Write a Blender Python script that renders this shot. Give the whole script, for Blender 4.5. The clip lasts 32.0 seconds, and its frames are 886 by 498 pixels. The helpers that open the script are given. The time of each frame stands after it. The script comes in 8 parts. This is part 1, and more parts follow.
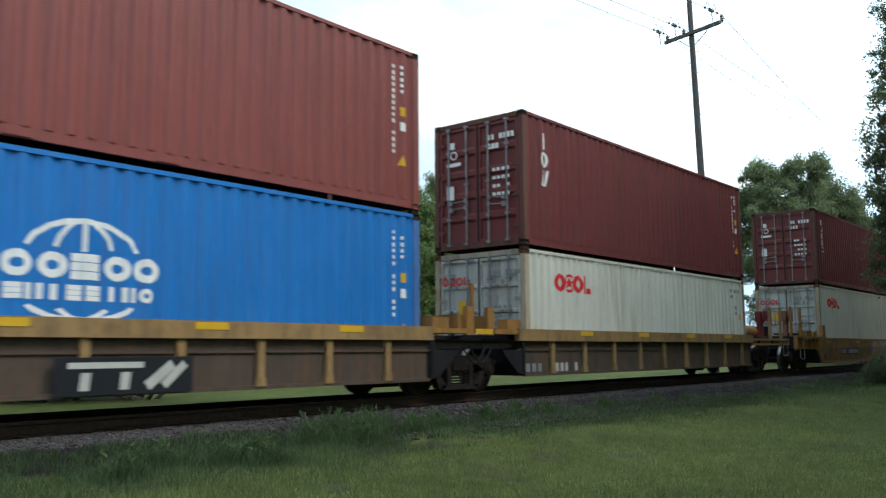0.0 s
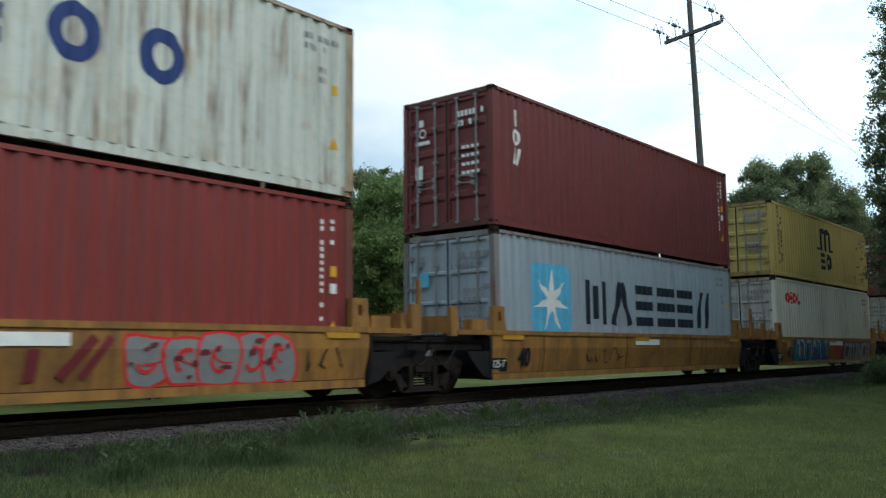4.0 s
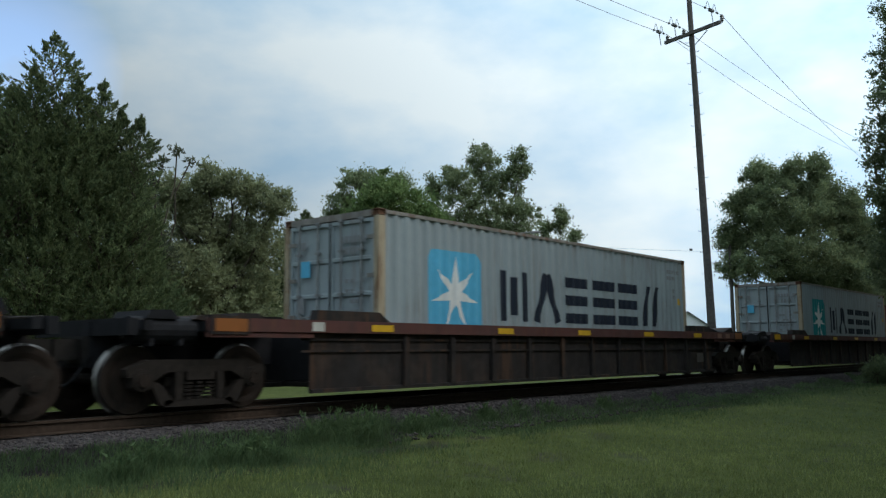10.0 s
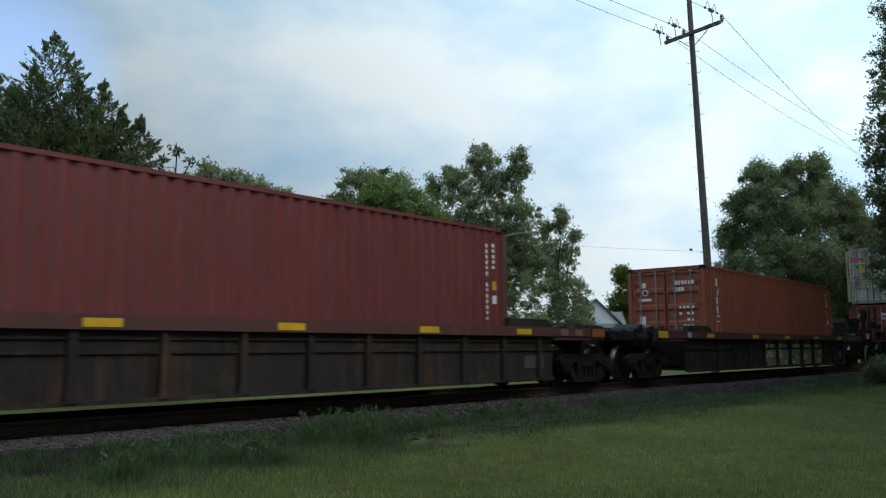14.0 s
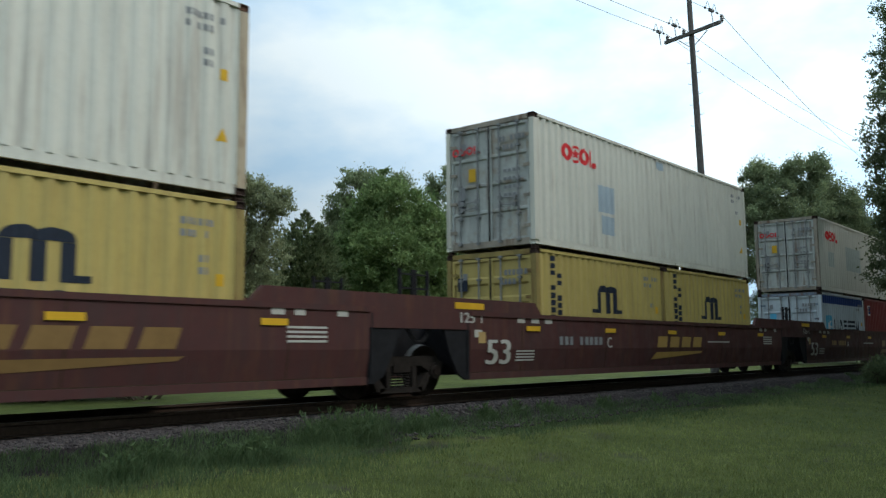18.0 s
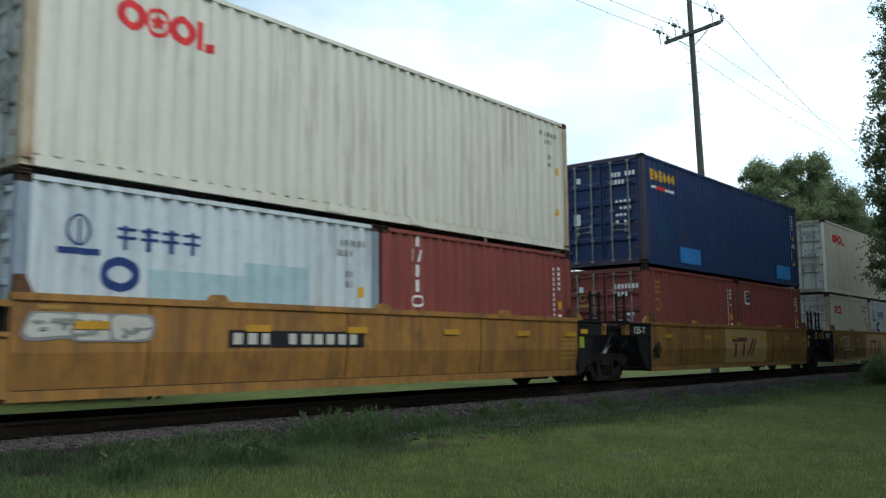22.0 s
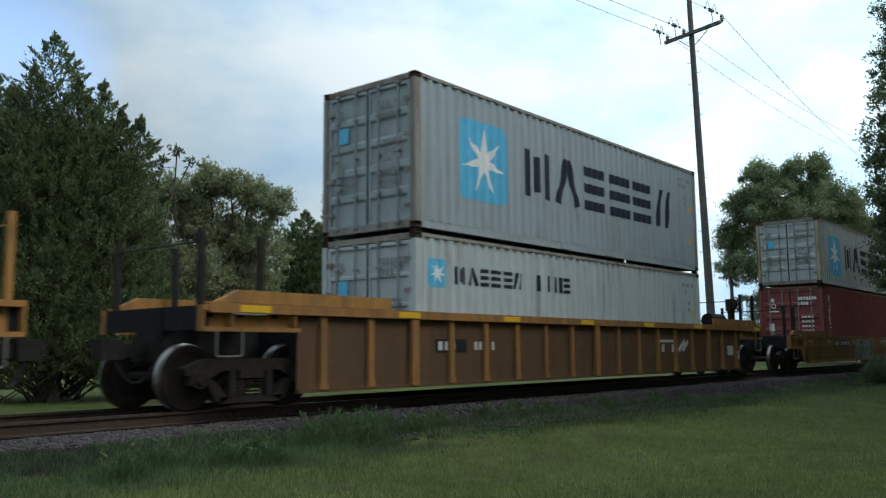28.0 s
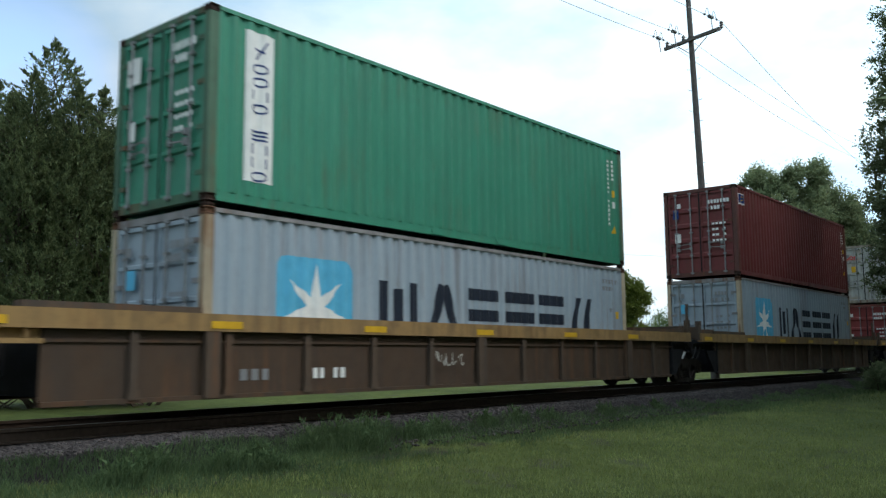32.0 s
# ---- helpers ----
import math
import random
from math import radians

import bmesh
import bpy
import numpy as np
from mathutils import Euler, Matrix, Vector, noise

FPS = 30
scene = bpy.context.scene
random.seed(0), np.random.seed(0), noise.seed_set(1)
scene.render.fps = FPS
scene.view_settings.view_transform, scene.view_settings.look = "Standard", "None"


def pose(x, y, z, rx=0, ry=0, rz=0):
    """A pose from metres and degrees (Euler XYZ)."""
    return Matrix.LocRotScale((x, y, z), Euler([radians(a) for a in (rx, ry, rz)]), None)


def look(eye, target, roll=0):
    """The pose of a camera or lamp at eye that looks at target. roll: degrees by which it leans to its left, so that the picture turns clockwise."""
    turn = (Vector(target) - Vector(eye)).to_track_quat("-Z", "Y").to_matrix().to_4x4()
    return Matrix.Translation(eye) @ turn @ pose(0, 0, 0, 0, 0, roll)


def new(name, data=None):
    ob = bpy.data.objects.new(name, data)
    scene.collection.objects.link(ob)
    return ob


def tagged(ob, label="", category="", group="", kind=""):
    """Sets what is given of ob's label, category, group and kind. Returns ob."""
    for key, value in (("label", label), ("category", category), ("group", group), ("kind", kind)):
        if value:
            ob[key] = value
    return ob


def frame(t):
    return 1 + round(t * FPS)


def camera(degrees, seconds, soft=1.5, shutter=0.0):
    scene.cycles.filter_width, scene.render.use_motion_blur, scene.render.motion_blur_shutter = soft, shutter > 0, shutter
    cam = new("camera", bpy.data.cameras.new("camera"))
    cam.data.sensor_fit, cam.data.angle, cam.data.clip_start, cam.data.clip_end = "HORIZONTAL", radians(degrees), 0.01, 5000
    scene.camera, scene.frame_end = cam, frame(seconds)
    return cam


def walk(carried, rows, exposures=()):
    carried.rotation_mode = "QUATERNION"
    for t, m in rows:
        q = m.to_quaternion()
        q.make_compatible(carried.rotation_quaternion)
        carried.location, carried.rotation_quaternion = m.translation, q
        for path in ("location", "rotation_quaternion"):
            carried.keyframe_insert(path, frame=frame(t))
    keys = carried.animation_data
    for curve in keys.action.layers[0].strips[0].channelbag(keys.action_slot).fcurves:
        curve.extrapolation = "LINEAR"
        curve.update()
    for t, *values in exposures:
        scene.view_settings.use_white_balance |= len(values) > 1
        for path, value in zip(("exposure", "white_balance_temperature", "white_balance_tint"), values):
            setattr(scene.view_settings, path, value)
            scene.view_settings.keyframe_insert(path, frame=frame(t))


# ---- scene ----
# the camera's own brightening and darkening
EXPOSURES = [(0.0, 0.40), (2.0, 0.20), (3.5, 0.08), (6.0, 0.0), (7.5, -0.06), (9.0, -0.30), (13.5, -0.27), (16.0, -0.20), (17.0, 0.0), (19.0, -0.02), (20.0, 0.02), (21.0, -0.06),
             (22.0, 0.08), (23.0, 0.46), (24.0, 0.18), (25.0, 0.10), (26.0, 0.18), (28.5, -0.10), (30.0, 0.04), (31.0, -0.03), (32.0, 0.12)]

# World: x along the track (the train runs towards -x), y across it away from the camera, z = 0 at the top of the rails.
EYE = Vector((0.0, 0.0, 0.80))
LENS = 54.03
HEADING, PITCH, ROLL = 50.344, 6.72, -0.4516
TRACK_Y = 11.391          # centre line of the track
SPEED, SLOWING = 13.3097, 0.1736


def camera_pose(tilt=0.0):
    a, b, r = radians(HEADING), radians(PITCH + tilt), radians(ROLL)
    fw = Vector((math.sin(a) * math.cos(b), math.cos(a) * math.cos(b), math.sin(b)))
    rt = Vector((math.cos(a), -math.sin(a), 0.0))
    up = rt.cross(fw)
    rt, up = rt * math.cos(r) + up * math.sin(r), up * math.cos(r) - rt * math.sin(r)
    m = Matrix((rt, up, -fw)).transposed().to_4x4()
    return Matrix.Translation(EYE) @ m


cam = camera(LENS, 32.0, soft=1.3, shutter=0.17)
walk(cam, [(t, camera_pose(d)) for t, d in (
    (0.0, 0.0), (10.0, 0.0), (20.0, 0.0), (28.9, 0.0), (29.5, 0.056), (30.0, 0.11), (30.5, 0.19),
    (31.0, 0.33), (31.4, 0.395), (31.7, 0.40), (32.0, 0.40))],
    exposures=EXPOSURES)


def run(t):
    """How far the train has gone at t seconds."""
    return SPEED * t - SLOWING * t * t / 32.0

# ---- light: a broken overcast with the sun behind cloud ----
CLOUD, SUN_POWER = 10.5, 1.6
SUN_EL, SUN_AZ = radians(46), radians(145)     # azimuth from +y towards +x
world = bpy.data.worlds.new("sky")
scene.world = world
world.use_nodes = True
wt = world.node_tree
for n in list(wt.nodes):
    wt.nodes.remove(n)


def wnode(kind, **values):
    n = wt.nodes.new(kind)
    for k, v in values.items():
        n.inputs[k].default_value = v
    return n


sky = wnode("ShaderNodeTexSky")
sky.sky_type, sky.sun_disc, sky.sun_elevation, sky.sun_rotation = "NISHITA", False, SUN_EL, SUN_AZ
sky.air_density, sky.dust_density, sky.ozone_density = 1.0, 1.5, 1.5
coord = wnode("ShaderNodeTexCoord")
stretch = wnode("ShaderNodeMapping", Scale=(1.0, 1.0, 2.0), Rotation=(0.1, 0.15, 0.5))
wt.links.new(coord.outputs["Generated"], stretch.inputs["Vector"])
big = wnode("ShaderNodeTexNoise", Scale=1.9, Detail=6.0, Roughness=0.5, Distortion=0.3)
fine = wnode("ShaderNodeTexNoise", Scale=3.4, Detail=6.0, Roughness=0.52)
wt.links.new(stretch.outputs["Vector"], big.inputs["Vector"])
wt.links.new(stretch.outputs["Vector"], fine.inputs["Vector"])
cover = wnode("ShaderNodeMapRange")
cover.inputs["From Min"].default_value, cover.inputs["From Max"].default_value = 0.20, 0.34
wt.links.new(big.outputs["Fac"], cover.inputs["Value"])
shade = wnode("ShaderNodeValToRGB")
shade.color_ramp.elements[0].position, shade.color_ramp.elements[0].color = 0.37, (0.47, 0.69, 0.89, 1)
shade.color_ramp.elements[1].position, shade.color_ramp.elements[1].color = 0.60, (0.81, 0.93, 0.985, 1)
wt.links.new(fine.outputs["Fac"], shade.inputs["Fac"])
bright = wnode("ShaderNodeMix")
bright.data_type, bright.blend_type = "RGBA", "MULTIPLY"
bright.inputs[0].default_value = 1.0
bright.inputs[7].default_value = (CLOUD, CLOUD, CLOUD, 1)
wt.links.new(shade.outputs["Color"], bright.inputs[6])
# cloud is brighter round the hidden sun
dot = wnode("ShaderNodeVectorMath")
dot.operation = "DOT_PRODUCT"
dot.inputs[1].default_value = (math.sin(SUN_AZ) * math.cos(SUN_EL), math.cos(SUN_AZ) * math.cos(SUN_EL), math.sin(SUN_EL))
wt.links.new(coord.outputs["Generated"], dot.inputs[0])
glow = wnode("ShaderNodeMapRange")
glow.inputs["From Min"].default_value, glow.inputs["From Max"].default_value = -0.15, 0.55
glow.inputs["To Min"].default_value, glow.inputs["To Max"].default_value = 0.58, 1.75
wt.links.new(dot.outputs["Value"], glow.inputs["Value"])
lit = wnode("ShaderNodeVectorMath")
lit.operation = "SCALE"
wt.links.new(bright.outputs[2], lit.inputs[0])
wt.links.new(glow.outputs["Result"], lit.inputs["Scale"])
mixsky = wnode("ShaderNodeMix")
mixsky.data_type = "RGBA"
# a break in the cloud low over the trees, where blue shows
gap = wnode("ShaderNodeVectorMath")
gap.operation = "DOT_PRODUCT"
gap.inputs[1].default_value = (math.sin(radians(23.0)) * math.cos(radians(16.5)), math.cos(radians(23.0)) * math.cos(radians(16.5)), math.sin(radians(16.5)))
wt.links.new(coord.outputs["Generated"], gap.inputs[0])
blue = wnode("ShaderNodeMapRange")
blue.inputs["From Min"].default_value, blue.inputs["From Max"].default_value = 0.9935, 0.9988
wt.links.new(gap.outputs["Value"], blue.inputs["Value"])
ragged = wnode("ShaderNodeMapRange")
ragged.inputs["From Min"].default_value, ragged.inputs["From Max"].default_value = 0.80, 0.56
wt.links.new(fine.outputs["Fac"], ragged.inputs["Value"])
open_sky = wnode("ShaderNodeMath")
open_sky.operation = "MULTIPLY"
wt.links.new(blue.outputs["Result"], open_sky.inputs[0])
wt.links.new(ragged.outputs["Result"], open_sky.inputs[1])
closed = wnode("ShaderNodeMath")
closed.operation, closed.use_clamp = "SUBTRACT", True
wt.links.new(cover.outputs["Result"], closed.inputs[0])
wt.links.new(open_sky.outputs["Value"], closed.inputs[1])
wt.links.new(closed.outputs["Value"], mixsky.inputs[0])
clear = wnode("ShaderNodeVectorMath")
clear.operation = "SCALE"
clear.inputs["Scale"].default_value = 3.0
wt.links.new(sky.outputs["Color"], clear.inputs[0])
wt.links.new(clear.outputs["Vector"], mixsky.inputs[6])
wt.links.new(lit.outputs["Vector"], mixsky.inputs[7])
back = wnode("ShaderNodeBackground", Strength=0.10)
wt.links.new(mixsky.outputs[2], back.inputs["Color"])
wout = wnode("ShaderNodeOutputWorld")
wt.links.new(back.outputs["Background"], wout.inputs["Surface"])

sun = new("sun", bpy.data.lights.new("sun", "SUN"))
sun.data.energy, sun.data.angle, sun.data.color = SUN_POWER, radians(24), (1.0, 0.95, 0.88)
sun.matrix_world = look(Vector((math.sin(SUN_AZ) * math.cos(SUN_EL), math.cos(SUN_AZ) * math.cos(SUN_EL), math.sin(SUN_EL))) * 100, (0, 0, 0))

# ---- materials ----
def nodes_of(m):
    m.use_nodes = True
    nt = m.node_tree
    b = next(n for n in nt.nodes if n.type == "BSDF_PRINCIPLED")
    return nt, b


def mnode(nt, kind, ins=None, **attrs):
    n = nt.nodes.new(kind)
    for k, v in (ins or {}).items():
        n.inputs[k].default_value = v
    return n


def ramp(nt, fac, a, b, lo=0.0, hi=1.0):
    r = mnode(nt, "ShaderNodeMapRange", {"From Min": a, "From Max": b, "To Min": lo, "To Max": hi})
    nt.links.new(fac, r.inputs["Value"])
    return r.outputs["Result"]


def mix(nt, fac, a, b, mode="MIX"):
    n = nt.nodes.new("ShaderNodeMix")
    n.data_type, n.blend_type = "RGBA", mode
    for value, slot in ((fac, 0), (a, 6), (b, 7)):
        if isinstance(value, (int, float)):
            n.inputs[slot].default_value = value
        elif isinstance(value, tuple):
            n.inputs[slot].default_value = (*value[:3], 1)
        else:
            nt.links.new(value, n.inputs[slot])
    return n.outputs[2]


def coords(nt, scale=(1, 1, 1), shift=True):
    """Object coordinates, shifted from object to object."""
    tc = nt.nodes.new("ShaderNodeTexCoord")
    mp = mnode(nt, "ShaderNodeMapping", {"Scale": scale})
    nt.links.new(tc.outputs["Object"], mp.inputs["Vector"])
    if shift:
        oi = nt.nodes.new("ShaderNodeObjectInfo")
        mul = nt.nodes.new("ShaderNodeMath")
        mul.operation = "MULTIPLY"
        mul.inputs[1].default_value = 37.0
        nt.links.new(oi.outputs["Random"], mul.inputs[0])
        nt.links.new(mul.outputs[0], mp.inputs["Location"])
    return mp.outputs["Vector"]


def tex(nt, vec, scale, detail=6.0, rough=0.6):
    n = mnode(nt, "ShaderNodeTexNoise", {"Scale": scale, "Detail": detail, "Roughness": rough})
    nt.links.new(vec, n.inputs["Vector"])
    return n.outputs["Fac"]


def bump(nt, b, fac, strength, distance=0.01):
    n = mnode(nt, "ShaderNodeBump", {"Strength": strength, "Distance": distance})
    nt.links.new(fac, n.inputs["Height"])
    nt.links.new(n.outputs["Normal"], b.inputs["Normal"])


def paint(name, color, rough=0.5, fade=0.25, grime=0.35, rust=0.25, metal=0.0, stain=None, shine=0.28):
    """Weathered paint on steel: faded in patches, streaked down the wall, with rust at two scales."""
    m = bpy.data.materials.new(name)
    nt, b = nodes_of(m)
    v, vs = coords(nt), coords(nt, (2.2, 2.2, 0.22))
    mean = sum(color) / 3
    pale = tuple(c * 1.25 + mean * 0.25 for c in color)
    col = mix(nt, ramp(nt, tex(nt, v, 0.55), 0.35, 0.75, 0.0, fade), color, pale)
    dirt = tuple(c * 0.42 + 0.018 for c in color)
    col = mix(nt, ramp(nt, tex(nt, vs, 1.7, 8), 0.44, 0.64, 0.0, grime), col, dirt)
    col = mix(nt, ramp(nt, tex(nt, v, 7.0, 8, 0.7), 0.48, 0.70, 0.0, grime * 0.7), col, dirt)
    if stain:
        col = mix(nt, ramp(nt, tex(nt, v, 1.3, 5, 0.6), 0.55, 0.66, 0.0, 0.55), col, stain)
    patch = ramp(nt, tex(nt, vs, 2.6, 10, 0.75), 0.64, 0.74, 0.0, rust)
    spots = ramp(nt, tex(nt, v, 9.0, 6, 0.65), 0.70, 0.76, 0.0, rust)
    # runs of rust down the wall, in some places only
    run_v = coords(nt, (7.0, 7.0, 0.45))
    runs = ramp(nt, tex(nt, run_v, 1.0, 6, 0.6), 0.50, 0.62, 0.0, rust)
    where = ramp(nt, tex(nt, v, 0.45, 4), 0.44, 0.58)
    both = nt.nodes.new("ShaderNodeMath")
    both.operation = "MULTIPLY"
    nt.links.new(runs, both.inputs[0])
    nt.links.new(where, both.inputs[1])
    for fac in (patch, spots, both.outputs[0]):
        col = mix(nt, fac, col, (0.13, 0.058, 0.025))
    nt.links.new(col, b.inputs["Base Color"])
    nt.links.new(ramp(nt, tex(nt, v, 3.0), 0.3, 0.7, rough - 0.08, rough + 0.18), b.inputs["Roughness"])
    b.inputs["Specular IOR Level"].default_value = shine
    b.inputs["Metallic"].default_value = metal
    bump(nt, b, tex(nt, v, 26.0, 4), 0.12)
    return m


def plain(name, color, rough=0.6, vary=0.25, scale=6.0, metal=0.0, relief=0.15):
    m = bpy.data.materials.new(name)
    nt, b = nodes_of(m)
    v = coords(nt)
    dark = tuple(c * (1 - vary) for c in color)
    light = tuple(min(1, c * (1 + vary)) for c in color)
    col = mix(nt, ramp(nt, tex(nt, v, scale, 8), 0.3, 0.7), dark, light)
    col = mix(nt, ramp(nt, tex(nt, v, scale * 0.17), 0.35, 0.7, 0.0, 0.5), col, dark)
    nt.links.new(col, b.inputs["Base Color"])
    b.inputs["Roughness"].default_value = rough
    b.inputs["Specular IOR Level"].default_value = 0.5 if rough < 0.4 else 0.18
    b.inputs["Metallic"].default_value = metal
    bump(nt, b, tex(nt, v, scale * 4, 4), relief)
    return m


def leafy(name, color, tip, rough=0.55):
    """Foliage: the colour changes from leaf to leaf and over the crown, some light passes through."""
    m = bpy.data.materials.new(name)
    nt, b = nodes_of(m)
    geo = nt.nodes.new("ShaderNodeNewGeometry")
    v = coords(nt, shift=False)
    col = mix(nt, geo.outputs["Random Per Island"], color, tip)
    dark = tuple(c * 0.6 for c in color)
    col = mix(nt, ramp(nt, tex(nt, v, 0.8, 4), 0.35, 0.65, 0.0, 0.6), col, dark)
    nt.links.new(col, b.inputs["Base Color"])
    b.inputs["Roughness"].default_value = rough
    b.inputs["Specular IOR Level"].default_value = 0.15
    tr = nt.nodes.new("ShaderNodeBsdfTranslucent")
    nt.links.new(col, tr.inputs["Color"])
    add = mnode(nt, "ShaderNodeMixShader", {"Fac": 0.45})
    nt.links.new(b.outputs[0], add.inputs[1])
    nt.links.new(tr.outputs[0], add.inputs[2])
    out = next(n for n in nt.nodes if n.type == "OUTPUT_MATERIAL")
    nt.links.new(add.outputs[0], out.inputs["Surface"])
    return m


PAINT = {
    "oxide": paint("container_oxide_red", (0.215, 0.054, 0.047), 0.45, 0.22, 0.3, 0.2),
    "maroon": paint("container_maroon", (0.152, 0.035, 0.035), 0.42, 0.18, 0.35, 0.2),
    "red": paint("container_red", (0.205, 0.036, 0.034), 0.42, 0.18, 0.3, 0.15),
    "orange": paint("container_orange_brown", (0.30, 0.085, 0.05), 0.45, 0.2, 0.3, 0.2),
    "white": paint("container_white", (0.580, 0.572, 0.498), 0.5, 0.1, 0.17, 0.28),
    "rusted": paint("container_rusted_white", (0.52, 0.55, 0.50), 0.55, 0.1, 0.3, 0.75, stain=(0.42, 0.36, 0.26)),
    "doorgrey": paint("door_dirty_white", (0.43, 0.45, 0.425), 0.6, 0.15, 0.5, 0.7, stain=(0.30, 0.22, 0.13)),
    "grey": paint("container_grey", (0.280, 0.325, 0.338), 0.5, 0.15, 0.2, 0.3),
    "palegrey": paint("container_pale_grey", (0.40, 0.44, 0.435), 0.5, 0.12, 0.2, 0.35),
    "coolgrey": paint("container_cool_grey", (0.285, 0.345, 0.395), 0.5, 0.15, 0.2, 0.3),
    "blue": paint("container_bright_blue", (0.010, 0.155, 0.46), 0.42, 0.1, 0.2, 0.12),
    "navy": paint("container_navy", (0.012, 0.036, 0.115), 0.45, 0.12, 0.3, 0.25),
    "yellow": paint("container_mustard", (0.43, 0.335, 0.108), 0.45, 0.15, 0.25, 0.18),
    "teal": paint("container_teal", (0.062, 0.35, 0.31), 0.45, 0.25, 0.35, 0.45),
    "green": paint("container_green", (0.04, 0.225, 0.145), 0.42, 0.15, 0.25, 0.25),
    "rustpost": paint("rust_stained_post", (0.40, 0.33, 0.23), 0.65, 0.2, 0.5, 0.95, stain=(0.20, 0.10, 0.045)),
    "lightblue": paint("container_pale_blue", (0.48, 0.55, 0.59), 0.5, 0.2, 0.3, 0.3),
}
WORN = {k: paint("worn_" + m.name, tuple(a * 0.55 + b for a, b in zip(c, (0.045, 0.028, 0.018))), 0.6, 0.2, 0.6, 0.9) for k, m, c in (
    (k, PAINT[k], c) for k, c in (("oxide", (0.215, 0.050, 0.043)), ("maroon", (0.125, 0.026, 0.031)), ("red", (0.20, 0.030, 0.028)), ("orange", (0.30, 0.085, 0.05)),
    ("white", (0.50, 0.46, 0.38)), ("rusted", (0.50, 0.42, 0.32)), ("grey", (0.34, 0.34, 0.32)), ("palegrey", (0.38, 0.37, 0.33)), ("coolgrey", (0.32, 0.34, 0.36)), ("blue", (0.012, 0.19, 0.56)), ("navy", (0.012, 0.036, 0.115)), ("yellow", (0.43, 0.33, 0.085)),
    ("teal", (0.05, 0.29, 0.26)), ("green", (0.035, 0.20, 0.125)), ("lightblue", (0.30, 0.42, 0.55))))}
CAR = {
    "amber": paint("railcar_yellow", (0.30, 0.145, 0.033), 0.6, 0.15, 0.7, 0.5, stain=(0.13, 0.068, 0.03)),
    "tan": paint("railcar_faded_tan", (0.28, 0.170, 0.066), 0.65, 0.2, 0.6, 0.4, stain=(0.12, 0.075, 0.045)),
    "earth": paint("railcar_earth_brown", (0.088, 0.046, 0.021), 0.7, 0.2, 0.5, 0.4),
    "earth_dark": paint("railcar_dusty_brown", (0.064, 0.039, 0.024), 0.7, 0.2, 0.5, 0.4),
    "dirt_brown": paint("railcar_dirty_brown", (0.080, 0.054, 0.037), 0.7, 0.2, 0.7, 0.6),
    "dark": paint("railcar_dark_brown", (0.016, 0.012, 0.011), 0.8, 0.05, 0.5, 0.35, stain=(0.05, 0.035, 0.026)),
    "brown": paint("railcar_yellow_brown", (0.26, 0.12, 0.032), 0.65, 0.12, 0.65, 0.5),
    "maroon": paint("railcar_maroon", (0.065, 0.022, 0.020), 0.65, 0.15, 0.5, 0.3),
    "black": plain("railcar_black", (0.012, 0.012, 0.014), 0.8, 0.4),
    "redsill": paint("railcar_oxide_sill", (0.085, 0.032, 0.027), 0.65, 0.2, 0.5, 0.4),
}
STEEL = plain("greasy_steel", (0.022, 0.019, 0.017), 0.65, 0.4, 9.0, 0.3)
WHEEL = plain("wheel_steel", (0.026, 0.018, 0.014), 0.7, 0.4, 9.0, 0.15)
TREAD = plain("bright_tread_steel", (0.20, 0.19, 0.18), 0.35, 0.15, 9.0, 0.9)
# rust colour lowered to add to the shade under the train
RAILSIDE = plain("rusty_rail", (0.06, 0.040, 0.029), 0.75, 0.35, 12.0, 0.2)
GALV = plain("galvanised_rod", (0.26, 0.26, 0.26), 0.5, 0.25, 9.0, 0.4)
RUBBER = plain("black_gasket", (0.012, 0.012, 0.013), 0.7, 0.2)
TRUCK = plain("dusty_cast_steel", (0.023, 0.018, 0.015), 0.8, 0.45, 9.0, 0.1)
CASTING = plain("dark_rusted_casting", (0.045, 0.028, 0.022), 0.85, 0.5, 14.0, 0.1)
RUSTY = plain("rusty_casting", (0.12, 0.06, 0.035), 0.8, 0.5, 12.0, 0.1)


def mark(name, color, rough=0.5):
    return plain(name, color, rough, 0.12, 5.0, 0.0, 0.05)


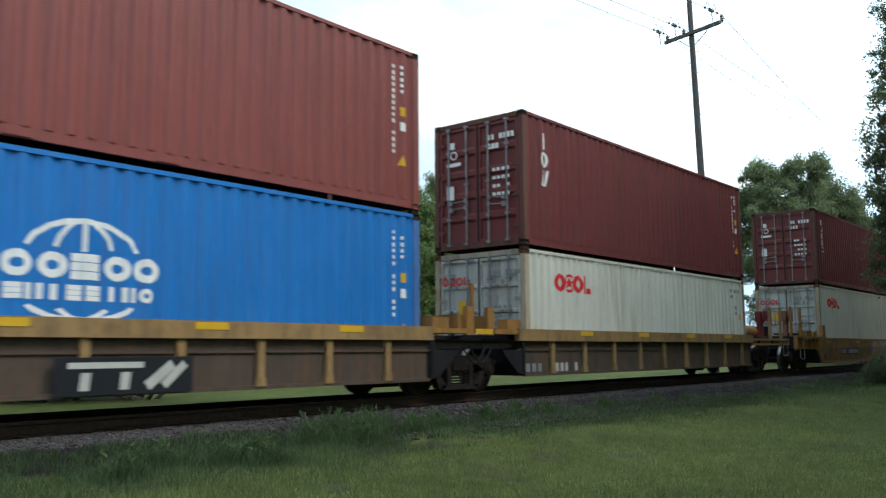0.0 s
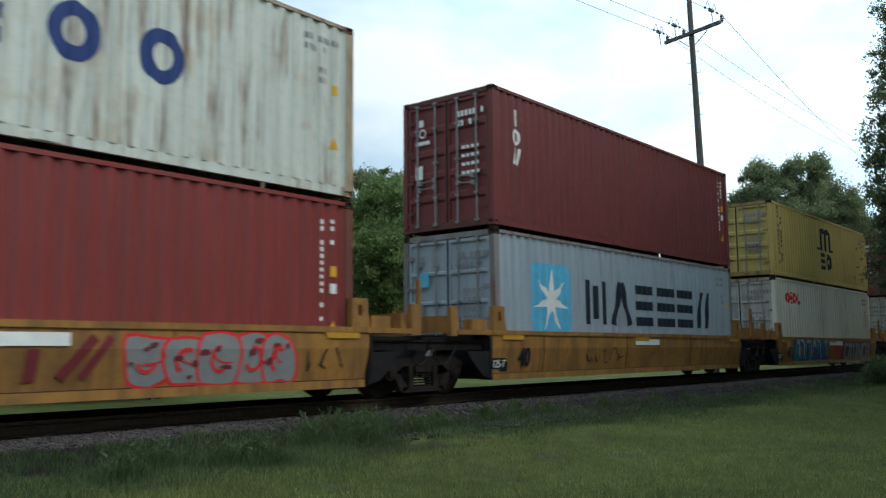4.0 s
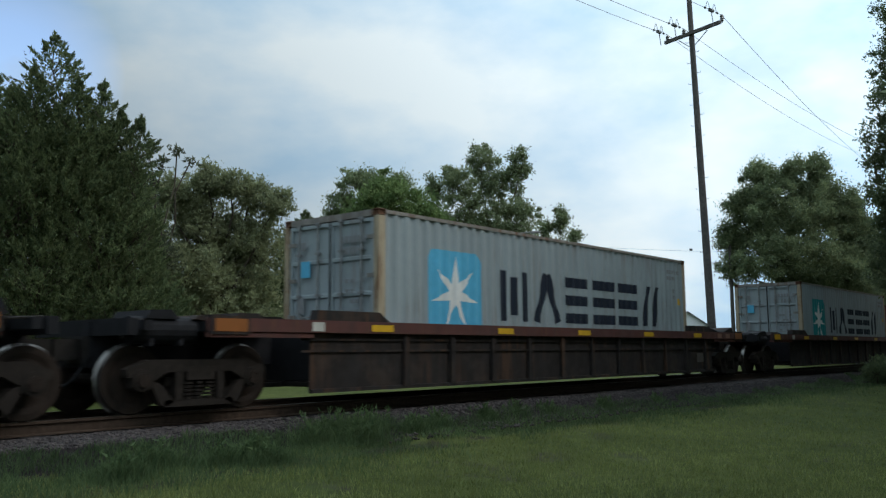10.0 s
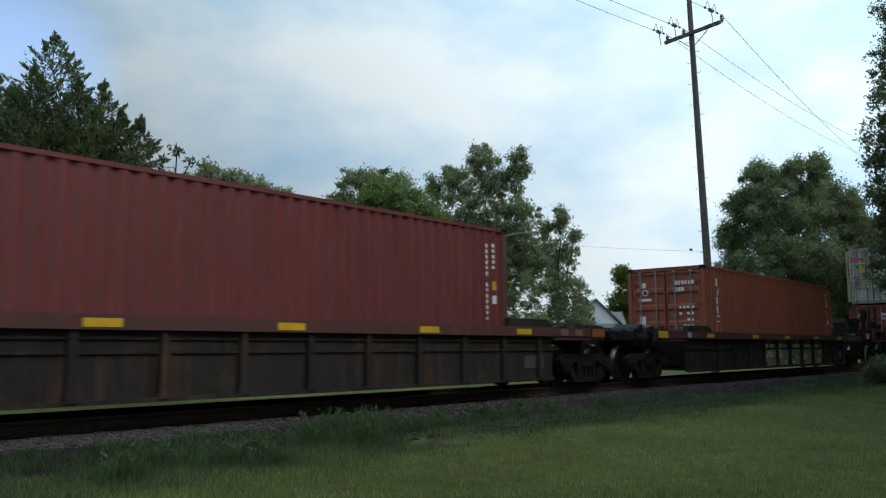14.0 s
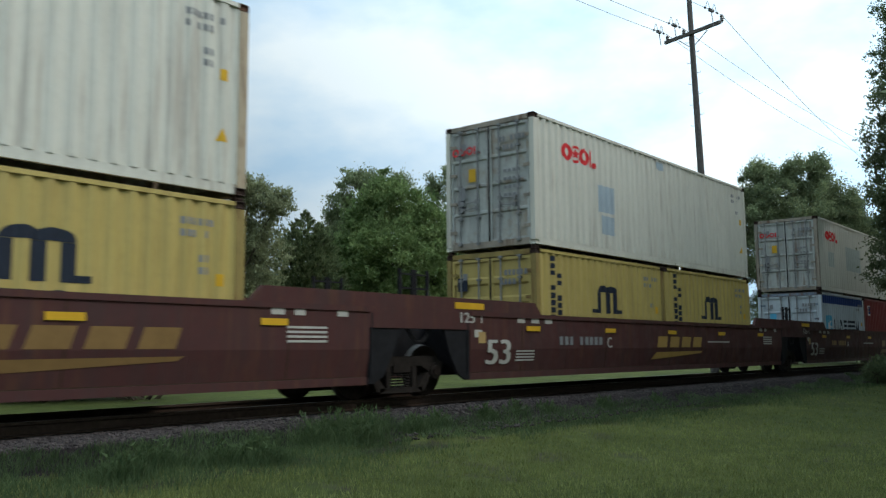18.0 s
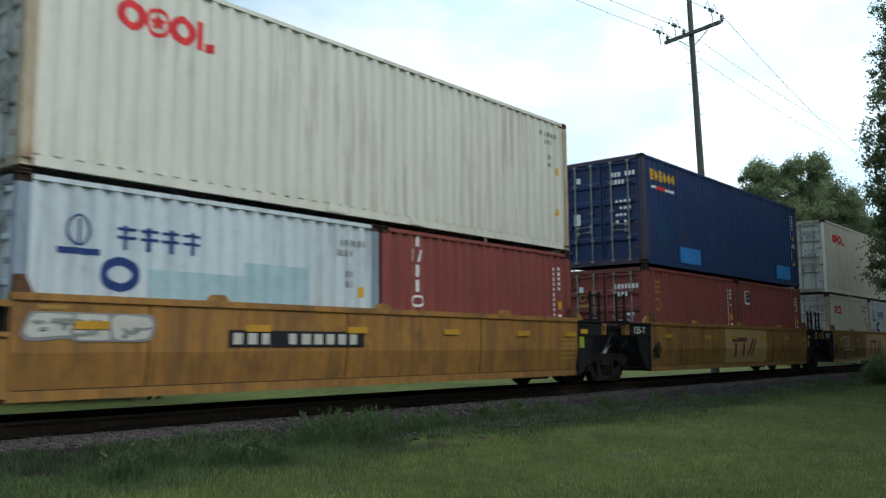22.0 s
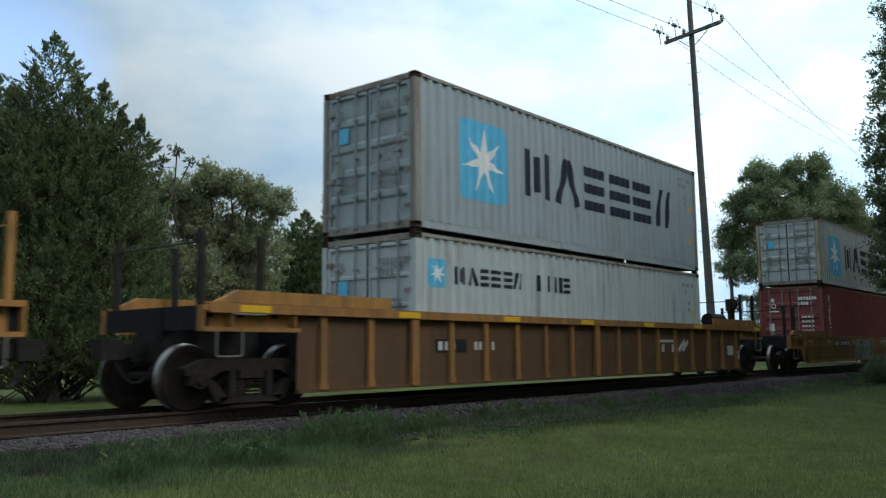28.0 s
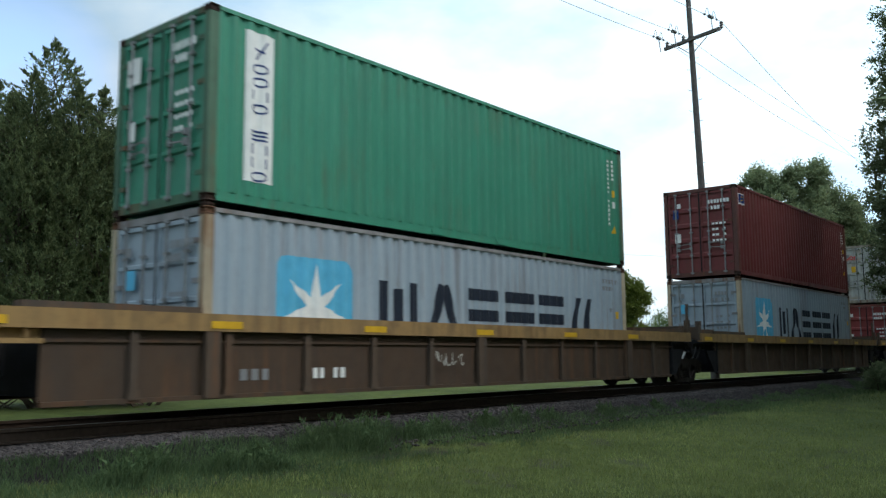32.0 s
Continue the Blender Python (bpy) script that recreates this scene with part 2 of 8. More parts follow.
INK = {
    "white": mark("white_marking", (0.72, 0.72, 0.70)), "rustmark": mark("faded_orange_reflector", (0.26, 0.095, 0.03)), "silver": mark("silver_spray", (0.33, 0.315, 0.27)), "cobalt": mark("cobalt_spray", (0.015, 0.10, 0.30)), "black": mark("black_marking", (0.016, 0.018, 0.022)),
    "red": mark("red_marking", (0.62, 0.035, 0.04)), "navy": mark("navy_marking", (0.02, 0.045, 0.16)),
    "sky": mark("sky_blue_marking", (0.10, 0.40, 0.60)), "yellow": mark("yellow_marking", (0.60, 0.35, 0.025)),
    "dark": mark("dark_blue_black_marking", (0.02, 0.026, 0.04)), "grey": mark("grey_marking", (0.215, 0.22, 0.225)),
    "gold": mark("gold_marking", (0.34, 0.21, 0.06)), "cream": mark("cream_panel", (0.42, 0.28, 0.115)),
    "maroon": mark("maroon_marking", (0.16, 0.03, 0.035)), "teal": mark("teal_marking", (0.03, 0.25, 0.26)),
    "blue": mark("blue_marking", (0.02, 0.14, 0.40)), "lime": mark("lime_marking", (0.34, 0.40, 0.05)),
    "bluepatch": mark("blue_grey_patch", (0.33, 0.40, 0.45)), "pale_teal": mark("pale_teal_patch", (0.33, 0.46, 0.50)), "pink": mark("pink_marking", (0.36, 0.23, 0.27)), "patch": mark("repaint_patch", (0.41, 0.45, 0.42)),
    "brightblue": mark("bright_blue_patch", (0.04, 0.22, 0.52)), "lightgrey": mark("silver_marking", (0.45, 0.44, 0.40)),
    "green": mark("green_marking", (0.06, 0.11, 0.07)), "faint": mark("faint_blue_patch", (0.02, 0.06, 0.12)), "dust": mark("dusty_plate", (0.085, 0.075, 0.066)), "petrol": mark("dull_petrol_patch", (0.045, 0.215, 0.225)), "rust": mark("rust_run", (0.15, 0.075, 0.04)), "faded": mark("faded_reflector", (0.44, 0.235, 0.03)), "bronze": mark("dull_gold_marking", (0.20, 0.12, 0.045)), "ash": mark("ash_grey_spray", (0.20, 0.19, 0.15)), "rose": mark("dull_rose_spray", (0.22, 0.12, 0.085)),
}

# ---- geometry helpers ----
def box(bm, x0, x1, y0, y1, z0, z1):
    v = [bm.verts.new((x, y, z)) for x in (x0, x1) for y in (y0, y1) for z in (z0, z1)]
    for q in ((0, 1, 3, 2), (4, 6, 7, 5), (0, 4, 5, 1), (2, 3, 7, 6), (0, 2, 6, 4), (1, 5, 7, 3)):
        bm.faces.new([v[i] for i in q])
    return v


def prism(bm, outline, y0, y1):
    """An outline of (x, z), anticlockwise as seen from -y, made solid from y0 to y1."""
    a = [bm.verts.new((x, y0, z)) for x, z in outline]
    b = [bm.verts.new((x, y1, z)) for x, z in outline]
    bm.faces.new(a)
    bm.faces.new(b[::-1])
    n = len(a)
    for i in range(n):
        bm.faces.new((a[i], b[i], b[(i + 1) % n], a[(i + 1) % n]))


def tube(bm, p, q, r, n=10, r2=None, cap=True):
    p, q = Vector(p), Vector(q)
    d = (q - p).normalized()
    e = d.orthogonal().normalized()
    f = d.cross(e)
    r2 = r if r2 is None else r2
    rings = []
    for c, rr in ((p, r), (q, r2)):
        rings.append([bm.verts.new(c + (e * math.cos(2 * math.pi * i / n) + f * math.sin(2 * math.pi * i / n)) * rr) for i in range(n)])
    for i in range(n):
        bm.faces.new((rings[0][i], rings[0][(i + 1) % n], rings[1][(i + 1) % n], rings[1][i]))
    if cap:
        bm.faces.new(rings[0][::-1])
        bm.faces.new(rings[1])


def pipe(bm, pts, r, n=6):
    """One continuous round pipe along a bent line."""
    pts = [Vector(p) for p in pts]
    rings = []
    for i, p in enumerate(pts):
        d = (pts[min(i + 1, len(pts) - 1)] - pts[max(i - 1, 0)]).normalized()
        e = d.cross(Vector((0.31, 0.9, 0.2))).normalized()
        f = d.cross(e)
        rings.append([bm.verts.new(p + (e * math.cos(2 * math.pi * k / n) + f * math.sin(2 * math.pi * k / n)) * r) for k in range(n)])
    for a, b in zip(rings, rings[1:]):
        for k in range(n):
            bm.faces.new((a[k], a[(k + 1) % n], b[(k + 1) % n], b[k]))
    bm.faces.new(rings[0][::-1])
    bm.faces.new(rings[-1])


def torus(bm, c, axis, r, thick, n=20, k=6):
    c, axis = Vector(c), Vector(axis).normalized()
    e = axis.orthogonal().normalized()
    f = axis.cross(e)
    rows = []
    for i in range(n):
        a = 2 * math.pi * i / n
        w = e * math.cos(a) + f * math.sin(a)
        rows.append([bm.verts.new(c + w * (r + thick * math.cos(2 * math.pi * j / k)) + axis * thick * math.sin(2 * math.pi * j / k)) for j in range(k)])
    for i in range(n):
        for j in range(k):
            bm.faces.new((rows[i][j], rows[(i + 1) % n][j], rows[(i + 1) % n][(j + 1) % k], rows[i][(j + 1) % k]))


def mesh_of(name, bm, fix=True):
    if fix:
        bmesh.ops.recalc_face_normals(bm, faces=bm.faces)
    me = bpy.data.meshes.new(name)
    bm.to_mesh(me)
    bm.free()
    return me


def put(name, me, material, parent=None, label="", at=None):
    """A mesh object under a thing; the material sits on the object, so that alike parts share a mesh."""
    if not me.materials:
        me.materials.append(None)
    ob = new(name, me)
    ob.material_slots[0].link = "OBJECT"
    ob.material_slots[0].material = material
    if parent is not None:
        ob.parent = parent
    if at is not None:
        ob.matrix_basis = at if isinstance(at, Matrix) else Matrix.Translation(at)
    if label:
        ob["label"] = label
    return ob


def part(name, bm, material, parent, label="", at=None):
    return put(name, mesh_of(name, bm), material, parent, label, at)


CACHE = {}


def cached(key, make):
    if key not in CACHE:
        bm = bmesh.new()
        make(bm)
        CACHE[key] = mesh_of(key.split("|")[0], bm)
    return CACHE[key]


# ---- containers ----
PERIOD, DEPTH, INSET, POST = 0.278, 0.036, 0.012, 0.16
WIDE = 2.438


def waves(length):
    """Corrugation of a side wall: (x, depth behind the post's face)."""
    x0, x1 = POST, length - POST
    n = round((x1 - x0) / PERIOD)
    p = (x1 - x0) / n
    pts = []
    for i in range(n):
        for f, d in ((0.0, 0), (0.26, 0), (0.5, 1), (0.76, 1)):
            pts.append((x0 + (i + f) * p, INSET + d * DEPTH))
    pts.append((x1, INSET))
    return pts


def depth_at(pts, x):
    if x <= pts[0][0] or x >= pts[-1][0]:
        return -0.002
    for (a, da), (b, db) in zip(pts, pts[1:]):
        if a <= x <= b:
            return da + (db - da) * (x - a) / (b - a) if b > a else da
    return 0.0


def side_mesh(length, height, sign):
    def make(bm):
        pts = waves(length)
        lo, hi = 0.165, height - 0.074
        a = [bm.verts.new((x, sign * (WIDE / 2 - d), lo)) for x, d in pts]
        b = [bm.verts.new((x, sign * (WIDE / 2 - d), hi)) for x, d in pts]
        for i in range(len(a) - 1):
            bm.faces.new((a[i], a[i + 1], b[i + 1], b[i]) if sign < 0 else (a[i + 1], a[i], b[i], b[i + 1]))
    key = f"side_panel|{length}|{height}|{sign}"
    if key not in CACHE:
        bm = bmesh.new()
        make(bm)
        CACHE[key] = mesh_of("side_panel", bm, False)
    return CACHE[key]


def rail_mesh(length, top):
    def make(bm):
        if top:
            box(bm, POST, length - POST, 0.004, 0.06, -0.075, -0.012)
        else:
            box(bm, POST, length - POST, 0.026, 0.085, 0.02, 0.167)
            for x in (length * 0.5 - 1.05, length * 0.5 + 0.65) if length < 7 else (length * 0.5 - 1.2, length * 0.5 + 0.8):
                box(bm, x, x + 0.36, 0.012, 0.03, 0.035, 0.13)
    return cached(f"{'top' if top else 'bottom'}_rail|{length}", make)


def cross_mesh(top):
    def make(bm):
        w = WIDE / 2 - POST
        box(bm, 0.01, 0.13, -w, w, *((-0.12, -0.01) if top else (0.02, 0.16)))
        if top:
            for i in range(6):
                box(bm, 0.003, 0.01, -w + 0.05 + i * 0.06, -w + 0.08 + i * 0.06, -0.09, -0.03)
                box(bm, 0.003, 0.01, w - 0.08 - i * 0.06, w - 0.05 - i * 0.06, -0.09, -0.03)
    return cached("door_header" if top else "door_sill", make)


def roof_mesh(length, height):
    def make(bm):
        n = int(length / 0.26)
        for i in range(n):
            x = 0.13 + i * (length - 0.26) / n
            box(bm, x, x + 0.15, -1.14, 1.14, height - 0.05, height - (0.014 if i % 2 else 0.03))
        box(bm, 0.13, length - 0.13, -1.158, 1.158, height - 0.07, height - 0.045)
    return cached(f"roof|{length}|{height}", make)


def post_mesh(height):
    def make(bm):
        o = [(0, 0), (0.16, 0), (0.16, 0.03), (0.10, 0.035), (0.085, 0.11), (0, 0.12)]
        a = [bm.verts.new((x, y, 0.118)) for x, y in o]
        b = [bm.verts.new((x, y, height - 0.118)) for x, y in o]
        bm.faces.new(a[::-1])
        bm.faces.new(b)
        for i in range(len(a)):
            j = (i + 1) % len(a)
            bm.faces.new((a[i], a[j], b[j], b[i]))
    return cached(f"corner_post|{height}", make)


def casting_mesh():
    def make(bm):
        vs = box(bm, -0.004, 0.178, -0.004, 0.162, 0, 0.118)
        bmesh.ops.bevel(bm, geom=list(bm.edges), offset=0.012, segments=1, affect="EDGES")
        # the slotted holes, as dark recesses
        for f in list(bm.faces):
            if f.calc_area() > 0.012:
                r = bmesh.ops.inset_individual(bm, faces=[f], thickness=0.032)
                bmesh.ops.translate(bm, verts=f.verts, vec=-f.normal * 0.03)
    return cached("corner_casting", make)


def door_mesh(height):
    """The sheet of one leaf of the end doors: outwards is -x, y from 0 to 1.075."""
    return cached(f"door|{height}", lambda bm: box(bm, 0.045, 0.06, 0.0, 1.075, 0, height - 0.28))


def door_frame_mesh(height):
    def make(bm):
        y1, z1, w = 1.075, height - 0.28, 0.065
        rings = []
        for x in (0.0, 0.044):
            rings.append([bm.verts.new((x, y, z)) for y, z in ((0, 0), (y1, 0), (y1, z1), (0, z1))])
            rings.append([bm.verts.new((x, y, z)) for y, z in ((w, w), (y1 - w, w), (y1 - w, z1 - w), (w, z1 - w))])
        fo, fi, bo, bi = rings
        for k in range(4):
            m = (k + 1) % 4
            for quad in ((fo[k], fo[m], fi[m], fi[k]), (bo[m], bo[k], bi[k], bi[m]), (fo[m], fo[k], bo[k], bo[m]), (fi[k], fi[m], bi[m], bi[k])):
                bm.faces.new(quad)
    return cached(f"door_frame|{height}", make)


def door_rib_mesh(wavy):
    """A broad pressed rib across a door leaf."""
    w = 0.10 if wavy else 0.05
    return cached(f"door_rib|{wavy}", lambda bm: prism(bm, [(0.002, -w * 0.5), (0.044, -w), (0.044, w), (0.002, w * 0.5)], 0.066, 1.009))


def rod_mesh(height):
    def make(bm):
        h = height - 0.2
        tube(bm, (0, 0, 0), (0, 0, h), 0.0215, 8)
        for z in (0.02, h * 0.22, h * 0.5, h * 0.78, h - 0.06):
            box(bm, -0.03, 0.045, -0.05, 0.05, z, z + 0.045)
    return cached(f"locking_rod|{height}", make)


def handle_mesh():
    def make(bm):
        tube(bm, (-0.03, 0, 0), (-0.03, 0.42, -0.03), 0.014, 6)
        box(bm, -0.04, 0.02, -0.035, 0.035, -0.05, 0.05)
        box(bm, -0.045, 0.02, 0.36, 0.44, -0.08, 0.02)
    return cached("door_handle", make)


def hinge_mesh():
    def make(bm):
        box(bm, -0.012, 0.02, 0, 0.16, 0, 0.07)
        tube(bm, (-0.008, 0.165, -0.012), (-0.008, 0.165, 0.082), 0.018, 8)
    return cached("door_hinge", make)


def end_mesh(height):
    def make(bm):
        n = 9
        p = 2.12 / n
        lo, hi = 0.16, height - 0.12
        pts = []
        for i in range(n):
            for f, d in ((0.0, 0), (0.3, 0), (0.5, 1), (0.8, 1)):
                pts.append((-1.06 + (i + f) * p, d * 0.042))
        pts.append((1.06, 0))
        a = [bm.verts.new((-0.02 - d, y, lo)) for y, d in pts]
        b = [bm.verts.new((-0.02 - d, y, hi)) for y, d in pts]
        for i in range(len(a) - 1):
            bm.faces.new((a[i], a[i + 1], b[i + 1], b[i]))
    return cached(f"end_panel|{height}", make)


class Sheet:
    """Flat painted shapes on a wall: x along it, z up."""

    def __init__(self):
        self.faces, self.small, self.lift = [], False, 0

    def rect(self, x0, z0, x1, z1, lean=0.0):
        s = lean * (z1 - z0)
        self.faces.append([(x0, z0), (x1, z0), (x1 + s, z1), (x0 + s, z1)])
        return self

    def ring(self, cx, cz, rx, rz, t, a0=0.0, a1=360.0, n=20):
        n = max(3, int(n * (a1 - a0) / 360))
        for i in range(n):
            a, b = radians(a0 + (a1 - a0) * i / n), radians(a0 + (a1 - a0) * (i + 1) / n)
            q = [(cx + r[0] * math.cos(g), cz + r[1] * math.sin(g)) for g, r in
                 ((a, (rx - t, rz - t)), (a, (rx, rz)), (b, (rx, rz)), (b, (rx - t, rz - t)))]
            self.faces.append(q)
        return self

    def disc(self, cx, cz, rx, rz, n=18):
        self.faces.append([(cx + rx * math.cos(2 * math.pi * i / n), cz + rz * math.sin(2 * math.pi * i / n)) for i in range(n)])
        return self

    def star(self, cx, cz, r, r2, n=7, turn=90.0):
        for i in range(n):
            a = radians(turn + 360 * i / n)
            e = math.pi / n
            self.faces.append([(cx, cz), (cx + r2 * math.cos(a - e), cz + r2 * math.sin(a - e)),
                               (cx + r * math.cos(a), cz + r * math.sin(a)), (cx + r2 * math.cos(a + e), cz + r2 * math.sin(a + e))])
        return self

    def seg(self, x0, z0, x1, z1, w):
        d = math.hypot(x1 - x0, z1 - z0) or 1e-6
        nx, nz = -(z1 - z0) / d * w / 2, (x1 - x0) / d * w / 2
        self.faces.append([(x0 - nx, z0 - nz), (x1 - nx, z1 - nz), (x1 + nx, z1 + nz), (x0 + nx, z0 + nz)])
        return self

    def rounded(self, x0, z0, x1, z1, r):
        pts = []
        for cx, cz, a in ((x1 - r, z0 + r, -90), (x1 - r, z1 - r, 0), (x0 + r, z1 - r, 90), (x0 + r, z0 + r, 180)):
            pts += [(cx + r * math.cos(radians(a + k * 22.5)), cz + r * math.sin(radians(a + k * 22.5))) for k in range(5)]
        self.faces.append(pts)
        return self

    def shapes(self):
        """The faces, gathered into shapes that join edge to edge."""
        owner = list(range(len(self.faces)))

        def root(i):
            while owner[i] != i:
                i = owner[i]
            return i
        seen = {}
        for i, f in enumerate(self.faces):
            pts = [(round(x, 5), round(z, 5)) for x, z in f]
            for a, b in zip(pts, pts[1:] + pts[:1]):
                k = (min(a, b), max(a, b))
                if k in seen:
                    owner[root(i)] = root(seen[k])
                seen[k] = i
        groups = {}
        for i, f in enumerate(self.faces):
            groups.setdefault(root(i), []).append(f)
        return list(groups.values())

    def split(self):
        """One sheet for each shape, or the whole where the shapes are many and small."""
        groups = self.shapes()
        if self.small or not 1 < len(groups) <= 24:
            return [self]
        out = []
        for k, g in enumerate(groups):
            one = Sheet()
            one.faces, one.lift = g, k
            out.append(one)
        return out

    def bmesh(self):
        bm = bmesh.new()
        # overlapping strokes lie a hair above one another
        for i, g in enumerate(self.shapes()):
            made = {}
            for f in g:
                vs = []
                for x, z in f:
                    k = (round(x, 5), round(z, 5))
                    if k not in made:
                        made[k] = bm.verts.new((x, -0.0003 * ((i + self.lift) % 11), z))
                    if made[k] not in vs:
                        vs.append(made[k])
                if len(vs) > 2:
                    bm.faces.new(vs)
        return bm


def on_side(sheet, length, proud=0.004):
    """Bends a sheet into the corrugation of the near wall."""
    bm = sheet.bmesh()
    pts = waves(length)
    xs = [v.co.x for v in bm.verts]
    lo, hi = min(xs), max(xs)
    for x, _ in pts:
        if lo < x < hi:
            bmesh.ops.bisect_plane(bm, geom=list(bm.verts) + list(bm.edges) + list(bm.faces), plane_co=(x, 0, 0), plane_no=(1, 0, 0))
    for v in bm.verts:
        v.co.y += -WIDE / 2 + depth_at(pts, v.co.x) - proud
    me = bpy.data.meshes.new("marking")
    bm.to_mesh(me)
    bm.free()
    return me


def on_end(sheet, proud=-0.012):
    """A sheet on the door end: its x runs from the far post to the near one."""
    bm = sheet.bmesh()
    for v in bm.verts:
        v.co = Vector((proud + v.co.y, -v.co.x, v.co.z))
    me = bpy.data.meshes.new("marking")
    bm.to_mesh(me)
    bm.free()
    return me


def slugs(sheet, x, z, n, w, h, gap, down=False, seed=1):
    """A line of small unreadable characters as plain bars."""
    rnd = random.Random(seed)
    sheet.small = True
    for i in range(n):
        if rnd.random() < 0.12:
            continue
        k = 0.75 + 0.25 * rnd.random()
        if down:
            sheet.rect(x, z - i * (h + gap) - h * k, x + w, z - i * (h + gap))
        else:
            sheet.rect(x + i * (w + gap), z, x + i * (w + gap) + w * k, z + h)
    return sheet


def blocks(sheet, x, z, w, h, gap, kinds, t=None):
    """A row of plain heavy shapes: o ring, v two uprights, w three uprights, e three bars, i one upright, k two slanted bars, b block."""
    t = t or h * 0.24
    for k in kinds:
        if k == "o":
            sheet.ring(x + w / 2, z + h / 2, w / 2, h / 2, t)
        elif k == "v":
            sheet.rect(x, z, x + t * 1.25, z + h).rect(x + w - t * 1.25, z, x + w, z + h)
        elif k == "w":
            sheet.rect(x, z, x + t, z + h).rect(x + w - t, z, x + w, z + h).rect(x + w / 2 - t / 2, z + h * 0.12, x + w / 2 + t / 2, z + h * 0.88)
        elif k == "e":
            for j in (0, 0.5, 1):
                sheet.rect(x, z + j * (h - t), x + w, z + j * (h - t) + t)
        elif k == "i":
            sheet.rect(x + w * 0.5 - t * 0.7, z, x + w * 0.5 + t * 0.7, z + h)
        elif k == "k":
            sheet.rect(x, z, x + t, z + h, 0.25).rect(x + w * 0.5, z, x + w * 0.5 + t, z + h, 0.25)
        elif k == "a":
            sheet.seg(x + w * 0.1, z, x + w * 0.5 - t * 0.12, z + h, t).seg(x + w * 0.9, z, x + w * 0.5 + t * 0.12, z + h, t)
        elif k == "b":
            sheet.rect(x, z, x + w, z + h)
        x += w + gap
    return sheet


def column(sheet, x, z, w, h, gap, kinds):
    """The same down a column, from z."""
    for k in kinds:
        if k != " ":
            blocks(sheet, x, z - h, w, h, 0, k, h * 0.2)
        z -= h + gap
    return sheet


def container(label, colour, length=12.192, height=2.896, wavy=True, post="", seed=0):
    """A shipping container with its doors at x = 0; the origin is in the middle of its leading bottom edge."""
    top = new("shipping_container")
    tagged(top, label, "container", "containers of the train")
    p = PAINT[colour]
    worn = WORN[colour]
    for s in (-1, 1):
        flip = Matrix.Diagonal((1, -s, 1, 1))
        put("top_rail", rail_mesh(length, True), worn if colour in ("grey", "palegrey", "coolgrey", "rusted", "teal") else p, top, at=Matrix.Translation((0, s * WIDE / 2, height)) @ flip)
        put("bottom_rail", rail_mesh(length, False), p, top, at=Matrix.Translation((0, s * WIDE / 2, 0)) @ flip)
    for x, sx in ((0, 1), (length, -1)):
        put("door_header" if sx > 0 else "end_header", cross_mesh(True), worn, top, at=Matrix.Translation((x, 0, height)) @ Matrix.Diagonal((sx, 1, 1, 1)))
        put("door_sill" if sx > 0 else "end_sill", cross_mesh(False), worn, top, at=Matrix.Translation((x, 0, 0)) @ Matrix.Diagonal((sx, 1, 1, 1)))
    for s in (-1, 1):
        put("side_panel", side_mesh(length, height, s), p, top)
    put("roof", roof_mesh(length, height), p, top)
    put("end_panel", end_mesh(height), p, top, at=(length, 0, 0))
    pm = PAINT[post] if post else worn if seed % 2 else p
    for x, sx in ((0, 1), (length, -1)):
        for y, sy in ((-WIDE / 2, 1), (WIDE / 2, -1)):
            put("corner_post", post_mesh(height), pm, top, at=Matrix.Translation((x, y, 0)) @ Matrix.Diagonal((sx, sy, 1, 1)))
            for z, sz in ((0, 1), (height, -1)):
                put("corner_casting", casting_mesh(), (RUSTY if post else CASTING) if z else (CASTING if seed % 2 else pm), top, at=Matrix.Translation((x, y, z)) @ Matrix.Diagonal((sx, sy, sz, 1)))
    bm = bmesh.new()
    box(bm, 0.012, 0.03, -0.022, 0.022, 0.16, height - 0.14)
    part("door_gasket", bm, RUBBER, top)
    dp = PAINT["doorgrey"] if colour in ("white", "rusted") else p
    for s in (-1, 1):
        leaf = put("door", door_mesh(height), dp, top, at=Matrix.Translation((0.02, 0, 0.14)) @ Matrix.Diagonal((1, s, 1, 1)))
        put("door_frame", door_frame_mesh(height), dp, leaf)
        rows = 5 if wavy else 4
        for i in range(1, rows):
            put("door_rib", door_rib_mesh(wavy), dp, leaf, at=(0, 0, 0.07 + i * (height - 0.42) / rows))
        for y in (0.30, 0.80):
            put("locking_rod", rod_mesh(height), GALV, leaf, at=(-0.03, y, -0.05))
        for y, z in ((0.32, 0.95), (0.32, 0.80)):
            put("door_handle", handle_mesh(), GALV, leaf, at=(-0.03, y, z))
        for i in range(4):
            put("door_hinge", hinge_mesh(), worn, leaf, at=(0, 0.93, 0.25 + i * (height - 0.9) / 3))
    return top


def decal(top, sheet, ink, label, length=12.192):
    return side_marks(top, sheet, length, 0.004, ink, label)


def side_marks(top, sheet, length, proud, ink, label=""):
    """Each painted shape is a marking of its own; fine print stays in one."""
    for one in sheet.split():
        ob = put("marking", on_side(one, length, proud), INK[ink], top, label)
        if sheet.small:
            tagged(ob, kind="stuff")
    return ob


def end_decal(top, sheet, ink, label):
    for one in sheet.split():
        ob = put("marking", on_end(one), INK[ink], top, label)
        if sheet.small:
            tagged(ob, kind="stuff")
    return ob

# ---- the place ----
GROUND_Z = -0.66


def smooth(a, b, x):
    t = min(1.0, max(0.0, (x - a) / (b - a)))
    return t * t * (3 - 2 * t)


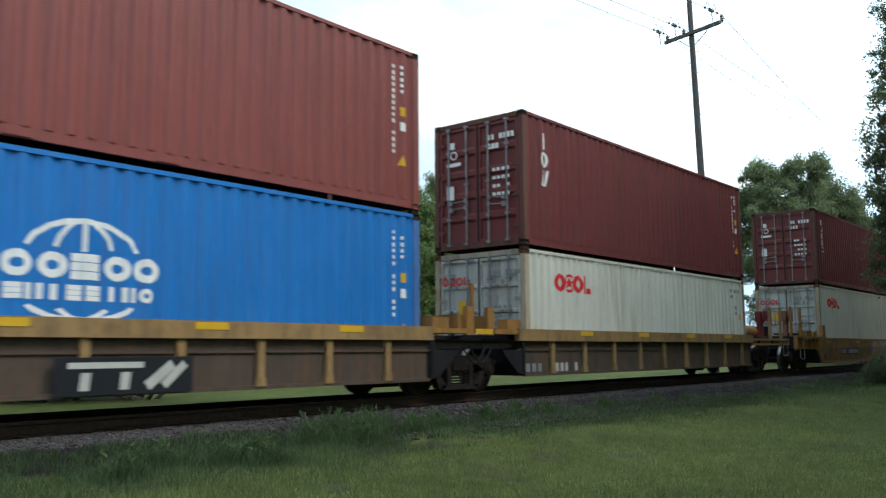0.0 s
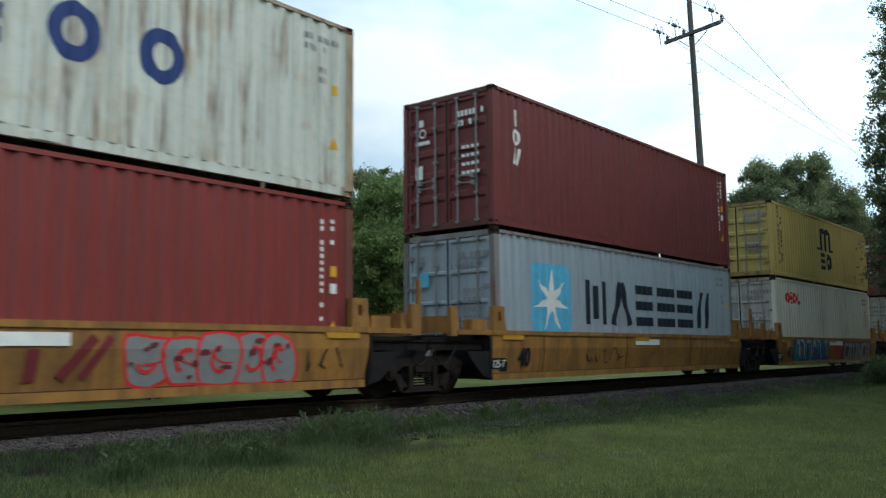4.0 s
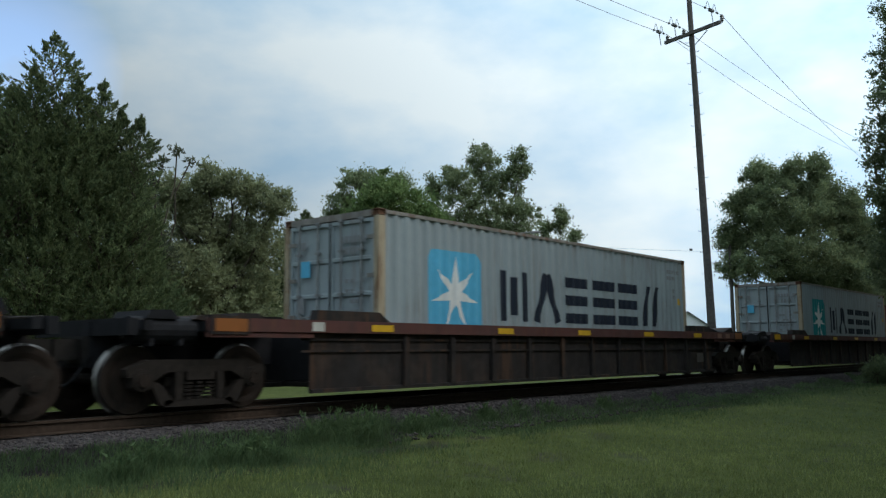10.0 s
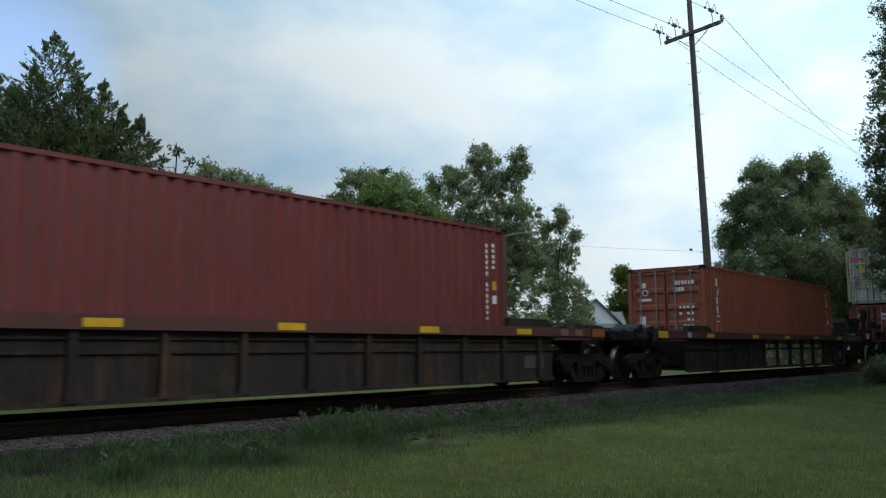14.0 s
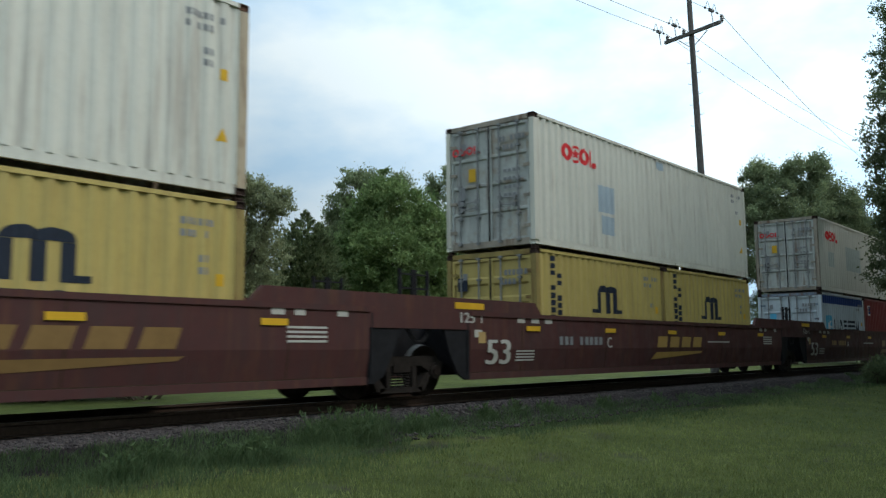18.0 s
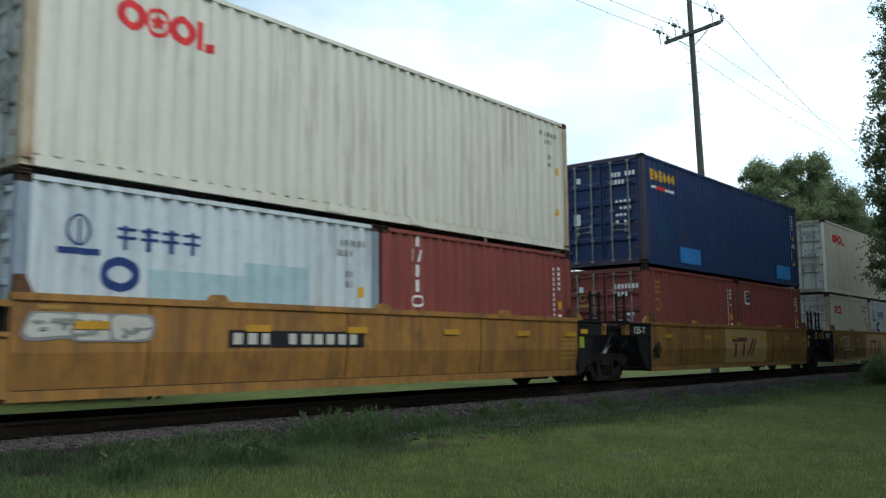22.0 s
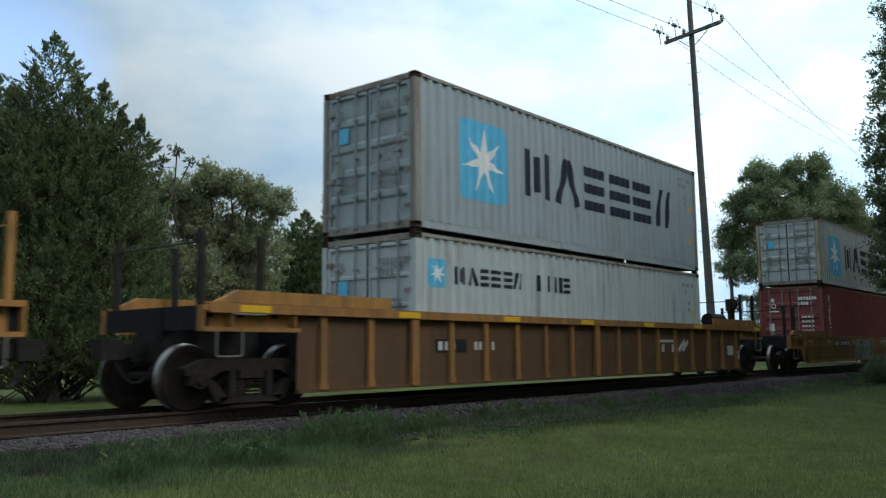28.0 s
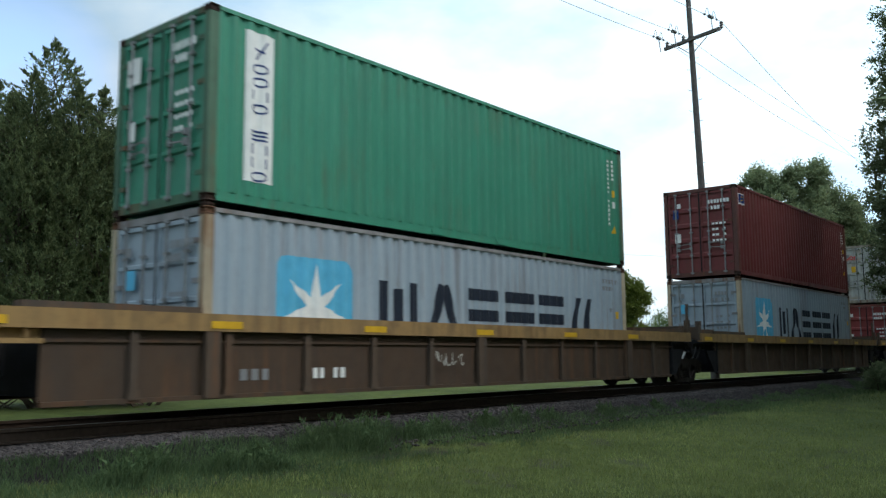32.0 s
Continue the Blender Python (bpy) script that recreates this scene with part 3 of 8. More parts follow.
def rut_y(x):
    """A worn wheel rut that wanders along the foot of the bank."""
    return 8.25 + 0.16 * math.sin(x * 0.55) + 0.08 * math.sin(x * 1.7)


def ground_z(x, y):
    """Lawn on both sides, with a shallow dip beside the ballast."""
    z = GROUND_Z + 0.19 * smooth(4.5, 8.8, y) - 0.04 * math.exp(-((y - 8.4) / 0.7) ** 2)
    z -= 0.05 * math.exp(-((y - rut_y(x)) / 0.22) ** 2) * smooth(6.5, 8.5, x) * (1 - smooth(20, 26, x))
    z += 0.04 * noise.noise(Vector((x * 0.25, y * 0.25, 3.1))) * (1 if abs(y) < 60 else 0)
    if y > 14:
        z += 0.12 * smooth(14, 22, y)
    return z


def build_ground():
    xs = sorted({*np.round(np.linspace(-30, 60, 181), 3), -3000, -800, -200, -80, 90, 150, 300, 800, 3000})
    ys = sorted({*np.round(np.linspace(-6, 24, 61), 3), -3000, -500, -100, -25, 30, 40, 60, 100, 200, 500, 3000})
    verts = [(x, y, ground_z(x, y)) for y in ys for x in xs]
    n = len(xs)
    faces = [(j * n + i, j * n + i + 1, (j + 1) * n + i + 1, (j + 1) * n + i) for j in range(len(ys) - 1) for i in range(n - 1)]
    me = bpy.data.meshes.new("ground")
    me.from_pydata(verts, [], faces)
    ob = put("ground", me, GRASS_SOIL)
    tagged(ob, "mown green lawn with bare earth patches beside the railway", "grass", kind="structure")


def soil():
    m = bpy.data.materials.new("lawn")
    nt, b = nodes_of(m)
    v = coords(nt, shift=False)
    col = mix(nt, ramp(nt, tex(nt, v, 0.35, 8), 0.35, 0.65), (0.048, 0.068, 0.016), (0.098, 0.118, 0.030))
    col = mix(nt, ramp(nt, tex(nt, v, 3.0, 8, 0.7), 0.4, 0.7, 0.0, 0.7), col, (0.018, 0.026, 0.010))
    col = mix(nt, ramp(nt, tex(nt, v, 30.0, 4, 0.7), 0.45, 0.7, 0.0, 0.6), col, (0.070, 0.078, 0.034))
    bare = ramp(nt, tex(nt, v, 0.9, 8, 0.6), 0.60, 0.70, 0.0, 0.8)
    col = mix(nt, bare, col, (0.055, 0.046, 0.038))
    # bare earth along the rut, broken by tufts
    xyz = nt.nodes.new("ShaderNodeSeparateXYZ")
    nt.links.new(v, xyz.inputs[0])
    off = mnode(nt, "ShaderNodeMath", {1: 8.25})
    off.operation = "SUBTRACT"
    nt.links.new(xyz.outputs["Y"], off.inputs[0])
    dist = nt.nodes.new("ShaderNodeMath")
    dist.operation = "ABSOLUTE"
    nt.links.new(off.outputs[0], dist.inputs[0])
    worn = nt.nodes.new("ShaderNodeMath")
    worn.operation = "MULTIPLY"
    nt.links.new(ramp(nt, dist.outputs[0], 0.55, 0.15), worn.inputs[0])
    nt.links.new(ramp(nt, tex(nt, v, 1.1, 6, 0.6), 0.46, 0.58, 0.0, 0.9), worn.inputs[1])
    col = mix(nt, worn.outputs[0], col, (0.030, 0.024, 0.020))
    nt.links.new(col, b.inputs["Base Color"])
    b.inputs["Roughness"].default_value = 0.95
    b.inputs["Specular IOR Level"].default_value = 0.1
    bump(nt, b, tex(nt, v, 40.0, 5), 0.8, 0.03)
    return m


GRASS_SOIL = soil()
# bed and sleepers near black: shade under the train is put into their colour
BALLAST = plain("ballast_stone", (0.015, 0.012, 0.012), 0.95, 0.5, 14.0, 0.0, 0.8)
TIE = plain("creosoted_shaded_timber", (0.014, 0.011, 0.010), 0.9, 0.4, 8.0)


def build_track():
    # ballast bed: a long low bank with a stony surface
    prof = [(-2.6, -0.62), (-2.2, -0.43), (-1.75, -0.23), (-1.3, -0.19), (1.3, -0.19), (1.75, -0.23), (2.2, -0.43), (2.6, -0.62)]
    xs = [-120 + 4 * i for i in range(231)]
    verts = [(x, TRACK_Y + y, z) for x in xs for y, z in prof]
    k = len(prof)
    faces = [(i * k + j, (i + 1) * k + j, (i + 1) * k + j + 1, i * k + j + 1) for i in range(len(xs) - 1) for j in range(k - 1)]
    me = bpy.data.meshes.new("ballast_bed")
    me.from_pydata(verts, [], faces)
    me.update()
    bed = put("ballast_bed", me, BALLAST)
    tagged(bed, "bank of crushed stone ballast, darkened for the shade under the train", "ballast", kind="structure")
    # rails
    head = [(-0.036, 0.0), (0.036, 0.0), (0.036, -0.035), (0.010, -0.05), (0.010, -0.145), (0.07, -0.16), (0.07, -0.172),
            (-0.07, -0.172), (-0.07, -0.16), (-0.010, -0.145), (-0.010, -0.05), (-0.036, -0.035)]
    for s in (-1, 1):
        bm = bmesh.new()
        y = TRACK_Y + s * 0.7535
        a = [bm.verts.new((-120, y + p, z)) for p, z in head]
        b = [bm.verts.new((800, y + p, z)) for p, z in head]
        for i in range(len(head)):
            j = (i + 1) % len(head)
            bm.faces.new((a[i], b[i], b[j], a[j]))
        rail = part("rail", bm, RAILSIDE, None)
        tagged(rail, "rusty steel rail with a bright running top on timber sleepers", "rail", "rails of the track", "structure")
        bm = bmesh.new()
        box(bm, -120, 800, y - 0.03, y + 0.03, -0.004, 0.0015)
        part("running_surface", bm, TREAD, rail, "bright worn rail top")
    # sleepers
    bm = bmesh.new()
    box(bm, -0.115, 0.115, -1.3, 1.3, -0.178, 0)
    bmesh.ops.bevel(bm, geom=list(bm.edges), offset=0.012, segments=1, affect="EDGES")
    me = mesh_of("sleeper", bm)
    rnd = random.Random(5)
    for i in range(110):
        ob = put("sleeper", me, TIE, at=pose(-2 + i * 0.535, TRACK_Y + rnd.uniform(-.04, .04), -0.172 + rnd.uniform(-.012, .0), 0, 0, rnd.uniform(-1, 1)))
        tagged(ob, "weathered timber sleeper bedded in ballast, darkened for the train's shade", "sleeper", "sleepers of the track", "structure")


def ballast_stones():
    """Loose stones over the near shoulder."""
    rnd = np.random.RandomState(4)
    shapes = []
    for _ in range(8):
        bm = bmesh.new()
        bmesh.ops.create_icosphere(bm, subdivisions=1, radius=1.0)
        for v in bm.verts:
            v.co *= rnd.uniform(0.65, 1.15)
        for v in bm.verts:
            v.co.z *= 0.75
        shapes.append((np.array([v.co[:] for v in bm.verts]), np.array([[v.index for v in f.verts] for f in bm.faces])))
        bm.free()
    vs, fs, base = [], [], 0
    n = 17000
    for i in range(n):
        x = 2.5 + 36 * rnd.rand() ** 1.5
        y = rnd.uniform(-2.25 if x > 8 else -1.8, -1.0)
        if rnd.rand() < 0.10 and x > 9:
            y = rnd.uniform(-2.9, -2.2)
        z = np.interp(y, [-3.4, -2.2, -1.75, -1.3, 0], [-0.5, -0.44, -0.24, -0.20, -0.19])
        r = rnd.uniform(0.014, 0.036)
        sv, sf = shapes[i % 8]
        a = rnd.rand() * 6.28
        c, s = np.cos(a), np.sin(a)
        p = sv * r
        p = np.stack([p[:, 0] * c - p[:, 1] * s, p[:, 0] * s + p[:, 1] * c, p[:, 2]], 1) + (x, TRACK_Y + y, z + r * 0.4)
        vs.append(p)
        fs.append(sf + base)
        base += len(sv)
    me = bpy.data.meshes.new("ballast_stones")
    v, f = np.concatenate(vs), np.concatenate(fs)
    me.from_pydata(v.tolist(), [], f.tolist())
    me.update()
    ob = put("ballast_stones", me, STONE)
    tagged(ob, "loose crushed grey stones on the ballast shoulder", "ballast", kind="stuff")


def stone_mat():
    m = bpy.data.materials.new("crushed_stone")
    nt, b = nodes_of(m)
    geo = nt.nodes.new("ShaderNodeNewGeometry")
    v = coords(nt, shift=False)
    # stone tones lowered with the bed, to hold the shade beside the train
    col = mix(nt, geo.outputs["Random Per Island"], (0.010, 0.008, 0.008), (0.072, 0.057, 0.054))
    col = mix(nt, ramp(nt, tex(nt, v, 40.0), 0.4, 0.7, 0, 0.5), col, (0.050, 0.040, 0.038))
    nt.links.new(col, b.inputs["Base Color"])
    b.inputs["Roughness"].default_value = 0.9
    return m


STONE = stone_mat()
GRASS = leafy("grass_blades", (0.125, 0.160, 0.048), (0.345, 0.372, 0.142), 0.6)
WEED = leafy("weed_leaves", (0.056, 0.098, 0.042), (0.155, 0.215, 0.095), 0.6)


def blades(name, material, label, roots, height, width, lean, seed, parent=None):
    """Thin two-piece blades at the given roots (n x 3)."""
    rnd = np.random.RandomState(seed)
    n = len(roots)
    h = height * rnd.uniform(0.45, 1.15, n)
    a = rnd.uniform(0, 2 * np.pi, n)
    w = width * rnd.uniform(0.6, 1.3, n)
    side = np.stack([np.cos(a), np.sin(a), np.zeros(n)], 1) * w[:, None]
    b = rnd.uniform(0, 2 * np.pi, n)
    bend = np.stack([np.cos(b), np.sin(b), np.zeros(n)], 1) * (h * lean * rnd.uniform(0.2, 1.2, n))[:, None]
    up = np.array([0, 0, 1.0])
    p0 = roots
    p1 = roots + bend * 0.35 + up * (h * 0.6)[:, None]
    p2 = roots + bend + up * h[:, None]
    v = np.stack([p0 - side, p0 + side, p1 - side * 0.8, p1 + side * 0.8, p2], 1).reshape(-1, 3)
    me = bpy.data.meshes.new(name)
    me.vertices.add(len(v))
    me.vertices.foreach_set("co", v.ravel())
    idx = np.arange(n)[:, None] * 5
    loops = np.concatenate([idx + np.array([[0, 1, 3, 2]]), idx + np.array([[2, 3, 4]])], 1).ravel()
    me.loops.add(len(loops))
    me.loops.foreach_set("vertex_index", loops)
    start = (np.arange(n)[:, None] * 7 + np.array([[0, 4]])).ravel()
    me.polygons.add(2 * n)
    me.polygons.foreach_set("loop_start", start)
    me.update(calc_edges=True)
    ob = put(name, me, material, parent)
    if label:
        tagged(ob, label, "grass", kind="stuff")
    return ob


def height_field(x, y):
    return np.array([ground_z(float(a), float(b)) for a, b in zip(x, y)])


def build_grass():
    rnd = np.random.RandomState(11)
    # rays of the visible wedge of lawn: denser near the camera
    n = 250000
    ang = np.radians(rnd.uniform(16, 80, n))
    r = 4.5 * (9.5 ** rnd.rand(n))
    x, y = r * np.sin(ang), r * np.cos(ang)
    keep = (y < TRACK_Y - 2.1) & (y > 0.5) & (x < 48)
    x, y = x[keep], y[keep]
    thin = np.array([noise.noise(Vector((a * 0.9, b * 0.9, 0.0))) for a, b in zip(x, y)])
    edge = np.clip((y - 7.4) / 1.6, 0, 1)
    rut = np.exp(-((y - np.array([rut_y(a) for a in x])) / 0.25) ** 2) * (x > 7) * (x < 24)
    thin = np.maximum(thin, rut * (0.25 + 0.5 * np.sin(x * 2.1) ** 2))
    keep = rnd.rand(len(x)) > np.clip(thin * 1.6 - 0.15, 0, 0.85) + edge * 0.25
    x, y = x[keep], y[keep]
    roots = np.stack([x, y, height_field(x, y) - 0.01], 1)
    blades("lawn_grass", GRASS, "short green mown grass blades of the lawn", roots, 0.07, 0.0036, 0.7, 3)
    # longer grass along the foot of the ballast
    n = 95000
    x = 2.0 + 40 * rnd.rand(n) ** 1.4
    y = TRACK_Y - 1.40 - np.abs(rnd.normal(0, 1.15, n))
    lush = np.array([noise.noise(Vector((a * 0.45, b * 0.6, 7.0))) + 0.5 * noise.noise(Vector((a * 1.7, b * 1.9, 2.0))) for a, b in zip(x, y)])
    edge = np.interp(x, [5.0, 7.0, 10.0, 40.0], [9.62, 9.50, 9.22, 9.30])
    keep = lush > np.interp(y - edge, [-3.0, -1.3, -0.4, -0.1, 0.12, 0.35], [0.25, -0.30, -0.45, -0.25, 0.28, 0.70])
    x, y = x[keep], y[keep]
    bank = np.interp(y - TRACK_Y, [-3.4, -2.6, -2.2, -1.75, -1.3], [-0.9, -0.62, -0.43, -0.23, -0.19])
    roots = np.stack([x, y, np.maximum(height_field(x, y), bank) - 0.01], 1)
    blades("verge_grass", WEED, "long uncut grass along the ballast", roots, 0.12, 0.0042, 0.85, 5)


def weed_clump(x, y, size, seed, dense=650):
    """A tuft of tall grass and leafy weeds, fanning out from its foot."""
    rnd = np.random.RandomState(seed)
    top = new("weed_clump")
    top.location = (x, y, ground_z(x, y))
    tagged(top, "bushy tuft of tall green grass and weeds by the ballast", "weeds", "weeds by the track")
    bm = bmesh.new()
    pts = []
    for i in range(16):
        a, lean = rnd.uniform(0, 6.28), rnd.uniform(0.1, 0.7)
        h = size * rnd.uniform(0.5, 1.05)
        q = np.array([math.cos(a) * lean * h, math.sin(a) * lean * h, h])
        b0 = np.array([rnd.normal(0, 0.28), rnd.normal(0, 0.14), 0]) * size
        tube(bm, b0, b0 + q, 0.004, 4, 0.002)
        for k in range(22):
            t = rnd.uniform(0.2, 1.0)
            pts.append(b0 + q * t + rnd.normal(0, 0.03, 3) * size)
    part("stem", bm, WEED, top)
    tagged(leaf_cloud("leaf_mass", np.array(pts), 0.028, WEED, top, seed, up=0.8, long=2.6), kind="stuff")
    roots = np.stack([rnd.normal(0, 0.55 * size, dense), rnd.normal(0, 0.3 * size, dense), np.zeros(dense)], 1)
    tagged(blades("grass_tuft", WEED, "", roots, size * 0.75, 0.0045, 0.9, seed, top), kind="stuff")
    return top


def leaf_cloud(name, pts, size, material, parent, seed, up=0.0, long=1.7, out=None):
    """Small three-sided leaves at the points, each turned its own way; up tilts their tips to the sky."""
    rnd = np.random.RandomState(seed)
    n = len(pts)
    d = rnd.normal(size=(n, 3))
    d[:, 2] += up * 2.0
    if out is not None:
        d += out
    d /= np.linalg.norm(d, axis=1)[:, None] + 1e-9
    e = np.cross(d, rnd.normal(size=(n, 3)))
    e /= np.linalg.norm(e, axis=1)[:, None] + 1e-9
    s = size * rnd.uniform(0.6, 1.35, n)[:, None]
    v = np.stack([pts - e * s * 0.5, pts + e * s * 0.5, pts + d * s * long], 1).reshape(-1, 3)
    me = bpy.data.meshes.new(name)
    me.vertices.add(3 * n)
    me.vertices.foreach_set("co", v.ravel())
    me.loops.add(3 * n)
    me.loops.foreach_set("vertex_index", np.arange(3 * n))
    me.polygons.add(n)
    me.polygons.foreach_set("loop_start", np.arange(n) * 3)
    me.update(calc_edges=True)
    return put(name, me, material, parent)


BARK = plain("grey_brown_bark", (0.075, 0.06, 0.045), 0.9, 0.45, 10.0, 0.0, 0.8)
LEAF = {
    "broad": leafy("broad_leaves", (0.05, 0.10, 0.022), (0.14, 0.20, 0.06)),
    "maple": leafy("maple_leaves", (0.112, 0.182, 0.064), (0.255, 0.335, 0.128)),
    "silver": leafy("silvery_leaves", (0.150, 0.195, 0.102), (0.295, 0.345, 0.185)),
    "cedar": leafy("cedar_sprays", (0.062, 0.096, 0.046), (0.245, 0.285, 0.130), 0.7),
    "dark": leafy("dark_leaves", (0.150, 0.200, 0.108), (0.300, 0.350, 0.180)),
    "lime": leafy("yellow_green_leaves", (0.08, 0.12, 0.02), (0.18, 0.21, 0.045)),
    "olive": leafy("olive_leaves", (0.185, 0.212, 0.118), (0.345, 0.370, 0.200)),
    "young": leafy("dusky_leaves", (0.065, 0.078, 0.050), (0.135, 0.150, 0.088)),
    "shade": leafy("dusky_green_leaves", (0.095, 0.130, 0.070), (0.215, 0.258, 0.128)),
}


def limb(bm, p, q, r0, r1, rnd, n=5, sides=6):
    """A slightly crooked tapering limb."""
    p, q = Vector(p), Vector(q)
    last, rl = p, r0
    for i in range(1, n + 1):
        t = i / n
        c = p.lerp(q, t) + Vector((rnd.uniform(-1, 1), rnd.uniform(-1, 1), rnd.uniform(-.3, .3))) * (q - p).length * 0.035 * (t < 1)
        r = r0 + (r1 - r0) * t
        tube(bm, last, c, rl, sides, r, cap=False)
        last, rl = c, r


def tree(name, label, x, y, height, lobes, leaves, leaf, kind, seed, trunk=0.22, up=0.0, clump=0.42, gaps=0.0, long=1.7, twigs=True, stray=0.10):
    """A tree: crooked tapering trunk, limbs to the lobes (x, y, z, radius, height radius), and tufts of leaves through each lobe.
    gaps: the share of the crown that stays open; stray: the share of tufts that stand out past the crown."""
    rnd = random.Random(seed)
    nr = np.random.RandomState(seed)
    top = new(name)
    top.location = (x, y, ground_z(x, y))
    tagged(top, label, "tree", "trees behind the railway" if y > 0 else "")
    bm = bmesh.new()
    fork = Vector((0, 0, height * 0.33))
    limb(bm, (0, 0, -0.1), fork, trunk, trunk * 0.7, rnd)
    pts, outs = [], []
    total = sum(l[3] * l[4] for l in lobes)
    for lx, ly, lz, lr, lh in lobes:
        foot = Vector((lx, ly, lz - lh * 0.3))
        limb(bm, fork, foot, trunk * 0.45, 0.025, rnd, 5, 5)
        n = max(8, int(9 * lr * lh / clump ** 2))
        d = nr.normal(size=(n, 3))
        d /= np.linalg.norm(d, axis=1)[:, None]
        rad = nr.uniform(0.12, 1.0, n) ** 0.55
        away = nr.rand(n) < stray
        rad = np.where(away, nr.uniform(1.02, 1.22, n), rad)
        room = np.maximum(np.array([lr, lr, lh]) - clump * 0.35, 0.25 * np.array([lr, lr, lh]))
        c = np.array([lx, ly, lz]) + d * rad[:, None] * room
        if gaps:
            hole = np.array([noise.noise(Vector(p) * (0.42 / clump)) for p in c])
            keep = hole < np.quantile(hole, 1.0 - gaps)
            c, d, away = c[keep], d[keep], away[keep]
        if twigs:
            for j in range(0, len(c), 5):
                limb(bm, foot, c[j], 0.02, 0.006, rnd, 2, 3)
        each = max(2, int(leaves * lr * lh / total / len(c)))
        off = nr.normal(size=(len(c), each, 3))
        size = clump * 0.62 * nr.uniform(0.45, 1.35, (len(c), 1, 1)) * np.where(away, 0.7, 1.0)[:, None, None]
        off *= size * nr.uniform(0.7, 1.25, (len(c), 1, 3))
        off[:, :, 2] *= 0.8
        pts.append((c[:, None, :] + off).reshape(-1, 3))
        outs.append(np.repeat(d * 0.7, each, axis=0))
    part("trunk", bm, BARK, top)
    leaf_cloud("crown", np.concatenate(pts), leaf, LEAF[kind], top, seed, up=up, long=long, out=np.concatenate(outs))
    return top


def cedar(label, x, y, leaders, seed, leaves=30000, kind="cedar", spray=0.036, flare=0.4, widest=2.2, group="trees behind the railway"):
    """An evergreen of one or more leaders (x, y, top, half width a metre down): each a lumpy pointed cone of sprays,
    with upswept fingers standing out of it."""
    rnd = random.Random(seed)
    nr = np.random.RandomState(seed)
    top = new("conifer")
    top.location = (x, y, ground_z(x, y))
    tagged(top, label, "conifer", group)
    bm = bmesh.new()
    pts, outs = [], []
    first = Vector(leaders[0][:3])
    mid = Vector((first.x * 0.6, first.y * 0.6, first.z * 0.5))
    limb(bm, (0, 0, -0.1), mid, 0.03 * first.z, 0.018 * first.z, rnd, 4)
    share = [(l[2] if i == 0 else 3.0) * l[3] ** 0.7 for i, l in enumerate(leaders)]
    for i, (lx, ly, lz, wide) in enumerate(leaders):
        deep = lz - 0.15 if i == 0 else min(lz - 0.3, 3.4)
        limb(bm, mid if i == 0 else (lx * 0.75, ly * 0.75, lz - deep), (lx, ly, lz), 0.045, 0.008, rnd, 5, 5)

        def reach(drop):
            return np.minimum(widest, 0.02 + wide * np.minimum(drop, 1.0) ** 1.6 + wide * (1 - flare) * np.maximum(drop - 1.0, 0.0))
        k = int(leaves * share[i] / sum(share))
        # the body: lumps and hollows round the cone, leaves mostly near its surface
        n = int(k * 0.42)
        drop, a = deep * nr.rand(n) ** 0.6, nr.uniform(0, 2 * np.pi, n)
        lump = np.array([noise.noise(Vector((1.6 * math.cos(b) + 9 * i, 1.6 * math.sin(b), 2.4 * d))) for b, d in zip(a, drop)])
        rad = reach(drop) * (0.80 + 0.70 * lump) * nr.rand(n) ** 0.4
        pts.append(np.stack([lx * (1 - 0.25 * drop / deep) + rad * np.cos(a), ly * (1 - 0.25 * drop / deep) + rad * np.sin(a), lz - drop + 0.3 * rad], 1))
        outs.append(np.stack([np.cos(a), np.sin(a), np.full(n, 0.6)], 1))
        # the fingers
        m = int(46 * deep * (0.5 + wide))
        per = max(10, int(k * 0.58 / m))
        drop, a = deep * nr.rand(m) ** 0.75, nr.uniform(0, 2 * np.pi, m)
        r = reach(drop)
        lean = np.where(drop < 0.6, 1.9, nr.uniform(0.45, 1.0, m))
        go = np.stack([np.cos(a), np.sin(a), lean], 1)
        go /= np.linalg.norm(go, axis=1)[:, None]
        size = (0.13 + 0.30 * np.minimum(r, 1.0)) * nr.uniform(0.6, 1.35, m) * np.clip(0.32 + 0.68 * drop, 0, 1)
        foot = np.stack([lx * (1 - 0.25 * drop / deep) + 0.78 * r * np.cos(a), ly * (1 - 0.25 * drop / deep) + 0.78 * r * np.sin(a), lz - drop + 0.2 * r], 1)
        foot[drop < 0.22] = np.array([lx, ly, lz - 0.22])
        t = nr.rand(m, per, 1) ** 0.85
        p = foot[:, None, :] + go[:, None, :] * (size[:, None, None] * t) + nr.normal(size=(m, per, 3)) * (0.035 * (1.15 - t))
        pts.append(p.reshape(-1, 3))
        outs.append(np.repeat(go * 2.0, per, axis=0))
        for j in range(0, m, 3):
            tube(bm, (lx, ly, foot[j][2] - 0.5 * r[j]), foot[j], 0.012 + 0.012 * r[j], 3, 0.005, cap=False)
    part("trunk", bm, BARK, top)
    leaf_cloud("crown", np.concatenate(pts), spray, LEAF[kind], top, seed, up=0.35, long=2.3, out=np.concatenate(outs))
    return top

# ---- rail cars ----
STEP = plain("worn_step_steel", (0.16, 0.15, 0.14), 0.6, 0.3, 12.0, 0.2)
ROSY = plain("faded_red_brake_gear", (0.20, 0.095, 0.07), 0.75, 0.35, 10.0)
SEAM = plain("grimy_weld", (0.045, 0.028, 0.016), 0.85, 0.5, 12.0)
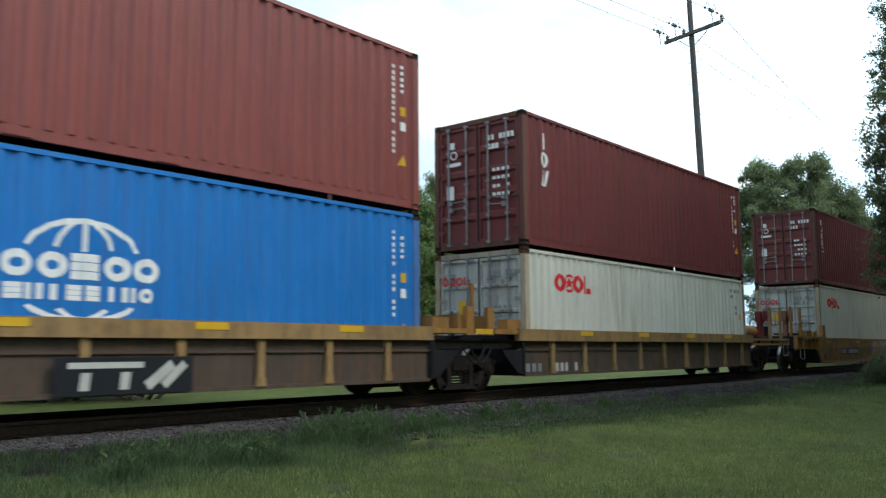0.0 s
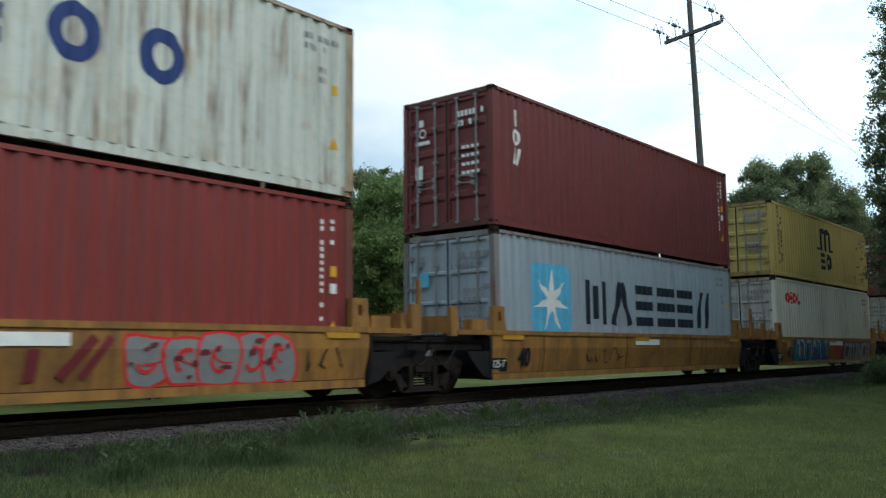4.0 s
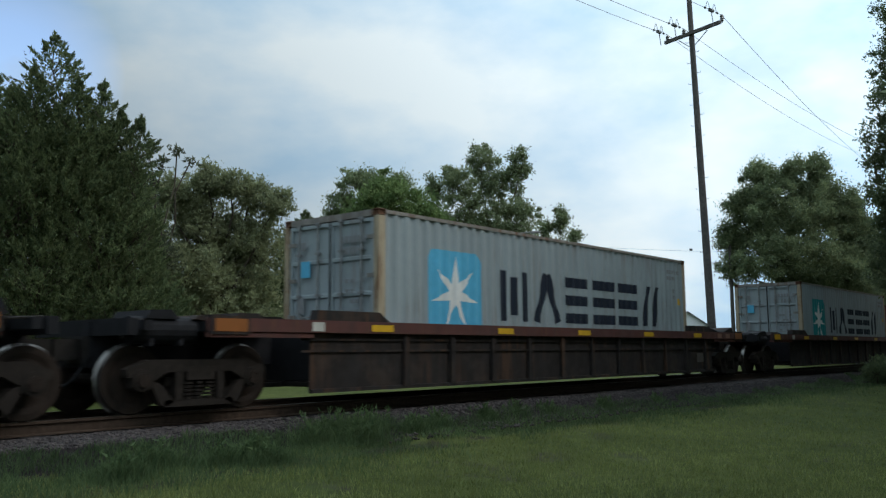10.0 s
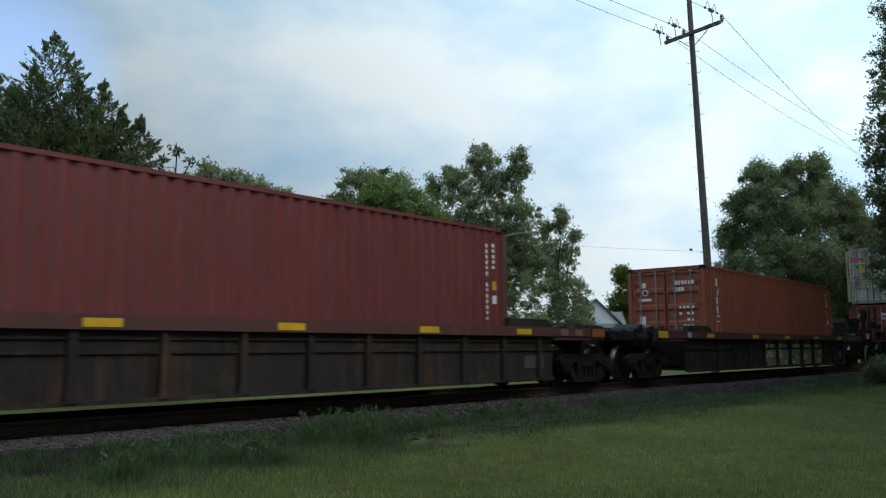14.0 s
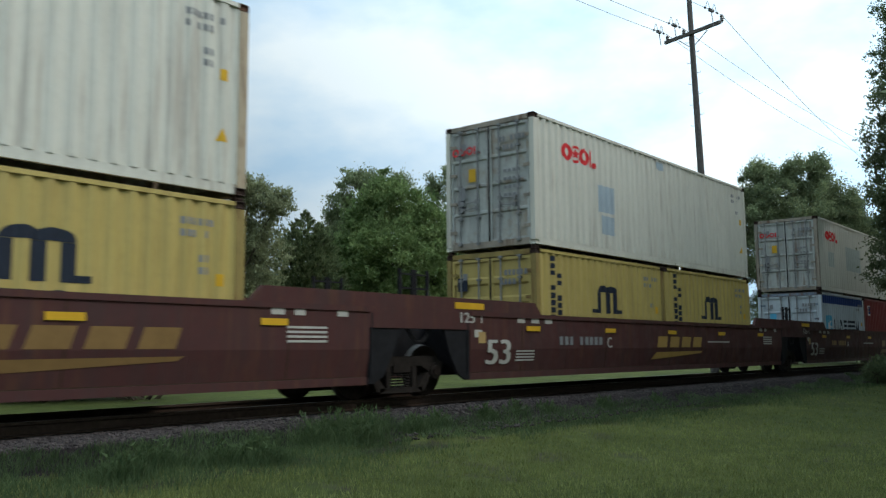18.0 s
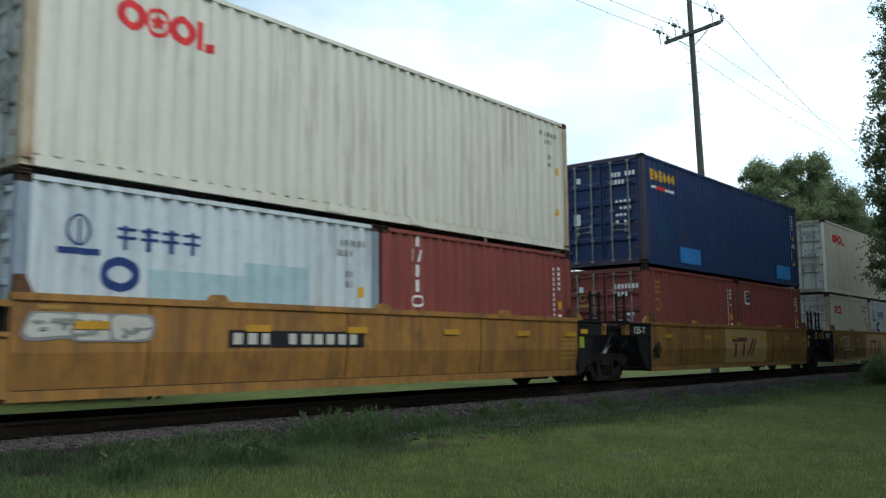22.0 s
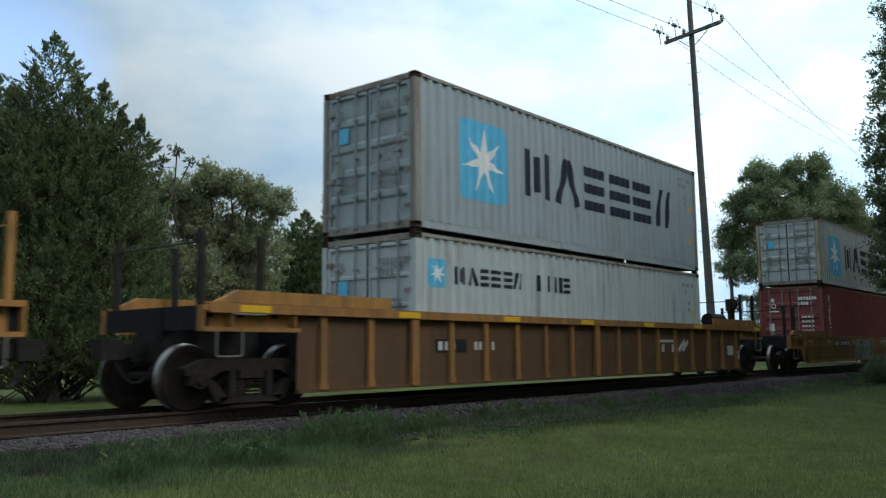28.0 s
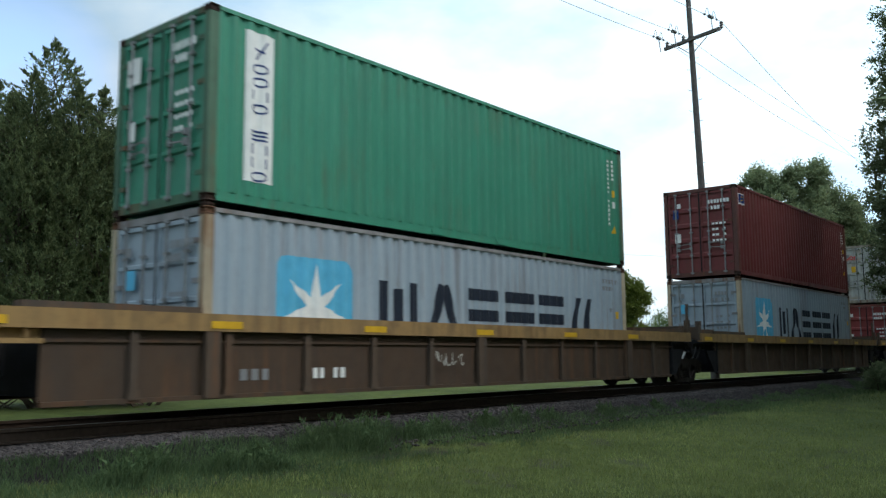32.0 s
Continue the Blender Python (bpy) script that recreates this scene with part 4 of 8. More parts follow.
HALF = 1.34               # half width of a car
WHEEL_R = 0.457
AXLES = (-0.89, 0.89)


def wheelset_mesh():
    if "wheelset" in CACHE:
        return CACHE["wheelset"]
    bm = bmesh.new()
    tube(bm, (0, -1.05, 0), (0, 1.05, 0), 0.08, 10)
    n = 28
    for s in (-1, 1):
        prof = [(0.10, 0.80, 0), (0.30, 0.795, 0), (0.37, 0.815, 0), (WHEEL_R - 0.012, 0.815, 0), (WHEEL_R, 0.80, 0), (WHEEL_R + 0.004, 0.72, 1),
                (WHEEL_R + 0.03, 0.70, 1), (WHEEL_R + 0.03, 0.685, 0), (0.37, 0.685, 0), (0.30, 0.72, 0), (0.10, 0.70, 0)]
        rows = [[bm.verts.new((r * math.cos(2 * math.pi * i / n), s * y, r * math.sin(2 * math.pi * i / n))) for i in range(n)] for r, y, _ in prof]
        for j in range(len(prof) - 1):
            for i in range(n):
                f = bm.faces.new((rows[j][i], rows[j][(i + 1) % n], rows[j + 1][(i + 1) % n], rows[j + 1][i]))
                f.material_index = 1 if j in (4, 5) else 0
        # bearing end cap with three bolts, which shows the turning
        tube(bm, (0, s * 1.0, 0), (0, s * 1.13, 0), 0.095, 12)
        for i in range(3):
            a = 2 * math.pi * i / 3
            tube(bm, (0.055 * math.cos(a), s * 1.12, 0.055 * math.sin(a)), (0.055 * math.cos(a), s * 1.145, 0.055 * math.sin(a)), 0.016, 6)
    me = mesh_of("wheelset", bm)
    me.materials.append(None)
    me.materials.append(TREAD)
    CACHE["wheelset"] = me
    return me


def truck_mesh():
    def make(bm):
        for s in (-1, 1):
            ya, yb = sorted((s * 0.91, s * 1.07))
            # top bar, tension bar, columns and pedestals of the cast side frame
            prism(bm, [(-1.10, 0.50), (-0.72, 0.44), (-0.52, 0.55), (0.52, 0.55), (0.72, 0.44), (1.10, 0.50), (1.12, 0.60), (0.80, 0.72), (-0.80, 0.72), (-1.12, 0.60)], ya, yb)
            prism(bm, [(-0.80, 0.46), (-0.62, 0.40), (-0.40, 0.16), (-0.52, 0.10), (-0.62, 0.13)], ya, yb)
            prism(bm, [(0.80, 0.46), (0.62, 0.13), (0.52, 0.10), (0.40, 0.16), (0.62, 0.40)], ya, yb)
            box(bm, -0.55, 0.55, ya, yb, 0.09, 0.18)
            for x in (-0.33, 0.33):
                box(bm, x - 0.055, x + 0.055, ya, yb, 0.17, 0.56)
            for x in AXLES:
                box(bm, x - 0.15, x + 0.15, ya + 0.01, yb - 0.01, 0.36, 0.60)
            # spring nest
            for x in (-0.17, 0.0, 0.17):
                for k in range(5):
                    tube(bm, (x, s * 1.0, 0.185 + k * 0.05), (x, s * 1.0, 0.215 + k * 0.05), 0.072, 10)
        box(bm, -0.22, 0.22, -1.08, 1.08, 0.44, 0.62)
        tube(bm, (0, 0, 0.60), (0, 0, 0.72), 0.2, 14)
        for s in (-1, 1):
            for x in AXLES:
                # bearing adapter and its rounded housing
                tube(bm, (x, s * 0.90, WHEEL_R), (x, s * 1.10, WHEEL_R), 0.15, 14)
            box(bm, s * 0.42 - 0.05, s * 0.42 + 0.05, -0.95, 0.95, 0.36, 0.48)
    return cached("truck", make)


WHEELSETS = ([], [])


def truck(parent, x):
    t = put("truck", truck_mesh(), TRUCK, parent, "cast steel bogie with coil springs", (x, 0, 0))
    for i, ax in enumerate(AXLES):
        WHEELSETS[i].append(put("wheelset", wheelset_mesh(), WHEEL, t, at=(ax, 0, WHEEL_R)))
    return t


def lug_mesh():
    """Upright container guide with a slot, in the plane of the car's side."""
    def make(bm):
        box(bm, -0.18, -0.045, 0, 0.12, 0, 0.48)
        box(bm, 0.045, 0.18, 0, 0.12, 0, 0.48)
        box(bm, -0.045, 0.045, 0, 0.12, 0, 0.20)
        box(bm, -0.045, 0.045, 0, 0.12, 0.37, 0.48)
        prism(bm, [(0.18, 0.0), (0.26, 0.0), (0.18, 0.30)], 0.01, 0.10)
    return cached("container_guide", make)


def reel_mesh():
    def make(bm):
        torus(bm, (0, 0, 0), (0, 1, 0), 0.24, 0.022, 22, 6)
        for i in range(6):
            a = math.pi * i / 3
            tube(bm, (0, 0, 0), (0.24 * math.cos(a), 0, 0.24 * math.sin(a)), 0.012, 5)
        tube(bm, (0, -0.05, 0), (0, 0.12, 0), 0.06, 10)
        tube(bm, (0, 0.0, 0), (0, 0.03, 0), 0.17, 16)
        box(bm, -0.16, 0.16, 0.10, 0.28, -0.2, 0.18)
    return cached("hand_brake_wheel", make)


def coupler(car, x, s):
    bm = bmesh.new()
    box(bm, *sorted((x, x + s * 0.55)), -0.11, 0.11, 0.76, 0.94)
    box(bm, *sorted((x + s * 0.45, x + s * 0.80)), -0.17, 0.13, 0.72, 1.0)
    box(bm, *sorted((x - s * 0.05, x + s * 0.06)), -0.32, 0.32, 0.68, 1.04)
    part("coupler", bm, STEEL, car, "knuckle coupler of dark cast steel")
    bm = bmesh.new()
    pipe(bm, [(x + s * 0.62 * k / 7, -0.35 + 0.25 * k / 7, 0.8 - 0.42 * math.sin(math.pi * k / 7)) for k in range(8)], 0.025)
    part("air_hose", bm, RUBBER, car)


def end_unit(car, sp, x_body, xe, s, gear):
    """Platform over a full truck at a car's free end: x_body the well's end, xe the platform's end, s the way outwards."""
    z0, z1 = sp["plat"]
    c, cs = sp["side"], sp.get("sill", sp["side"])
    a, b = sorted((x_body, xe))
    if "sills" in sp:
        a, b = sorted((x_body, sp["sills"][0 if s < 0 else 1]))
    for y in (-1, 1):
        bm = bmesh.new()
        o = [(0, z0), (0.14, z0), (0.14, z1), (0, z1), (0, z1 - 0.075), (0.11, z1 - 0.075), (0.11, z0 + 0.06), (0, z0 + 0.06)]
        va, vb = ([bm.verts.new((x, y * (HALF - d), zz)) for d, zz in o] for x in (a, b))
        bm.faces.new(va)
        bm.faces.new(vb[::-1])
        for i in range(8):
            bm.faces.new((va[i], vb[i], vb[(i + 1) % 8], va[(i + 1) % 8]))
        part("platform_sill", bm, cs, car)
    a, b = sorted((x_body, xe))
    bm = bmesh.new()
    box(bm, *sorted((xe - s * 0.02, xe - s * 0.16)), -HALF + 0.1, HALF - 0.1, z0 + 0.02, z1 - 0.005)
    box(bm, a, b, -0.33, 0.33, 0.62, z1 - 0.03)
    for k in (0.25, 0.6, 0.9):
        x = x_body + (xe - x_body) * k
        box(bm, x - 0.06, x + 0.06, -HALF + 0.1, HALF - 0.1, z1 - 0.16, z1 - 0.02)
    part("end_platform", bm, sp["end"], car)
    bm = bmesh.new()
    box(bm, *sorted((x_body + s * 0.1, xe - s * 0.2)), -0.62, 0.62, z1 - 0.03, z1 + 0.015)
    part("walkway", bm, STEEL, car, "dark steel grating walkway")
    # step irons at the corner, stiffeners in the sill, and the bracket down to the well
    for y in () if "sills" in sp else (-1, 1):
        yy = y * (HALF + 0.01)
        xa, xb = xe - s * 0.22, xe - s * 0.66
        bm = bmesh.new()
        pipe(bm, [(xa, yy, z0), (xa, yy, z0 - 0.16), (xa, yy, z0 - 0.32), (xa - s * 0.03, yy, z0 - 0.345), ((xa + xb) / 2, yy, z0 - 0.35), (xb + s * 0.03, yy, z0 - 0.345), (xb, yy, z0 - 0.32), (xb, yy, z0)], 0.014)
        part("step_iron", bm, STEP, car, "pale worn step iron")
        bm = bmesh.new()
        pipe(bm, [(xe - s * 0.45, yy + y * 0.03, z1 - 0.10), (xe - s * 0.50, yy + y * 0.05, z1 - 0.12), (xe - s * 1.00, yy + y * 0.05, z1 - 0.12), (xe - s * 1.05, yy + y * 0.03, z1 - 0.10)], 0.012)
        part("grab_iron", bm, STEP, car)
        for k in (0.0, 0.27, 0.93):
            x = xe + (x_body - xe) * k
            bm = bmesh.new()
            slab(bm, x, x - s * 0.035, y * (HALF - 0.004), y * (HALF - 0.12), z0 + 0.055, z1 - 0.07)
            part("stiffener", bm, cs, car)
        if sp["style"] == "smooth":
            bm = bmesh.new()
            w = y * (HALF - 0.02)
            prism(bm, outline(s, [(x_body, sp["zb"] + 0.03), (x_body, z0 - 0.004), (x_body + s * 0.62, z0 - 0.004), (x_body + s * 0.48, z0 - 0.07), (x_body + s * 0.07, sp["zb"] + 0.03)]), *sorted((w, w - y * 0.06)))
            part("end_bracket", bm, cs, car)
    for y in () if sp.get("bare") or (s > 0 and sp.get("bare_rear")) else (-1.1, 1.1):
        for xx in (xe - s * 0.12, xe - s * 1.15):
            bm = bmesh.new()
            box(bm, xx - 0.042, xx + 0.042, y - 0.04, y + 0.04, z1, z1 + 1.05)
            part("rail_post", bm, sp.get("posts", cs), car)
        bm = bmesh.new()
        tube(bm, (xe - s * 0.12, y, z1 + 0.9), (xe - s * 0.12, -y * 0.2, z1 + 0.9), 0.014, 6)
        part("hand_rail", bm, sp.get("posts", cs), car)
    coupler(car, xe, s)
    if sp.get("stand") and s > 0:
        bm = bmesh.new()
        box(bm, xe - 0.50, xe - 0.20, -1.15, -0.80, z1, z1 + 0.62)
        box(bm, xe - 0.58, xe - 0.12, -1.20, -0.75, z1 + 0.62, z1 + 0.80)
        part("brake_stand", bm, sp["end"], car, "dark hand brake housing")
    if gear:
        bm = bmesh.new()
        box(bm, *sorted((xe - s * 0.75, xe - s * 0.95)), -0.75, -0.6, z1, z1 + 0.9)
        box(bm, *sorted((xe - s * 0.6, xe - s * 1.1)), -0.78, -0.58, z1, z1 + 0.05)
        part("brake_stand", bm, gear[0], car)
        put("hand_brake_wheel", reel_mesh(), gear[0], car, at=(xe - s * 0.86, -0.85, z1 + 0.75))
        bm = bmesh.new()
        xa, xb, zt = xe - s * 0.30, xe - s * 0.68, z1 + 0.95
        pipe(bm, [(xa, -1.0, z1 + 0.42), (xa, -1.0, zt), (xa - s * 0.03, -1.0, zt + 0.03), (xb + s * 0.03, -1.0, zt + 0.03), (xb, -1.0, zt), (xb, -1.0, z1 + 0.42), (xa, -1.0, z1 + 0.41)], 0.013)
        part("guard_rail", bm, STEP, car)
        if gear[2]:
            bm = bmesh.new()
            tube(bm, (xe - s * 1.9, -0.75, z1 + 0.22), (xe - s * 2.9, -0.75, z1 + 0.22), 0.2, 14)
            part("air_reservoir", bm, gear[1], car, "cylindrical air tank on saddles")
        else:
            for k, w, h in ((1.35, 0.62, 0.20), (2.15, 0.40, 0.16)):
                bm = bmesh.new()
                slab(bm, xe - s * k, xe - s * (k + w), -HALF + 0.10, -HALF + 0.42, z1 + 0.01, z1 + h)
                part("step_box", bm, gear[1], car)
            bm = bmesh.new()
            slab(bm, xe - s * 0.9, x_body + s * 0.1, -0.95, -0.2, z1 + 0.06, z1 + 0.12)
            part("deck_plate", bm, STEEL, car)
        bm = bmesh.new()
        box(bm, xe - s * 1.6 - 0.2, xe - s * 1.6 + 0.2, 0.3, 0.8, z1, z1 + 0.4)
        part("brake_valve", bm, STEEL, car)
        bm = bmesh.new()
        tube(bm, (xe - s * 3.0, -0.9, z1 + 0.06), (xe - s * 0.3, -0.9, z1 + 0.06), 0.02, 6)
        part("brake_pipe", bm, STEEL, car)


def slab(bm, xa, xb, ya, yb, za, zb):
    box(bm, *sorted((xa, xb)), *sorted((ya, yb)), za, zb)


def outline(s, pts):
    return pts if s < 0 else pts[::-1]


def art_end(car, sp, x_body, s, reach):
    """The short end of an articulated unit, hung on the shared truck: brackets, beams, cover plates and small gear."""
    z0, z1 = sp["art"]
    e, cover, body = sp["end"], sp.get("cover", sp["side"]), sp["side"]
    out = lambda d: x_body + s * d
    for y in (-1, 1):
        w = y * (HALF - 0.02)
        bm = bmesh.new()
        if sp.get("arch"):
            o = [(out(0), sp["zb"]), (out(0), z1), (out(1.05), z1), (out(1.05), z1 - 0.27), (out(0.74), z1 - 0.30), (out(0.60), 0.80), (out(0.36), 0.40), (out(0.12), sp["zb"])]
        else:
            o = [(out(0), sp["zb"] + 0.02), (out(0), z1 - 0.30), (out(0.78), z1 - 0.30), (out(0.70), z1 - 0.40), (out(0.28), sp["zb"] + 0.08)]
        prism(bm, outline(s, o), *sorted((w, w - y * 0.07)))
        part("end_bracket", bm, e, car, "dark steel bracket beside the bogie")
        # stiffeners and bolts on the bracket
        bm = bmesh.new()
        slab(bm, out(0.03), out(0.09), w + y * 0.02, w, sp["zb"] + 0.10, z1 - 0.06)
        if sp.get("arch"):
            slab(bm, out(0.1), out(1.0), w + y * 0.018, w, z1 - 0.29, z1 - 0.25)
        part("stiffener", bm, e, car)
        # the long beam under the cover, set back
        bm = bmesh.new()
        slab(bm, out(-0.05), out(reach * 0.92), y * (HALF - 0.16), y * (HALF - 0.30), z1 - 0.27, z1 - 0.11)
        slab(bm, out(-0.05), out(reach * 0.92), y * (HALF - 0.13), y * (HALF - 0.30), z1 - 0.13, z1 - 0.10)
        part("side_beam", bm, STEEL if not sp.get("arch") else e, car)
        # cover plate and the box on it
        bm = bmesh.new()
        slab(bm, out(0), out(1.06 if not sp.get("arch") else reach * 0.75), y * HALF, y * (HALF - 0.38), z1 + 0.01, z1 + 0.10 if not sp.get("arch") else z1 + 0.05)
        part("cover_plate", bm, cover, car)
        bm = bmesh.new()
        if sp.get("arch"):
            prism(bm, outline(s, [(out(0.06), z1 + 0.05), (out(0.06), z1 + 0.22), (out(0.14), z1 + 0.22), (out(0.32), z1 + 0.05)]), *sorted((y * (HALF - 0.03), y * (HALF - 0.10))))
        else:
            slab(bm, out(0.10), out(0.56), y * (HALF - 0.05), y * (HALF - 0.30), z1 + 0.10, z1 + 0.30)
        part("step_box", bm, body, car)
        bm = bmesh.new()
        if sp.get("arch"):
            for xa in (1.12,):
                slab(bm, out(xa), out(xa + 0.06), w, w - y * 0.12, z1 - 0.26, z1)
                slab(bm, out(xa + 0.15), out(xa + 0.21), w, w - y * 0.12, z1 - 0.26, z1)
                slab(bm, out(xa), out(xa + 0.21), w, w - y * 0.12, z1 - 0.07, z1)
                slab(bm, out(xa), out(xa + 0.21), w, w - y * 0.12, z1 - 0.26, z1 - 0.20)
            part("pull_lug", bm, body, car, "yellow lug with a slot")
        else:
            slab(bm, out(1.06), out(1.24), w, w - y * 0.10, z1 - 0.02, z1 + 0.52)
            part("end_post", bm, body, car)
    bm = bmesh.new()
    slab(bm, out(0), out(reach - 0.1), -0.35, 0.35, 0.70, z1 - 0.02)
    part("centre_beam", bm, e, car)
    bm = bmesh.new()
    slab(bm, out(0.02), out(0.12), -HALF + 0.1, HALF - 0.1, 0.55, z1 + 0.02)
    part("end_wall", bm, e, car)
    bm = bmesh.new()
    slab(bm, out(0.9), out(1.12), -HALF + 0.12, HALF - 0.12, z1 + 0.05, z1 + 0.36 if not sp.get("arch") else z1 + 0.10)
    part("cross_beam", bm, cover, car)
    # air pipe with a droop and a rod along the side
    bm = bmesh.new()
    pipe(bm, [(out(1.0 + 0.75 * i / 8), -(HALF - 0.10), z1 - 0.20 - 0.34 * math.sin(math.pi * i / 8)) for i in range(9)], 0.018)
    part("air_hose", bm, RUBBER, car)
    if sp.get("arch"):
        for y in (-1.12, 1.12):
            for d in (0.95, 1.35):
                bm = bmesh.new()
                slab(bm, out(d), out(d + 0.05), y - 0.025, y + 0.025, z1, z1 + 0.75)
                if d < 1:
                    for k in range(3):
                        slab(bm, out(0.95), out(1.40), y - 0.015, y + 0.015, z1 + 0.15 + k * 0.25, z1 + 0.18 + k * 0.25)
                part("end_post", bm, e, car)
    elif s > 0:
        for y in (-1.15, 1.15):
            bm = bmesh.new()
            slab(bm, out(1.40), out(1.47), y - 0.03, y + 0.03, z1, z1 + 0.98)
            part("end_post", bm, cover, car)


def wall_half(sp, z):
    """Half width of a smooth wall at a height: upright above the kink, drawn in below it."""
    k = sp.get("kink", 0)
    return HALF if z >= k else HALF - 0.085 * (k - z) / (k - sp["zb"])


def marks_on_side(car, sheet, ink, label="", sp=None, layer=0, y=None):
    for one in sheet.split():
        ob = mark_on_side(car, one, ink, label, sp, layer, y)
        if sheet.small:
            tagged(ob, kind="stuff")
    return ob


def mark_on_side(car, sheet, ink, label, sp, layer, y):
    bm = sheet.bmesh()
    if sp and sp.get("kink"):
        bmesh.ops.bisect_plane(bm, geom=list(bm.verts) + list(bm.edges) + list(bm.faces), plane_co=(0, 0, sp["kink"]), plane_no=(0, 0, 1))
    for v in bm.verts:
        v.co.y += -((wall_half(sp, v.co.z) if sp else HALF) + 0.005 + 0.004 * layer) if y is None else y
    me = bpy.data.meshes.new("marking")
    bm.to_mesh(me)
    bm.free()
    return put("marking", me, INK[ink], car, label)


def lettering(car, words, x, z, size, ink, label, sp=None, y=None, lean=0.0, wide=1.0, bold=0.02):
    cu = bpy.data.curves.new("lettering", "FONT")
    cu.body, cu.size, cu.shear = words, size, lean
    tmp = bpy.data.objects.new("lettering", cu)
    flat = bpy.data.meshes.new_from_object(tmp)
    bpy.data.objects.remove(tmp)
    yy = -(HALF + 0.007) if y is None else y
    bm = bmesh.new()
    # three strokes side by side make the letters bold
    for k in (-1, 0, 1):
        vs = [bm.verts.new((x + v.co.x * wide + k * bold * size, -0.001 * k, z + v.co.y)) for v in flat.vertices]
        for f in flat.polygons:
            bm.faces.new([vs[i] for i in f.vertices])
    if sp and sp.get("kink"):
        bmesh.ops.bisect_plane(bm, geom=list(bm.verts) + list(bm.edges) + list(bm.faces), plane_co=(0, 0, sp["kink"]), plane_no=(0, 0, 1))
    for v in bm.verts:
        v.co.y += -(wall_half(sp, v.co.z) + 0.018) if sp and y is None else yy
    me = bpy.data.meshes.new("lettering")
    bm.to_mesh(me)
    bm.free()
    return put("lettering", me, INK[ink], car, label)


